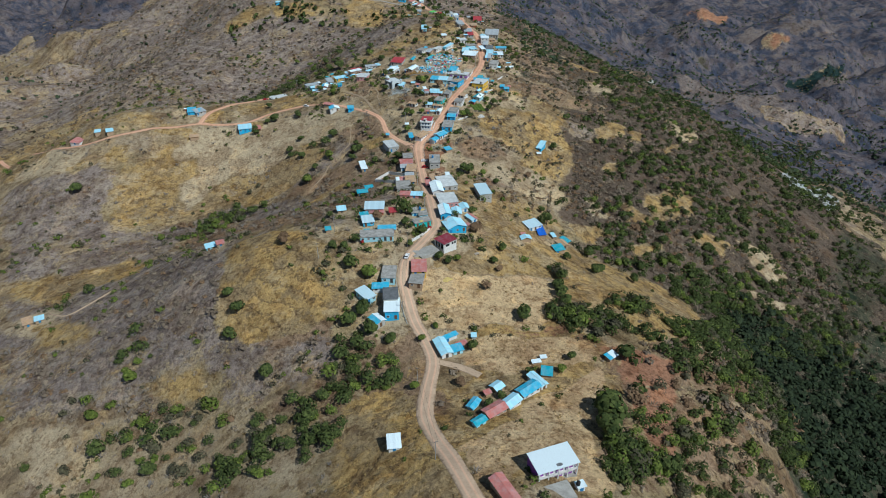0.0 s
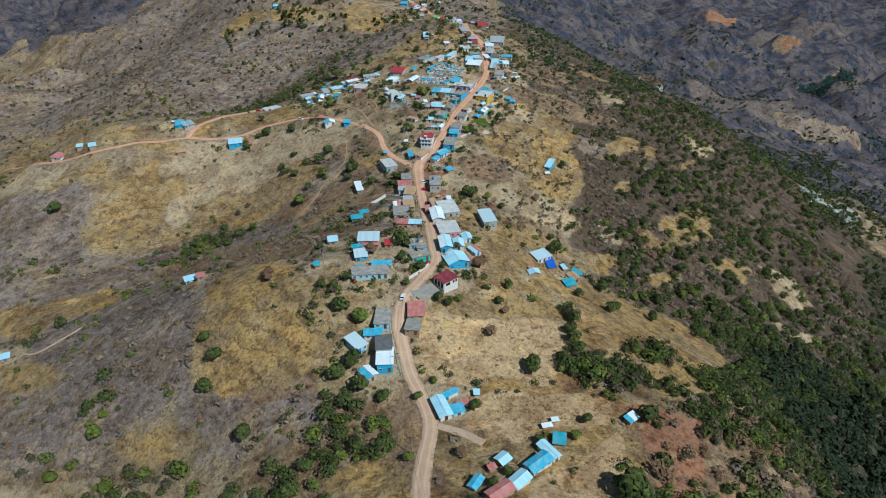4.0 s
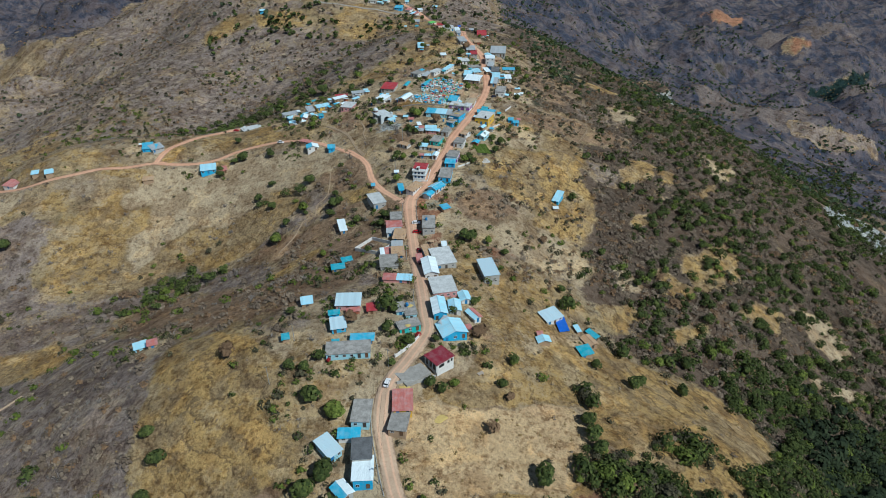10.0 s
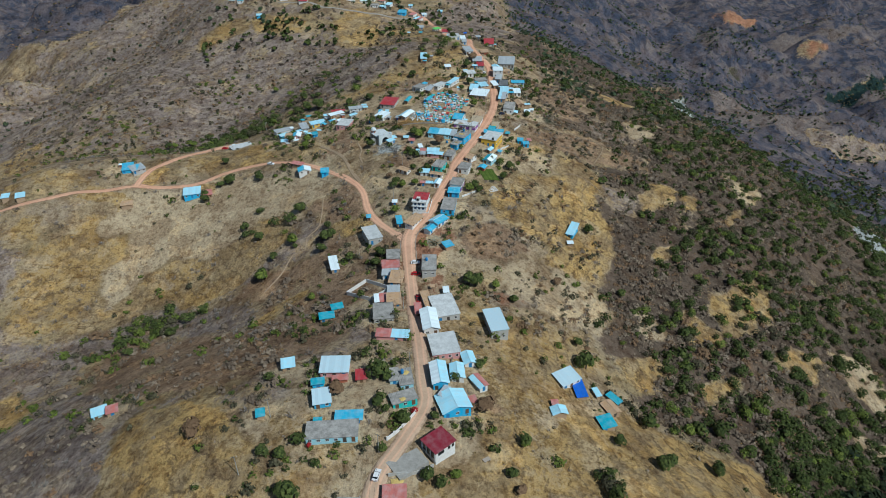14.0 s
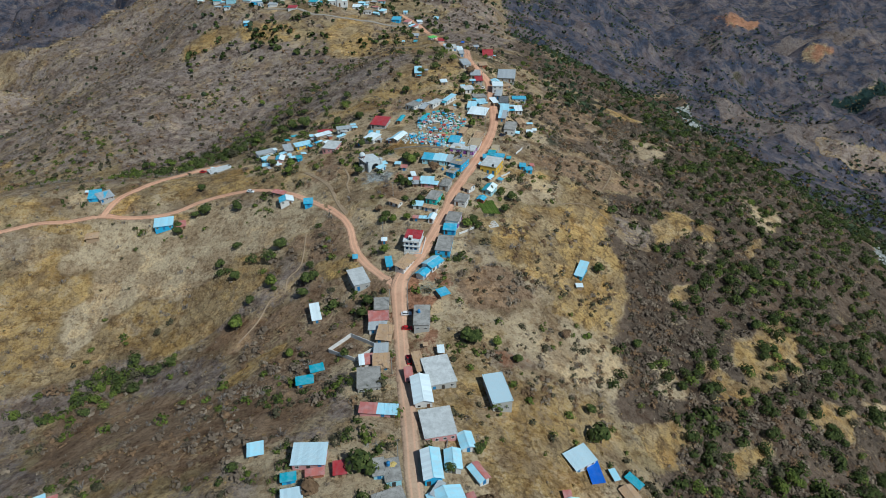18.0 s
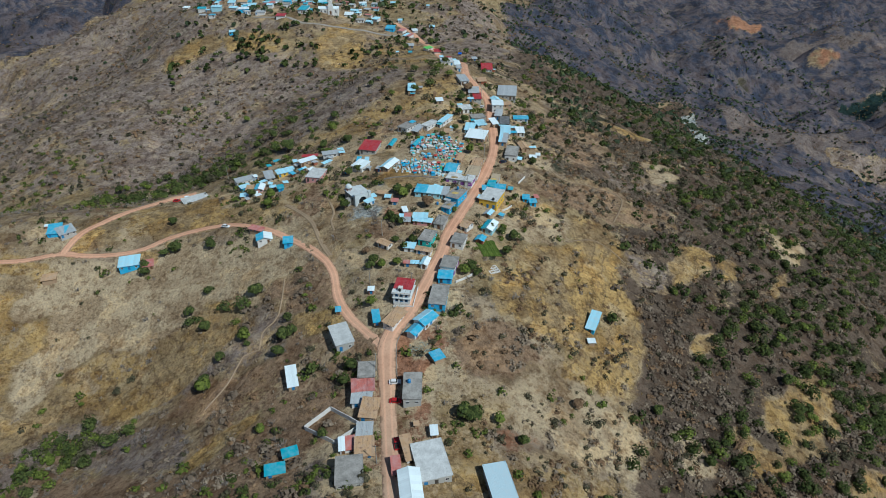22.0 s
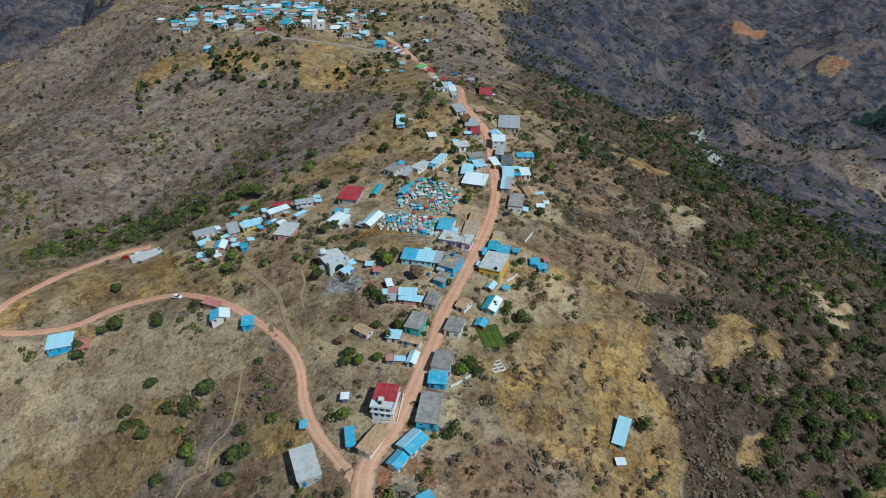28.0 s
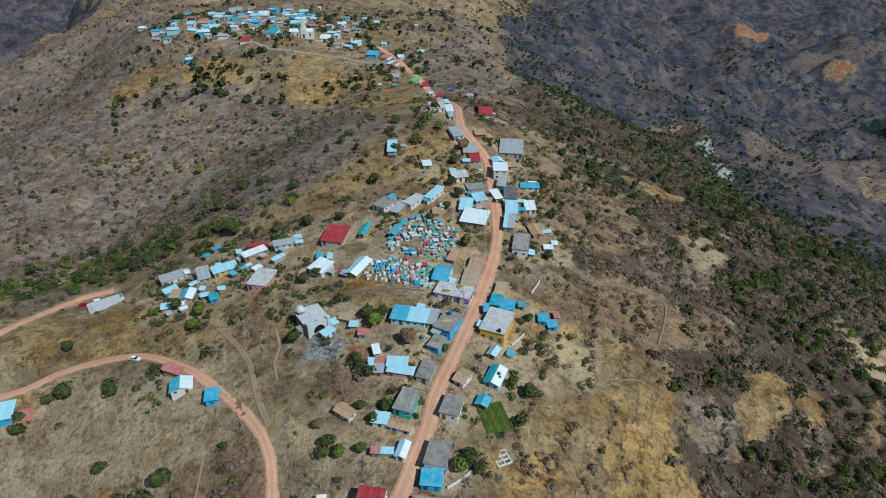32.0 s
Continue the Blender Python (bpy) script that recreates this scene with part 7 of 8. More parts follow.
for a, b in zip(spots[:-1], spots[1:]):
    low_wall([a, b], 0.8, 0.25, WALL["white"], "low white garden wall of the corner house")
water_tank(-24.6, 409.9, villa.location.z + 4.82, "black")

# the two-storey purple and white school
school = thing("school_building", 29.2, 125.7, height(29.2, 125.7), 21, "two-storey purple and white school under a pale sheet-white slab roof", "building")
sw, sd = 13.0, 7.4
bm = bmesh.new()
box(bm, -sw / 2, -sd / 2 + 0.9, -3.5, sw / 2, sd / 2, 5.3)
part("wall", bm, WALL["purple"], school, "purple plastered wall")
bm = bmesh.new()
prism(bm, [(-sd / 2 - 0.3, 5.3), (sd / 2 + 0.4, 5.5), (sd / 2 + 0.4, 5.75), (-sd / 2 - 0.3, 5.5)], "x", -sw / 2 - 0.4, sw / 2 + 0.4)
part("roof_slab", bm, ROOF["white"], school, "pale bluish roof with a dark stain")
bm = bmesh.new()
box(bm, -sw / 2, -sd / 2 - 0.1, 2.5, sw / 2, -sd / 2 + 0.9, 2.68)
part("balcony_floor", bm, WALL["white"], school)
bm = bmesh.new()
box(bm, -sw / 2, -sd / 2 - 0.1, 2.68, sw / 2, -sd / 2 + 0.0, 3.45)
part("balcony_rail", bm, WALL["white"], school, "white plastered balcony rail")
bm = bmesh.new()
box(bm, -sw / 2, -sd / 2 - 0.1, -3.0, sw / 2, -sd / 2 + 0.9, 0.0)
part("plinth", bm, CONCRETE, school)
for k in range(5):
    u = -sw / 2 + 0.15 + (sw - 0.3) * k / 4
    bm = bmesh.new()
    box(bm, u - 0.17, -sd / 2 - 0.1, 0, u + 0.17, -sd / 2 + 0.25, 5.3)
    part("pillar", bm, WALL["white"], school, "white square pillar")
for z in (0.0, 2.7):
    for k in range(4):
        u = -sw / 2 + sw * (k + 0.5) / 4
        add_window(school, u - 0.8, -sd / 2 + 0.9, z + 0.9, 0, 1.3, 1.1)
        add_door(school, u + 0.9, -sd / 2 + 0.9, z, 0, WHITE_PAINT, 0.95, 2.1)
    for v in (-1.2, 1.6):
        add_window(school, sw / 2, v, z + 1.0, 90, 1.3, 1.1)
bm = bmesh.new()
for k in range(9):
    a = 2 * math.pi * k / 9
    box(bm, 0.55 * math.cos(a) - 0.45, -2.7 + 0.3 * math.sin(a) - 0.25, 5.52, 0.55 * math.cos(a) + 0.45, -2.7 + 0.3 * math.sin(a) + 0.25, 5.56 + 0.004 * k)
part("roof_stain", bm, ROOF["dark"], school, "dark patch of mould").matrix_local = pose(0.6, 0, 0)
yard_slab = thing("paved_apron", 30.8, 116.6, height(30.8, 116.6), 21, "pale dusty cement apron before the school", "yard")
bm = bmesh.new()
box(bm, -6.5, -3.0, -3.0, 3.5, 3.2, 0.25)
part("slab", bm, CONCRETE, yard_slab)
house(36.6, 119.2, 2.6, 2.2, 21, 2.1, "flat", "white", "white", openings=1, name="kiosk", label="small white and green painted kiosk", category="kiosk")

MAIZE = plain("dry_maize", (0.62, 0.47, 0.17), 0.9, vary=0.55, scale=4.0)
CHAFF = plain("dry_bean_straw", (0.34, 0.25, 0.12), 0.95, vary=0.6, scale=4.0)


def drying_heap(x, y, radius, mat, label):
    """Grain or straw spread out to dry on a slab roof or on the ground."""
    z = height(x, y)
    for hx, hy, w, d, turn, top in SLABS:
        c, s = math.cos(radians(turn)), math.sin(radians(turn))
        if abs((x - hx) * c + (y - hy) * s) < w / 2 and abs(-(x - hx) * s + (y - hy) * c) < d / 2:
            z = max(z, top)
    ob = thing("drying_heap", x, y, z, 0, label, "grain heap")
    bm = bmesh.new()
    rings = []
    for k, (r, up) in enumerate(((1.0, -0.05), (0.85, 0.1), (0.5, 0.2), (0.2, 0.26))):
        rings.append([bm.verts.new((radius * r * math.cos(a) * (1 + 0.22 * math.sin(3 * a + x)), radius * 0.75 * r * math.sin(a) * (1 + 0.2 * math.cos(2 * a + y)), up + 0.05 * math.sin(5 * a + k))) for a in np.linspace(0, 2 * math.pi, 19)[:-1]])
    for one, two in zip(rings[:-1], rings[1:]):
        for j in range(18):
            bm.faces.new((one[j], one[(j + 1) % 18], two[(j + 1) % 18], two[j]))
    bm.faces.new(rings[-1])
    part("heap", bm, mat, ob)


for x, y, r, mat in ((-3.8, 484.8, 1.9, MAIZE), (-6.5, 475.2, 1.4, CHAFF), (-4.6, 502.8, 1.9, CHAFF), (0.8, 505.7, 1.7, CHAFF), (16.2, 505.7, 2.2, MAIZE), (-19.0, 274.0, 1.2, MAIZE), (-19.3, 287.0, 1.4, MAIZE), (-5.4, 235.8, 2.6, MAIZE), (-18.2, 245.1, 2.0, MAIZE)):
    drying_heap(x, y, r, mat, "golden maize spread out to dry" if mat is MAIZE else "brown bean straw heaped to dry")

# a fenced banana and vegetable garden
garden = thing("garden_plot", 12.6, 447.4, height(12.6, 447.4), 20, "dense green vegetable plot in tight rows", "garden")
LETTUCE = leaves("vegetable_leaves", (0.07, 0.12, 0.02), (0.16, 0.22, 0.05))
for k in range(14):
    bm = bmesh.new()
    v = -5.4 + 0.8 * k
    rnd = random.Random(k)
    for u in np.arange(-4.4, 4.4, 0.4):
        q = rnd.uniform(0.38, 0.62)
        wx, wy = 12.6 + math.cos(0.35) * u - math.sin(0.35) * v, 447.4 + math.sin(0.35) * u + math.cos(0.35) * v
        o = height(wx, wy) - garden.location.z
        tip = bm.verts.new((u + rnd.uniform(-0.1, 0.1), v, o + q * 1.7))
        ring = [bm.verts.new((u + q * math.cos(a), v + q * math.sin(a), o + rnd.uniform(0.0, 0.35))) for a in (0.3, 1.5, 2.8, 4.1, 5.4)]
        for j in range(5):
            bm.faces.new((ring[j], ring[(j + 1) % 5], tip))
    tagged(part("vegetable_bed", bm, LETTUCE, garden), kind="stuff")

# trodden pale earth round the houses
homes = np.array([(ob.location.x, ob.location.y) for ob in scene.objects if ob.type == "EMPTY" and ob.name.split(".")[0] in ("house", "domed_church", "village_hall", "tomb")])
ground = bpy.data.objects["ground"].data
flat_x, flat_y = mx.ravel(), my.ravel()
area = np.where((flat_x > -260) & (flat_x < 130) & (flat_y > 96) & (flat_y < 700))[0]
near = np.full(len(area), 1e9)
for hx, hy in homes:
    near = np.minimum(near, np.hypot(flat_x[area] - hx, flat_y[area] - hy))
yard = np.zeros(len(flat_x), np.float32)
yard[area] = 0.8 * (1 - smooth(5.0, 18.0, near + 3.5 * fractal(flat_x[area], flat_y[area], 14, 97, 3)))
pale_now = np.maximum(cover("pale", mx, my).ravel(), yard)
ground.attributes["pale"].data.foreach_set("value", pale_now.astype(np.float32))

# ---------------------------------------------------------------- plants
def tufts(rng, n, rx, rz, size, lift, hollow=0.55):
    """Leaf tufts that clothe an uneven crown of several lobes, as verts and faces."""
    verts, faces = [], []
    lobes = [(rng.uniform(-0.5, 0.5), rng.uniform(-0.5, 0.5), rng.uniform(-0.3, 0.4), rng.uniform(0.5, 0.8)) for _ in range(5)]
    for _ in range(n):
        lx, ly, lz, lr = lobes[rng.randrange(5)]
        a, c = rng.uniform(0, 2 * math.pi), rng.uniform(-0.35, 1)
        r = lr * (hollow + (1 - hollow) * rng.random() ** 0.35)
        s = math.sqrt(max(0.0, 1 - c * c))
        p = Vector(((lx + r * s * math.cos(a)) * rx, (ly + r * s * math.sin(a)) * rx, lift + (lz + r * c) * rz))
        face = Vector((lx * 0.5 + s * math.cos(a) + rng.uniform(-0.4, 0.4), ly * 0.5 + s * math.sin(a) + rng.uniform(-0.4, 0.4), c + 0.35 + rng.uniform(-0.3, 0.3)))
        turn = (face.to_track_quat("Z", "Y") @ Euler((0, 0, rng.uniform(0, 6.3))).to_quaternion()).to_matrix()
        e = size * rng.uniform(0.6, 1.35)
        k = len(verts)
        for u, v, w in ((-e, -0.5 * e, -0.15 * e), (0.4 * e, -0.75 * e, 0.1 * e), (0.9 * e, 0.45 * e, -0.2 * e), (-0.35 * e, 0.8 * e, 0.1 * e)):
            verts.append(p + turn @ Vector((u, v, w)))
        faces += [(k, k + 1, k + 3), (k + 1, k + 2, k + 3)]
    return np.array(verts), np.array(faces)


def twigs(rng, n, spread, tall, thick):
    """A bare shrub: thin twigs that fan out of one stool and widen into a spray."""
    verts, faces = [], []
    for _ in range(n):
        a, out = rng.uniform(0, 6.3), spread * rng.uniform(0.1, 1.0)
        tip = Vector((out * math.cos(a), out * math.sin(a), tall * rng.uniform(0.35, 1.0) * (1.1 - 0.4 * out / spread)))
        root = Vector((0.3 * tip.x, 0.3 * tip.y, -0.2))
        a += rng.uniform(-1.5, 1.5)
        side = Vector((-math.sin(a), math.cos(a), rng.uniform(-0.6, 0.6))) * thick
        k = len(verts)
        verts += [root, tip * 0.75 + side * 2.2, tip * 0.85 - side * 2.2, tip * 1.1 + side * 0.8]
        faces += [(k, k + 1, k + 2), (k + 2, k + 1, k + 3)]
    return np.array(verts), np.array(faces)


def scatter(name, templates, places, mat, label, category):
    """Many plants that nobody would count, joined into one mesh. Places: x, y, z, turn, scale."""
    verts, faces, base = [], [], 0
    for k, (x, y, z, turn, scale) in enumerate(places):
        v, f = templates[k % len(templates)]
        c, s = math.cos(turn) * scale, math.sin(turn) * scale
        verts.append(np.stack([v[:, 0] * c - v[:, 1] * s + x, v[:, 0] * s + v[:, 1] * c + y, v[:, 2] * scale + z], 1))
        faces.append(f + base)
        base += len(v)
    verts, faces = np.concatenate(verts), np.concatenate(faces)
    me = bpy.data.meshes.new(name)
    me.vertices.add(len(verts))
    me.vertices.foreach_set("co", verts.astype(np.float32).ravel())
    me.loops.add(faces.size)
    me.loops.foreach_set("vertex_index", faces.astype(np.int32).ravel())
    me.polygons.add(len(faces))
    me.polygons.foreach_set("loop_start", np.arange(0, faces.size, 3, dtype=np.int32))
    me.materials.append(mat)
    me.update(calc_edges=True)
    return tagged(new(name, me), label, category, kind="stuff")


LEAF_DARK = leaves("dark_green_leaves", (0.034, 0.054, 0.016), (0.145, 0.175, 0.048))
LEAF_FRESH = leaves("fresh_green_leaves", (0.04, 0.06, 0.019), (0.15, 0.182, 0.052))
LEAF_LIGHT = leaves("yellow_green_leaves", (0.075, 0.11, 0.02), (0.23, 0.275, 0.06))
LEAF_OLIVE = leaves("dull_olive_leaves", (0.06, 0.058, 0.034), (0.16, 0.145, 0.085))
SCRUB = leaves("dry_grey_scrub", (0.2, 0.155, 0.112), (0.33, 0.265, 0.195), twiggy=True)
PALE_TWIGS = leaves("pale_bare_twigs", (0.24, 0.215, 0.195), (0.42, 0.38, 0.345))
BRUSHWOOD = leaves("leafless_brushwood", (0.125, 0.095, 0.07), (0.215, 0.168, 0.125), twiggy=True)
RUSSET = leaves("rust_brown_scrub", (0.16, 0.1, 0.058), (0.28, 0.18, 0.103), twiggy=True)
STRAW = leaves("dry_straw", (0.22, 0.15, 0.06), (0.42, 0.29, 0.12))

BLOCKED = [(ob.matrix_world.translation.x, ob.matrix_world.translation.y) for ob in scene.objects if ob.type == "EMPTY"]
BLOCKED = np.array(BLOCKED)
ROAD_POINTS = np.concatenate([line for line, _, _ in ROADS.values()])


def clear(xy, house_gap=5.5, road_gap=4.5):
    """Which places are free of houses and roads."""
    ok = np.ones(len(xy), bool)
    for a in range(0, len(xy), 4000):
        some = xy[a:a + 4000]
        near = np.hypot(some[:, None, 0] - BLOCKED[:, 0], some[:, None, 1] - BLOCKED[:, 1]).min(1)
        road = np.hypot(some[:, None, 0] - ROAD_POINTS[:, 0], some[:, None, 1] - ROAD_POINTS[:, 1]).min(1)
        ok[a:a + 4000] = (near > house_gap) & (road > road_gap)
    return ok


dice = np.random.default_rng(7)


def placed(xy, low, high, sink=0.1):
    z = land(xy[:, 0], xy[:, 1]) - sink
    return np.column_stack([xy, z, dice.uniform(0, 6.28, len(xy)), dice.uniform(low, high, len(xy)) * dice.uniform(0.75, 1.2, len(xy))])


GROVES = []


def grove(x, y, rx, ry, count):
    """A wood or copse: an ellipse that holds about so many trees, thinner toward its rim."""
    a, r = dice.uniform(0, 6.28, count), dice.uniform(0, 1, count) ** 0.6
    GROVES.append(np.column_stack([x + rx * r * np.cos(a), y + ry * r * np.sin(a)]))


grove(211, 260, 97, 103, 620)
grove(85, 224, 52, 12, 90)
grove(254, 478, 103, 172, 130)
grove(56, 159, 8, 15, 9)
grove(-56, 158, 27, 17, 60)
grove(-37, 176, 17, 21, 70)
grove(-79, 148, 16, 11, 22)
grove(71, 140, 20, 14, 40)
grove(269, 408, 101, 59, 75)
grove(158, 431, 38, 43, 25)
grove(-127, 167, 34, 16, 18)
grove(-168, 359, 31, 29, 12)
grove(-153, 219, 18, 15, 12)
grove(50, 248, 6, 19, 16)
grove(145, 380, 37, 23, 30)
grove(188, 353, 55, 59, 80)
grove(-159, 370, 23, 15, 14)
grove(99, 296, 30, 27, 12)
grove(103, 356, 44, 22, 30)
grove(184, 431, 53, 45, 55)
grove(288, 667, 178, 189, 130)
grove(197, 678, 51, 178, 65)
grove(169, 436, 44, 54, 60)
grove(-159, 386, 31, 20, 16)
grove(-99, 428, 34, 23, 16)
grove(-176, 592, 93, 40, 110)
grove(-232, 586, 35, 27, 34)
grove(251, 753, 214, 166, 120)
grove(175, 534, 39, 76, 70)
grove(71, 643, 42, 83, 20)
grove(64, 1009, 211, 244, 60)
grove(170, 951, 224, 268, 60)
grove(-36, 635, 29, 33, 22)
grove(-141, 651, 91, 82, 20)
grove(-140, 931, 65, 80, 40)
grove(-106, 689, 95, 86, 14)
grove(220, 987, 303, 299, 35)
grove(340, 680, 222, 197, 65)
grove(448, 961, 412, 430, 35)
grove(690, 1175, 152, 269, 30)
grove(205, 250, 95, 100, 1100)
grove(232, 215, 60, 70, 700)
rng = random.Random(5)
LEAF_MID = leaves("valley_green_leaves", (0.045, 0.068, 0.03), (0.13, 0.16, 0.06))
CROWNS = [tufts(rng, 190, 2.3, 1.9, 0.31, 1.9, 0.7) for _ in range(8)]
DENSE_CROWNS = [tufts(rng, 46, 2.3, 1.9, 0.62, 1.9, 0.75) for _ in range(8)]
BUSHES = [tufts(rng, 40, 1.5, 1.0, 0.32, 0.75, 0.7) for _ in range(8)]
SHRUBS = [twigs(rng, 12, 1.2, 0.9, 0.028) for _ in range(8)]
BARE_TREES = [twigs(rng, 34, 2.2, 2.0, 0.034) for _ in range(8)]
SPRAYS = [tufts(rng, 28, 1.7, 1.1, 0.42, 0.6, 0.65) for _ in range(8)]
LOW_BUSHES = [tufts(rng, 8, 0.8, 0.4, 0.3, 0.3) for _ in range(6)]
FAR_CROWNS = [tufts(rng, 9, 2.0, 1.5, 1.15, 1.5) for _ in range(6)]

def ravine(x, y):
    """How deep in the dark wooded ravine a place lies, 0 to 1."""
    return smooth(-8, 18, x - (112 + 0.38 * (y - 120)) + 26 * fractal(x, y, 44, 63, 3)) * (1 - smooth(290, 340, y)) * (1 - smooth(330, 380, x))


woods = np.concatenate(GROVES)
woods = woods[dice.random(len(woods)) > ravine(woods[:, 0], woods[:, 1])]
woods = woods[clear(woods, 6.5, 5.0) & (cover("gold", woods[:, 0], woods[:, 1]) < 0.75)]
near_wood = np.hypot(woods[:, 0], woods[:, 1] - 150) < 620
pick = dice.random(len(woods))
west_side = woods[:, 0] < 20
scatter("west_woodland", CROWNS, placed(woods[near_wood & (pick < 0.5) & west_side], 0.7, 1.7), LEAF_FRESH, "fresh green woodland trees below the road", "trees")
scatter("woodland", CROWNS, placed(woods[near_wood & (pick < 0.5) & ~west_side], 0.7, 1.7), LEAF_DARK, "dark green woodland trees on the slope", "trees")
scatter("young_woodland", CROWNS, placed(woods[near_wood & (pick >= 0.5) & (pick < 0.68)], 0.6, 1.4), LEAF_LIGHT, "yellow-green young trees among the woodland", "trees")
scatter("dull_woodland", CROWNS, placed(woods[near_wood & (pick >= 0.9)], 0.6, 1.3), LEAF_OLIVE, "dull olive half-bare trees among the woodland", "trees")
scatter("far_woodland", FAR_CROWNS, placed(woods[~near_wood], 0.8, 1.8), LEAF_MID, "distant dark green trees on the valley side", "trees")


deep = np.column_stack([dice.uniform(125, 340, 3000), dice.uniform(40, 345, 3000)])
deep = deep[dice.random(3000) < ravine(deep[:, 0], deep[:, 1])]
# leaf colour darkened to carry the shade that lies in the ravine
LEAF_SHADED = leaves("shade_darkened_leaves", (0.018, 0.03, 0.016), (0.06, 0.082, 0.036))
scatter("deep_forest", DENSE_CROWNS, placed(deep, 1.0, 1.9), LEAF_SHADED, "dense very dark green forest in the ravine", "trees")


THICKETS = {"dark": [], "mixed": [], "light": []}


def thicket(kind, dense, corners):
    """Trees in clumps inside an outline, about so many on each hundred square metres."""
    corners = np.array(corners, float)
    low, high = corners.min(0), corners.max(0)
    n = int(dense * np.prod(high - low) / 100 * 1.6)
    xy = np.column_stack([dice.uniform(low[0], high[0], n), dice.uniform(low[1], high[1], n)])
    clump = smooth(-0.25, 0.25, fractal(xy[:, 0], xy[:, 1], 20, 43, 3))
    ragged = within(corners, xy[:, 0], xy[:, 1]) + 4 * fractal(xy[:, 0], xy[:, 1], 14, 47, 3)
    xy = xy[(ragged > 0) & (dice.random(n) < clump) & ((cover("gold", xy[:, 0], xy[:, 1]) < 0.5) | (dense >= 3))]
    THICKETS[kind].append(xy[clear(xy, 6.0, 4.5)])


thicket("dark", 3.2, [(48, 221), (74, 235), (99, 220), (171, 285), (259, 361), (360, 441), (308, 351), (202, 289), (108, 205), (88, 199), (67, 206), (48, 206)])
thicket("dark", 5, [(48, 145), (59, 150), (75, 140), (78, 130), (50, 120), (46, 128)])
thicket("mixed", 2.4, [(65, 174), (90, 191), (151, 230), (151, 209), (111, 147), (79, 131), (75, 143), (61, 151)])
thicket("dark", 3, [(46, 260), (54, 264), (48, 217), (42, 209)])
thicket("dark", 4, [(47, 266), (54, 265), (53, 235), (49, 231), (45, 241)])
thicket("dark", 4, [(50, 224), (78, 236), (107, 238), (224, 310), (203, 280), (53, 213)])
thicket("dark", 1.0, [(137, 717), (160, 661), (222, 633), (364, 722), (414, 617), (252, 355), (210, 365), (181, 388), (154, 421), (141, 460), (134, 496), (132, 587)])
thicket("dark", 1.5, [(107, 702), (149, 689), (178, 634), (213, 615), (275, 636), (401, 805), (213, 653), (186, 735), (144, 746)])
thicket("dark", 2.0, [(139, 571), (171, 566), (213, 544), (225, 564), (191, 593), (158, 596)])
thicket("dark", 1.6, [(113, 533), (123, 509), (111, 488), (95, 443), (104, 445), (108, 468), (121, 508)])
thicket("dark", 1.2, [(101, 452), (136, 463), (239, 488), (177, 384), (85, 359), (103, 409)])
thicket("dark", 2.2, [(-262, 590), (-224, 612), (-167, 603), (-108, 565), (-101, 552), (-148, 564), (-204, 580), (-230, 550)])
thicket("mixed", 1.6, [(-207, 352), (-195, 361), (-189, 376), (-159, 381), (-147, 360), (-175, 355), (-189, 333)])
thicket("light", 2, [(-189, 379), (-176, 383), (-149, 376), (-147, 367), (-166, 368), (-180, 365)])
thicket("mixed", 1.2, [(-211, 201), (-137, 193), (-82, 180), (-77, 164), (-104, 151), (-145, 152), (-184, 156)])
thicket("dark", 2.6, [(-83, 176), (-58, 196), (-40, 203), (-25, 196), (-23, 171), (-45, 175), (-41, 149), (-62, 149), (-63, 138), (-77, 140), (-90, 154)])
thicket("mixed", 1.5, [(22, 582), (42, 580), (45, 538), (30, 535), (23, 546)])
thicket("mixed", 1.6, [(-90, 600), (-61, 574), (-68, 566), (-87, 572)])
thicket("mixed", 4, [(116, 205), (161, 244), (177, 232), (164, 189), (98, 148), (102, 170)])
thicket("mixed", 3, [(83, 189), (125, 218), (105, 171), (83, 175)])
thicket("mixed", 3, [(19, 460), (26, 463), (25, 446), (20, 441)])
thicket("dark", 4.5, [(42, 219), (51, 229), (69, 241), (89, 246), (98, 233), (121, 244), (160, 277), (161, 256), (101, 218), (78, 212), (57, 210), (44, 213)])
thicket("dark", 2.5, [(82, 348), (114, 365), (144, 364), (161, 352), (122, 327), (90, 328)])
thicket("dark", 2.5, [(123, 337), (164, 360), (220, 355), (195, 315), (127, 282), (123, 311)])
thicket("dark", 2.2, [(164, 410), (225, 455), (285, 470), (260, 424), (189, 401)])
THICK_CROWNS = [tufts(rng, 130, 2.3, 1.9, 0.37, 1.8, 0.7) for _ in range(8)]
for kind, shares in (("dark", (0.68, 0.16, 0.12, 0.04)), ("mixed", (0.3, 0.28, 0.24, 0.18)), ("light", (0.15, 0.1, 0.7, 0.05))):
    xy = np.concatenate(THICKETS[kind])
    sort = dice.choice(4, len(xy), p=shares)
    for k, leaf, name, words in ((0, LEAF_DARK, "thicket", "dark green trees and bushes in dense clumps"), (1, LEAF_OLIVE, "olive_thicket", "dull olive half-bare trees among the clumps"), (2, LEAF_LIGHT, "yellow_green_thicket", "yellow-green young trees among the clumps"), (3, RUSSET, "russet_thicket", "dry rust-brown trees among the clumps")):
        if (sort == k).any():
            scatter(name, THICK_CROWNS, placed(xy[sort == k], 0.55, 1.5), leaf, words, "trees")


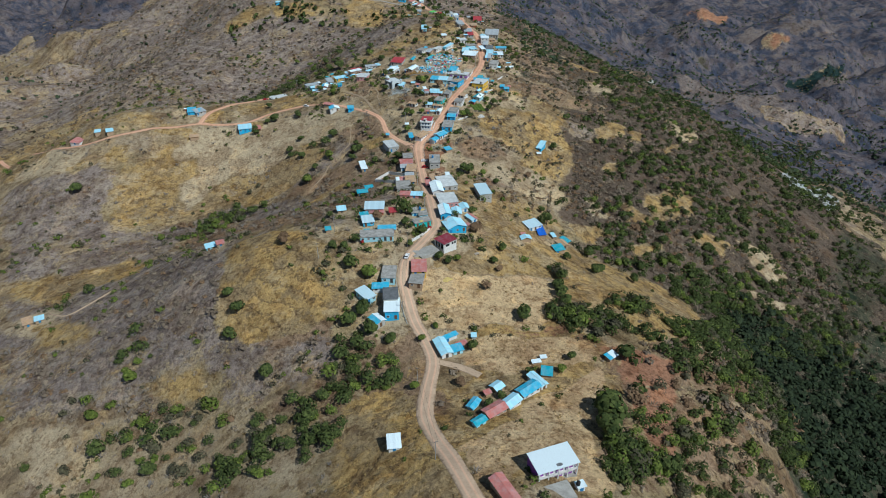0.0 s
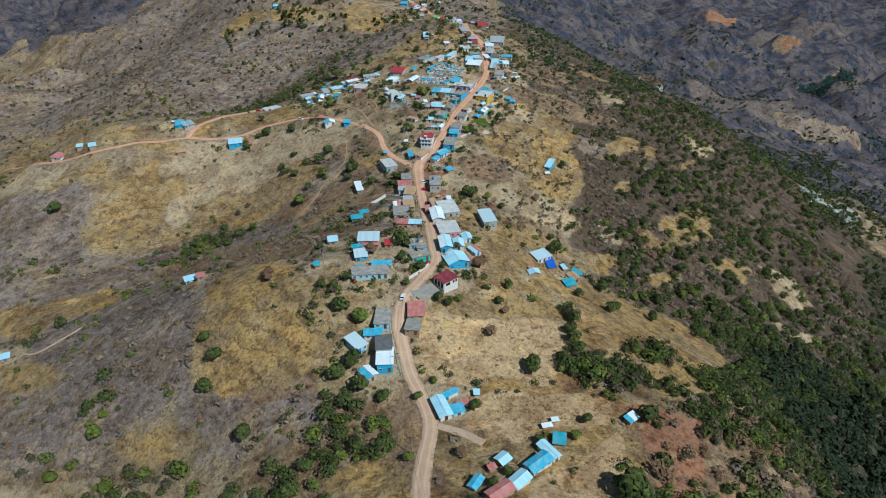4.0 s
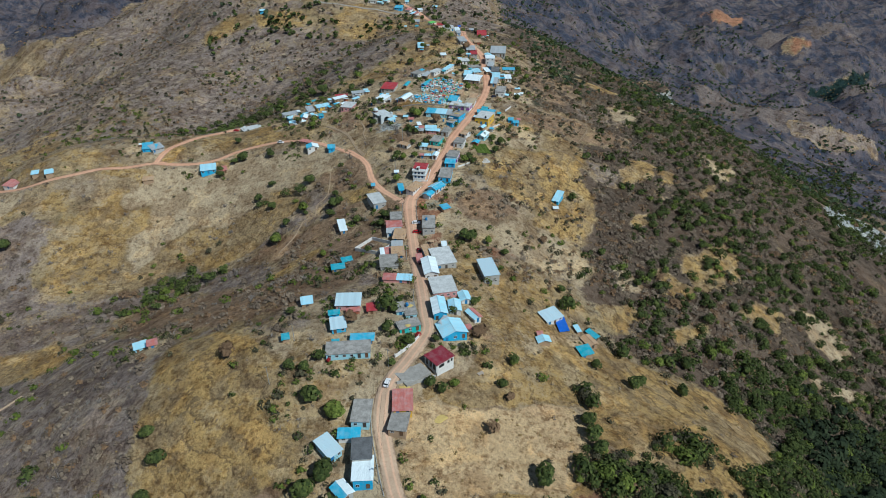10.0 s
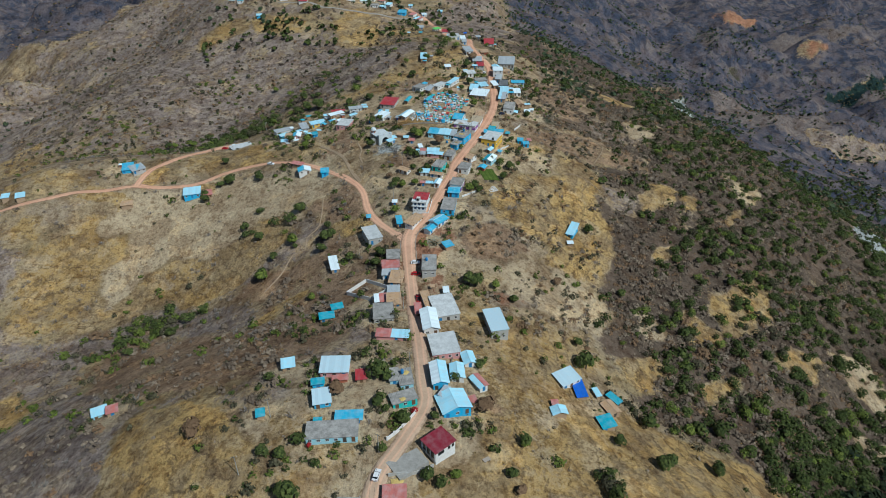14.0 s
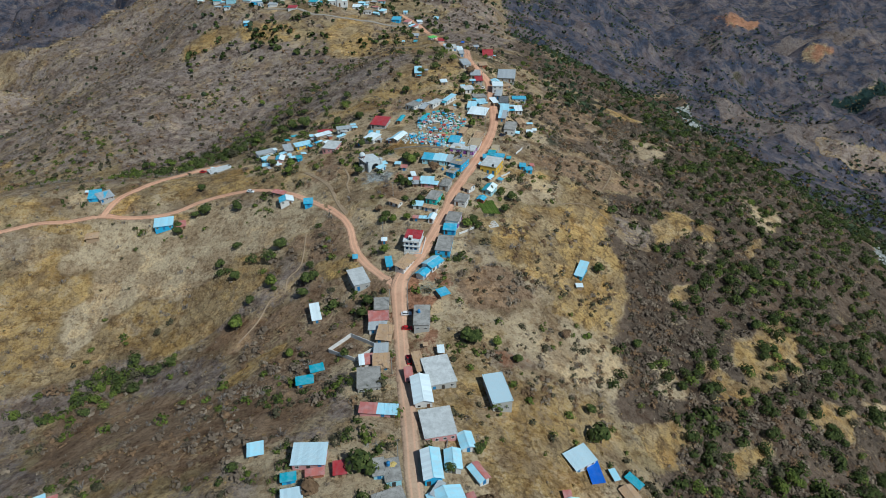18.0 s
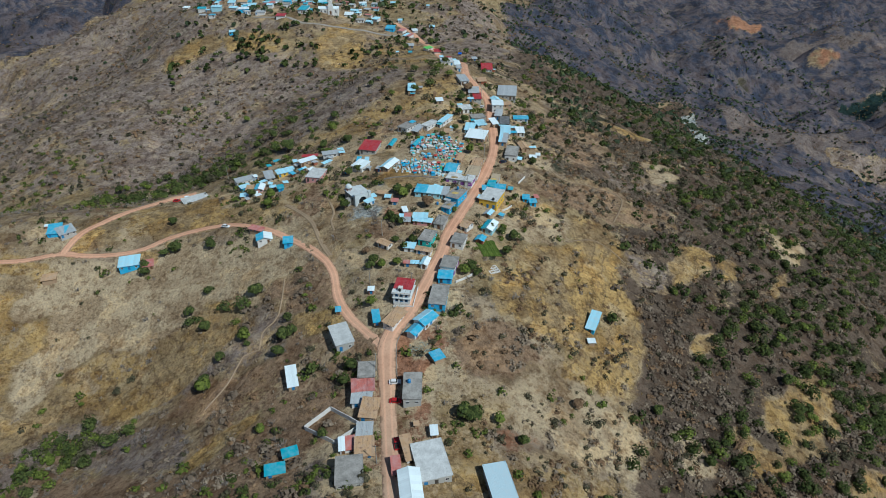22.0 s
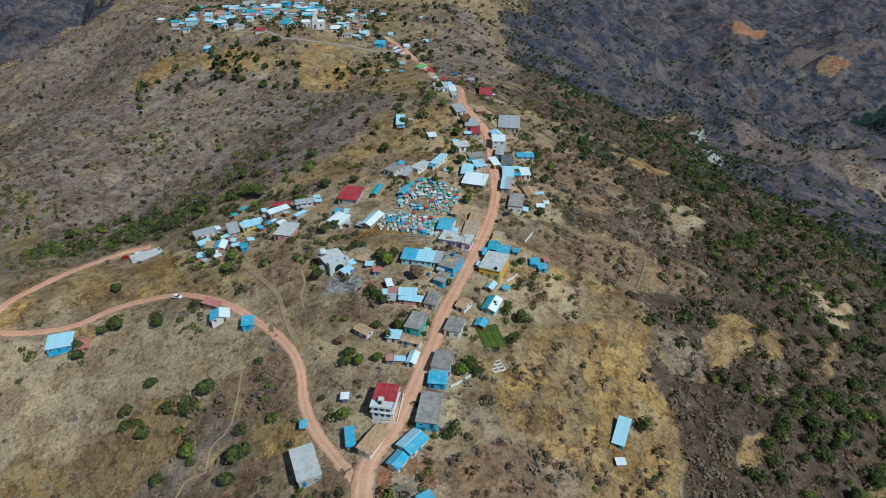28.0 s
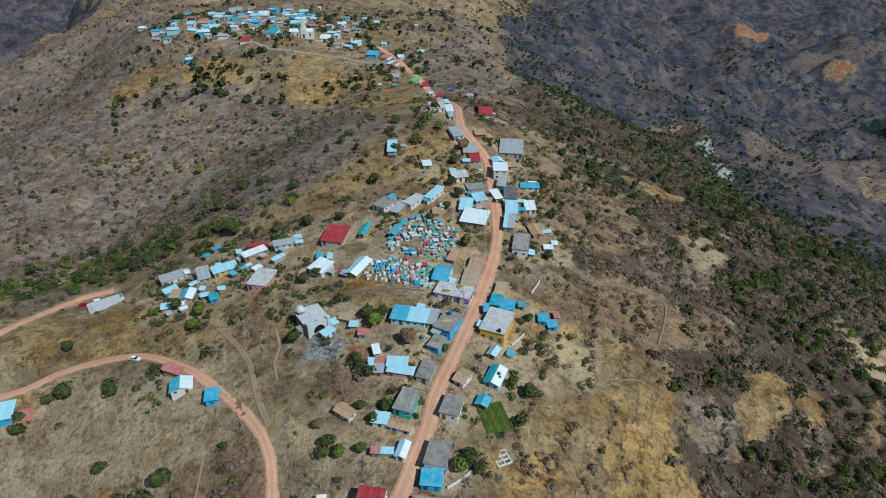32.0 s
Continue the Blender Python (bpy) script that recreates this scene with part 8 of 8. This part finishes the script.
def wild(n, x0, x1, y0, y1, seed, want, gap=4.0):
    """Random places of open scrub; want: how willingly a plant grows at x, y (0 to 1)."""
    xy = np.column_stack([dice.uniform(x0, x1, n), dice.uniform(y0, y1, n)])
    chance = want(xy[:, 0], xy[:, 1])
    xy = xy[dice.random(n) < chance]
    return xy[clear(xy, gap, 3.8)]


def scrub_want(x, y):
    field = np.maximum(cover("gold+stubble", x, y), np.maximum(0.8 * cover("pale", x, y), 0.45 * cover("soil", x, y)))
    clump = smooth(-0.3, 0.45, fractal(x, y, 30, 41, 4))
    return (1 - 0.93 * field) * (0.2 + 0.8 * clump)


def slope_want(x, y):
    """Thick growth of the shaded eastern slope, in clumps with clearings."""
    field = np.maximum(cover("gold+stubble", x, y), np.maximum(cover("pale", x, y), 0.4 * cover("soil", x, y)))
    return smooth(25, 115, x + 45 * fractal(x, y, 120, 53, 3)) * (1 - ravine(x, y)) * (1 - 0.95 * smooth(0.3, 0.6, field)) * (0.1 + 0.9 * smooth(-0.05, 0.4, fractal(x, y, 30, 51, 4)))


def gully_want(x, y):
    """Green bushes along the hollows of the western slope."""
    return (1 - 0.95 * cover("gold+stubble", x, y)) * (0.05 + smooth(0.25, 0.75, fractal(x * 0.6 + y * 0.35, y * 0.9 - x * 0.5, 34, 57, 3)))


EAST = (30, 520, 20, 900)
scatter("slope_bushes", BUSHES, placed(wild(7000, *EAST, 1, slope_want), 0.8, 2.6), LEAF_DARK, "dark green bushes crowding the eastern slope", "bushes")
scatter("olive_bushes", BUSHES, placed(wild(5000, *EAST, 2, slope_want), 0.6, 1.7), LEAF_OLIVE, "dull olive half-bare bushes on the eastern slope", "bushes")
scatter("bare_trees", BARE_TREES, placed(wild(3400, 30, 330, 90, 800, 3, lambda x, y: np.maximum(slope_want(x, y), 0.8 * cover("brush", x, y)) * (1 - smooth(0.25, 0.5, cover("gold+stubble", x, y))) * (1 - ravine(x, y))), 0.6, 1.4), SCRUB, "leafless grey trees among the bushes", "trees")
scatter("pale_bare_trees", BARE_TREES, placed(wild(6000, -330, 60, 90, 640, 4, lambda x, y: scrub_want(x, y) * smooth(-0.2, 0.5, fractal(x, y, 45, 59, 3)), 6.0), 0.45, 1.25), PALE_TWIGS, "pale grey leafless trees on the dry slope", "trees")
scatter("dry_scrub", SHRUBS, placed(wild(8000, -340, 300, 20, 600, 5, scrub_want, 8.0), 0.5, 1.35), SCRUB, "leafless grey-brown scrub covering the slopes", "scrub")
scatter("low_scrub", LOW_BUSHES, placed(wild(12000, -340, 340, 90, 680, 6, scrub_want), 0.5, 1.4), SCRUB, "low dry scrub with dull grey-brown leaves", "scrub")
scatter("russet_scrub", SHRUBS, placed(wild(11000, -340, 340, 90, 640, 7, lambda x, y: scrub_want(x, y) * smooth(-0.1, 0.6, fractal(x, y, 60, 61, 2))), 0.5, 1.3), RUSSET, "rust-brown dry bushes on the slopes", "scrub")
scatter("gully_bushes", BUSHES, placed(wild(5200, -420, 60, 20, 760, 8, gully_want), 0.6, 1.9), LEAF_LIGHT, "scattered bright green bushes in the hollows", "bushes")
scatter("gully_olive_bushes", BUSHES, placed(wild(5000, -420, 60, 20, 760, 9, gully_want), 0.5, 1.4), LEAF_OLIVE, "scattered dull olive bushes in the hollows", "bushes")


scatter("west_dots", LOW_BUSHES, placed(wild(11000, -620, 120, 560, 1100, 14, lambda x, y: 0.05 + 0.95 * smooth(-0.1, 0.4, fractal(x, y, 40, 73, 3))), 0.9, 2.8), BRUSHWOOD, "small dull brown bushes dotting the upper slopes", "bushes")



def terrace_want(x, y):
    """Growth along the banks between the terraces, and in loose clumps."""
    level = bare(x, y) / 5.0 + 0.5 * fractal(x, y, 60, 69, 2)
    edge = 1 - smooth(0.05, 0.12, np.abs(level - np.round(level)))
    return np.maximum(0.75 * edge * smooth(-0.3, 0.2, fractal(x, y, 24, 65, 2)), 0.6 * smooth(0.15, 0.6, fractal(x, y, 16, 67, 3)))


hilltop = wild(700, -300, -30, 780, 1030, 19, lambda x, y: smooth(-0.1, 0.4, fractal(x, y, 24, 107, 3)), 5.0)
scatter("hilltop_trees", FAR_CROWNS, placed(hilltop, 0.8, 1.9), LEAF_DARK, "dark green trees between the hilltop houses", "trees")
field_clumps = wild(8000, 8, 120, 330, 600, 16, terrace_want, 6.0)
scatter("field_scrub", BUSHES, placed(field_clumps[::3], 0.5, 1.3), LEAF_OLIVE, "dull olive bushes scattered over the terraced fields", "bushes")
scatter("field_twigs", SPRAYS, placed(field_clumps[1::3], 0.5, 1.2), SCRUB, "bare grey shrubs scattered over the terraced fields", "scrub")
scatter("field_russet", SPRAYS, placed(field_clumps[2::3], 0.5, 1.1), RUSSET, "rust-brown dry shrubs scattered over the terraced fields", "scrub")


def spray_want(x, y):
    """Leafless shrubs in soft clumps over both slopes, thickest in the brush."""
    field = np.maximum(cover("gold+stubble", x, y), cover("pale", x, y))
    thick = np.maximum(cover("brush", x, y) * 1.5, np.maximum(cover("rust", x, y), 0.6 * cover("dark", x, y)))
    return (1 - 0.92 * smooth(0.3, 0.55, field)) * (0.06 + 0.94 * np.minimum(thick, 1)) * (1 - 0.7 * smooth(-70, -30, x) * (1 - smooth(60, 95, x))) * smooth(-0.45, 0.3, fractal(x, y, 18, 103, 3)) * (1 - ravine(x, y))


sprays = np.concatenate([wild(20000, 40, 300, 180, 760, 17, spray_want, 6.0), wild(11000, -330, 40, 110, 660, 18, spray_want, 6.0)])
scatter("brushwood", SPRAYS, placed(sprays[::2], 0.6, 1.7), BRUSHWOOD, "rounded clumps of leafless grey-brown brushwood", "scrub")
scatter("russet_brushwood", SPRAYS, placed(sprays[1::4], 0.5, 1.4), RUSSET, "rounded clumps of rust-brown dry shrubs", "scrub")
scatter("pale_brushwood", SPRAYS, placed(sprays[3::4], 0.5, 1.4), SCRUB, "rounded clumps of pale grey leafless shrubs", "scrub")


def far_want(x, y):
    return 0.1 + 0.9 * smooth(-0.1, 0.4, fractal(x, y, 110, 71, 4))


def far_green_want(x, y):
    thick = np.maximum(cover("forest", x, y), cover("green", x, y))
    return np.maximum(0.9 * thick, smooth(0.05, 0.55, fractal(x, y, 150, 81, 4)) * (0.35 + 0.65 * smooth(0, 200, x)))


scatter("far_scrub", FAR_CROWNS, placed(wild(12000, -800, 1100, 600, 1900, 10, far_want), 0.35, 1.0), RUSSET, "distant brown scrub on the far hills", "scrub")
scatter("far_olive", FAR_CROWNS, placed(wild(11000, -800, 1300, 600, 2200, 11, far_want), 0.4, 1.2), LEAF_OLIVE, "distant dull olive bushes on the far hills", "bushes")
LEAF_FAR = leaves("distant_green_leaves", (0.038, 0.06, 0.035), (0.1, 0.13, 0.065))
scatter("valley_bushes", FAR_CROWNS, placed(wild(13000, 60, 950, 640, 1550, 15, lambda x, y: 0.08 + 0.92 * smooth(-0.05, 0.35, fractal(x, y, 70, 83, 4))), 0.5, 1.5), LEAF_FAR, "dark green bushes dotting the valley side", "bushes")
scatter("far_bushes", FAR_CROWNS, placed(wild(17000, -700, 1500, 620, 2700, 12, far_green_want), 0.6, 1.9), LEAF_FAR, "distant dark green bushes on the far hills", "bushes")


def straw_want(x, y):
    return np.maximum(cover("gold+stubble", x, y) * 0.9, 0.12) * (0.4 + 0.6 * smooth(-0.3, 0.3, fractal(x, y, 9, 91, 2)))


def garden_want(x, y):
    near = np.full(len(x), 1e9)
    for bx, by in BLOCKED[::2]:
        near = np.minimum(near, np.hypot(x - bx, y - by))
    return (1 - 0.85 * smooth(0.4, 0.7, cover("gold+stubble", x, y))) * (1 - smooth(10, 24, near)) * smooth(-0.1, 0.5, fractal(x, y, 18, 95, 3))


scatter("garden_bushes", BUSHES, placed(wild(4600, -240, 70, 100, 720, 11, garden_want, 4.2), 0.5, 1.5), LEAF_DARK, "green garden bushes and banana plants round the houses", "bushes")
scatter("olive_garden_bushes", BUSHES, placed(wild(3600, -240, 70, 100, 720, 13, garden_want, 4.2), 0.5, 1.7), LEAF_OLIVE, "half-bare olive shrubs round the houses", "bushes")
scatter("pale_garden_bushes", BUSHES, placed(wild(4000, -240, 70, 100, 720, 12, garden_want, 4.2), 0.5, 1.3), LEAF_LIGHT, "yellow-green shrubs round the houses", "bushes")

STRAWS = [tufts(rng, 9, 0.55, 0.25, 0.2, 0.18) for _ in range(5)]
scatter("dry_grass", STRAWS, placed(wild(14000, -240, 190, 96, 500, 8, straw_want, 3.5), 0.6, 1.4, 0.02), STRAW, "straw-coloured dry grass and maize stubble", "grass")


# single trees near the houses and on the open slopes
RED_BLOOM = leaves("red_blossom", (0.32, 0.02, 0.025), (0.62, 0.06, 0.06))
TREE_LEAVES = {"dark": LEAF_DARK, "fresh": LEAF_FRESH, "red": RED_BLOOM, "light": LEAF_LIGHT, "russet": RUSSET}
TREE_LABELS = {"fresh": "round fresh green tree on the dry slope", "red": "small shrub covered in red blossom", "dark": "round dark green tree with a dense leafy crown", "light": "bright yellow-green tree with a loose leafy crown", "russet": "dry tree with thin rust-brown foliage"}


def crown_mesh(kind, k):
    key = ("crown", kind, k)
    if key not in SHARED:
        v, f = tufts(random.Random(k * 13 + 3), 230, 1.0, 0.86, 0.21, 1.12, 0.7)
        SHARED[key] = mesh_from("crown", v.tolist(), f.tolist(), TREE_LEAVES[kind])
    return SHARED[key]


def trunk_mesh(bm):
    tube(bm, (0, 0, -0.5), (0.05, 0.02, 0.55), 0.1, 0.075)
    tube(bm, (0.05, 0.02, 0.55), (0.0, 0.1, 1.25), 0.075, 0.03)
    for a in range(4):
        x, y = math.cos(a * 1.7), math.sin(a * 1.7)
        tube(bm, (0.04, 0.02, 0.45 + 0.08 * a), (0.5 * x, 0.5 * y, 0.95 + 0.08 * a), 0.045, 0.015, 5)


def tree(x, y, radius, kind):
    k = int(abs(x * 7 + y * 3)) % 5
    kind = "fresh" if kind == "dark" and x < -60 else kind
    ob = thing("tree", x, y, height(x, y), (x * 37 + y * 11) % 360, TREE_LABELS[kind], "tree", "village trees")
    ob.scale = (radius * 0.92, radius * 0.92, radius * 0.95)
    share("trunk", unit(("trunk",), trunk_mesh, BARK), ob, 0, 0, 0)
    share("crown", crown_mesh(kind, k), ob, 0, 0, 0)


tree(-99.7, 221.4, 3.6, "dark")
tree(-107.1, 232.3, 2.8, "dark")
tree(-144.9, 200.4, 3.4, "light")
tree(-147.0, 169.3, 4.2, "dark")
tree(-213.3, 287.7, 3.0, "dark")
tree(-276.9, 398.5, 4.6, "dark")
tree(-157.0, 185.5, 3.0, "light")
tree(-77.3, 187.8, 3.8, "dark")
tree(-100.1, 209.9, 3.2, "dark")
tree(-49.8, 238.5, 3.0, "dark")
tree(12.9, 233.6, 2.6, "russet")
tree(28.5, 214.7, 3.0, "dark")
tree(-9.3, 205.8, 1.6, "light")
tree(68.4, 193.7, 4.0, "dark")
tree(54.3, 159.8, 6.0, "dark")
tree(50.7, 148.3, 5.0, "dark")
tree(94.7, 279.7, 3.0, "dark")
tree(121.8, 286.0, 2.6, "dark")
tree(74.7, 276.4, 3.0, "dark")
tree(118.1, 301.0, 2.8, "dark")
tree(-15.3, 169.8, 2.0, "light")
tree(11.7, 158.8, 2.0, "dark")
tree(16.0, 164.3, 1.8, "dark")
tree(27.8, 179.6, 2.0, "dark")
tree(41.4, 182.9, 2.0, "light")
tree(45.9, 190.6, 2.2, "dark")
tree(1.6, 172.6, 2.2, "russet")
tree(-85.8, 260.8, 2.8, "russet")
tree(6.1, 193.7, 2.6, "dark")
tree(-27.7, 197.2, 2.8, "dark")
tree(-14.8, 197.3, 2.0, "light")
tree(-41.4, 212.6, 4.0, "dark")
tree(-45.5, 207.0, 4.0, "dark")
tree(-36.4, 202.0, 3.6, "dark")
tree(-41.3, 232.9, 3.4, "light")
tree(-54.4, 251.4, 2.2, "dark")
tree(-101.6, 401.7, 2.6, "dark")
tree(-105.8, 391.3, 3.0, "dark")
tree(20.1, 248.9, 2.0, "russet")
tree(-49.2, 238.2, 3.6, "dark")
tree(-40.0, 232.5, 3.6, "light")
tree(-28.9, 285.8, 4.0, "dark")
tree(-49.9, 255.4, 2.6, "dark")
tree(-68.1, 286.1, 2.0, "dark")
tree(-41.8, 276.9, 3.0, "russet")
tree(-17.9, 267.1, 2.6, "dark")
tree(-27.2, 272.1, 2.2, "dark")
tree(-19.0, 268.1, 2.0, "light")
tree(-23.6, 255.5, 1.8, "dark")
tree(-8.4, 269.0, 1.8, "dark")
tree(8.8, 277.9, 3.4, "russet")
tree(51.7, 320.8, 4.4, "dark")
tree(2.5, 355.2, 3.4, "dark")
tree(21.9, 267.9, 2.4, "dark")
tree(73.0, 274.1, 3.2, "dark")
tree(17.3, 253.8, 2.2, "dark")
tree(-9.0, 247.1, 2.6, "dark")
tree(-4.5, 246.0, 2.4, "dark")
tree(4.2, 276.3, 2.0, "russet")
tree(-104.6, 387.2, 3.0, "dark")
tree(-94.0, 411.5, 2.6, "dark")
tree(-69.4, 403.4, 3.0, "dark")
tree(-70.7, 356.9, 2.0, "light")
tree(-86.3, 263.0, 3.0, "russet")
tree(-56.4, 380.5, 2.8, "dark")
tree(-60.4, 252.5, 2.2, "dark")
tree(7.3, 299.2, 2.2, "dark")
tree(-2.2, 289.1, 2.0, "dark")
tree(-0.2, 249.7, 2.0, "light")
tree(-24.0, 269.9, 1.6, "dark")
tree(-105.2, 387.0, 3.6, "light")
tree(-92.9, 409.0, 3.2, "light")
tree(-73.1, 403.1, 3.6, "dark")
tree(-74.4, 394.7, 3.0, "dark")
tree(-93.8, 433.0, 3.4, "dark")
tree(-126.9, 432.5, 2.8, "dark")
tree(-116.5, 421.6, 3.0, "dark")
tree(-134.0, 374.9, 2.8, "dark")
tree(5.6, 353.9, 3.6, "dark")
tree(-162.6, 465.0, 2.6, "dark")
tree(-147.6, 473.4, 3.4, "dark")
tree(-154.2, 470.8, 2.6, "dark")
tree(-128.7, 471.4, 3.0, "dark")
tree(67.7, 424.3, 3.0, "dark")
tree(1.5, 426.8, 2.6, "light")
tree(5.0, 429.1, 2.4, "dark")
tree(-36.8, 409.8, 2.6, "light")
tree(22.5, 348.4, 2.2, "dark")
tree(44.9, 371.4, 2.4, "russet")
tree(-42.1, 371.5, 2.6, "dark")
tree(-41.2, 378.8, 3.0, "dark")
tree(14.5, 354.9, 2.2, "light")
tree(-45.4, 348.0, 2.0, "dark")
tree(-38.7, 435.4, 2.4, "dark")
tree(-34.9, 431.6, 2.2, "light")
tree(-39.2, 431.4, 2.4, "dark")
tree(-28.1, 432.5, 2.0, "light")
tree(-25.8, 442.5, 2.0, "dark")
tree(4.3, 430.4, 2.6, "dark")
tree(1.8, 426.9, 2.2, "light")
tree(7.6, 426.6, 2.2, "dark")
tree(18.9, 461.1, 2.2, "dark")
tree(24.6, 459.1, 3.0, "dark")
tree(20.7, 445.6, 2.6, "dark")
tree(14.1, 462.4, 2.0, "dark")
tree(3.7, 538.6, 3.0, "light")
tree(-29.8, 485.3, 3.4, "light")
tree(-33.6, 490.1, 2.8, "dark")
tree(-27.1, 489.8, 2.6, "dark")
tree(-17.6, 476.0, 3.4, "russet")
tree(-112.7, 571.1, 5.0, "dark")
tree(-42.3, 591.6, 3.2, "dark")
tree(-105.1, 505.4, 3.0, "light")
tree(-119.1, 512.4, 3.0, "dark")
tree(-104.3, 496.9, 2.8, "light")
tree(-59.6, 480.2, 3.0, "dark")
tree(-62.9, 515.7, 2.6, "dark")
tree(-58.8, 518.8, 2.4, "dark")
tree(-3.4, 590.8, 2.8, "dark")
tree(-0.4, 580.9, 3.0, "dark")
tree(-5.8, 569.9, 2.2, "dark")
tree(-32.2, 463.7, 2.4, "dark")
tree(-28.9, 461.1, 2.2, "dark")
tree(-22.7, 447.2, 2.2, "dark")
tree(-30.1, 447.6, 2.0, "dark")
tree(-42.9, 441.7, 2.0, "russet")
tree(27.6, 495.3, 2.0, "dark")
tree(45.2, 609.8, 3.0, "dark")
tree(51.6, 598.2, 2.6, "light")
tree(40.2, 539.8, 2.4, "dark")
tree(61.4, 634.2, 2.6, "dark")
tree(2.2, 628.4, 3.4, "russet")
tree(-2.3, 612.3, 3.0, "dark")
tree(-22.2, 793.4, 3.0, "dark")
tree(-15.4, 679.5, 3.0, "dark")
tree(0.3, 783.9, 3.0, "dark")
tree(-34.4, 618.1, 3.0, "dark")
tree(-34.7, 467.7, 2.2, "dark")
tree(-3.5, 473.5, 1.6, "light")
tree(-71.9, 562.7, 3.0, "dark")
tree(-87.4, 563.0, 3.0, "dark")
tree(-56.8, 563.7, 2.6, "dark")
tree(-13.4, 559.4, 2.2, "dark")
tree(-174.0, 581.8, 3.4, "dark")
tree(-159.0, 579.8, 3.0, "dark")
tree(-195.4, 582.5, 3.6, "dark")
tree(-249.1, 600.9, 3.6, "dark")
tree(-159.0, 495.9, 2.6, "dark")
tree(-129.1, 473.4, 2.8, "dark")
tree(-94.3, 433.0, 3.6, "dark")
tree(-161.7, 460.2, 3.0, "dark")
tree(-150.2, 474.0, 2.8, "dark")
tree(-27.6, 554.7, 2.0, "light")
tree(49.8, 261.0, 2.8, "dark")
tree(50.4, 252.8, 3.2, "dark")
tree(47.6, 244.1, 3, "dark")
tree(48.8, 237.6, 3.4, "dark")
tree(49.0, 231.4, 3, "dark")
tree(29.5, 217.4, 3.6, "dark")
tree(72.7, 297.3, 3.4, "dark")
tree(94.4, 312.8, 2.8, "dark")
tree(96.0, 302.9, 3.4, "dark")
tree(105.9, 307.2, 3.2, "dark")
tree(49.5, 334.1, 2.4, "dark")
tree(22.1, 267.0, 1.9, "light")
tree(57.4, 281.0, 2.4, "dark")
tree(149.4, 419.0, 3, "dark")
tree(162.6, 427.3, 3.2, "dark")
tree(97.0, 365.9, 2.6, "dark")
tree(79.9, 383.2, 2.4, "dark")
tree(83.6, 371.5, 2.2, "dark")
tree(-14.9, 271.6, 1.2, "red")
tree(-46.2, 254.6, 1.0, "red")
tree(-28.6, 287.6, 3.2, "dark")
tree(-25.2, 284.3, 2.4, "dark")


def rosette(bm):
    """An agave: pointed stiff leaves in a ring."""
    for j in range(9):
        a = j * 0.698
        x, y = math.cos(a), math.sin(a)
        v = [bm.verts.new(p) for p in ((0.1 * x - 0.09 * y, 0.1 * y + 0.09 * x, 0.05), (0.1 * x + 0.09 * y, 0.1 * y - 0.09 * x, 0.05), (0.62 * x, 0.62 * y, 0.42 + 0.1 * (j % 3)))]
        bm.faces.new(v)


AGAVE = leaves("grey_green_agave", (0.2, 0.24, 0.2), (0.42, 0.46, 0.4))
row = random.Random(21)
for k in range(34):
    a, r = row.uniform(0, 6.28), 4.6 * math.sqrt(row.random())
    x, y = -15.2 + r * math.cos(a), 384.2 + 0.8 * r * math.sin(a)
    ob = thing("agave", x, y, height(x, y), row.uniform(0, 360), "grey-green agave plant in a pale stony plot", "agave", "agave plot")
    share("leaf_rosette", unit(("rosette",), rosette, AGAVE), ob, 0, 0, 0)

cart = thing("wooden_cart", 9.0, 257.8, height(9.0, 257.8), 35, "small weathered wooden cart on the dry slope", "cart")
for u in (-0.5, 0.0, 0.5):
    bm = bmesh.new()
    box(bm, -1.2, u - 0.22, 0.55, 1.2, u + 0.22, 0.62)
    part("plank", bm, GREY_TIMBER, cart)
for u in (-0.8, 0.8):
    bm = bmesh.new()
    box(bm, u - 0.08, -0.75, -0.2, u + 0.08, 0.75, 0.55)
    part("trestle", bm, GREY_TIMBER, cart)
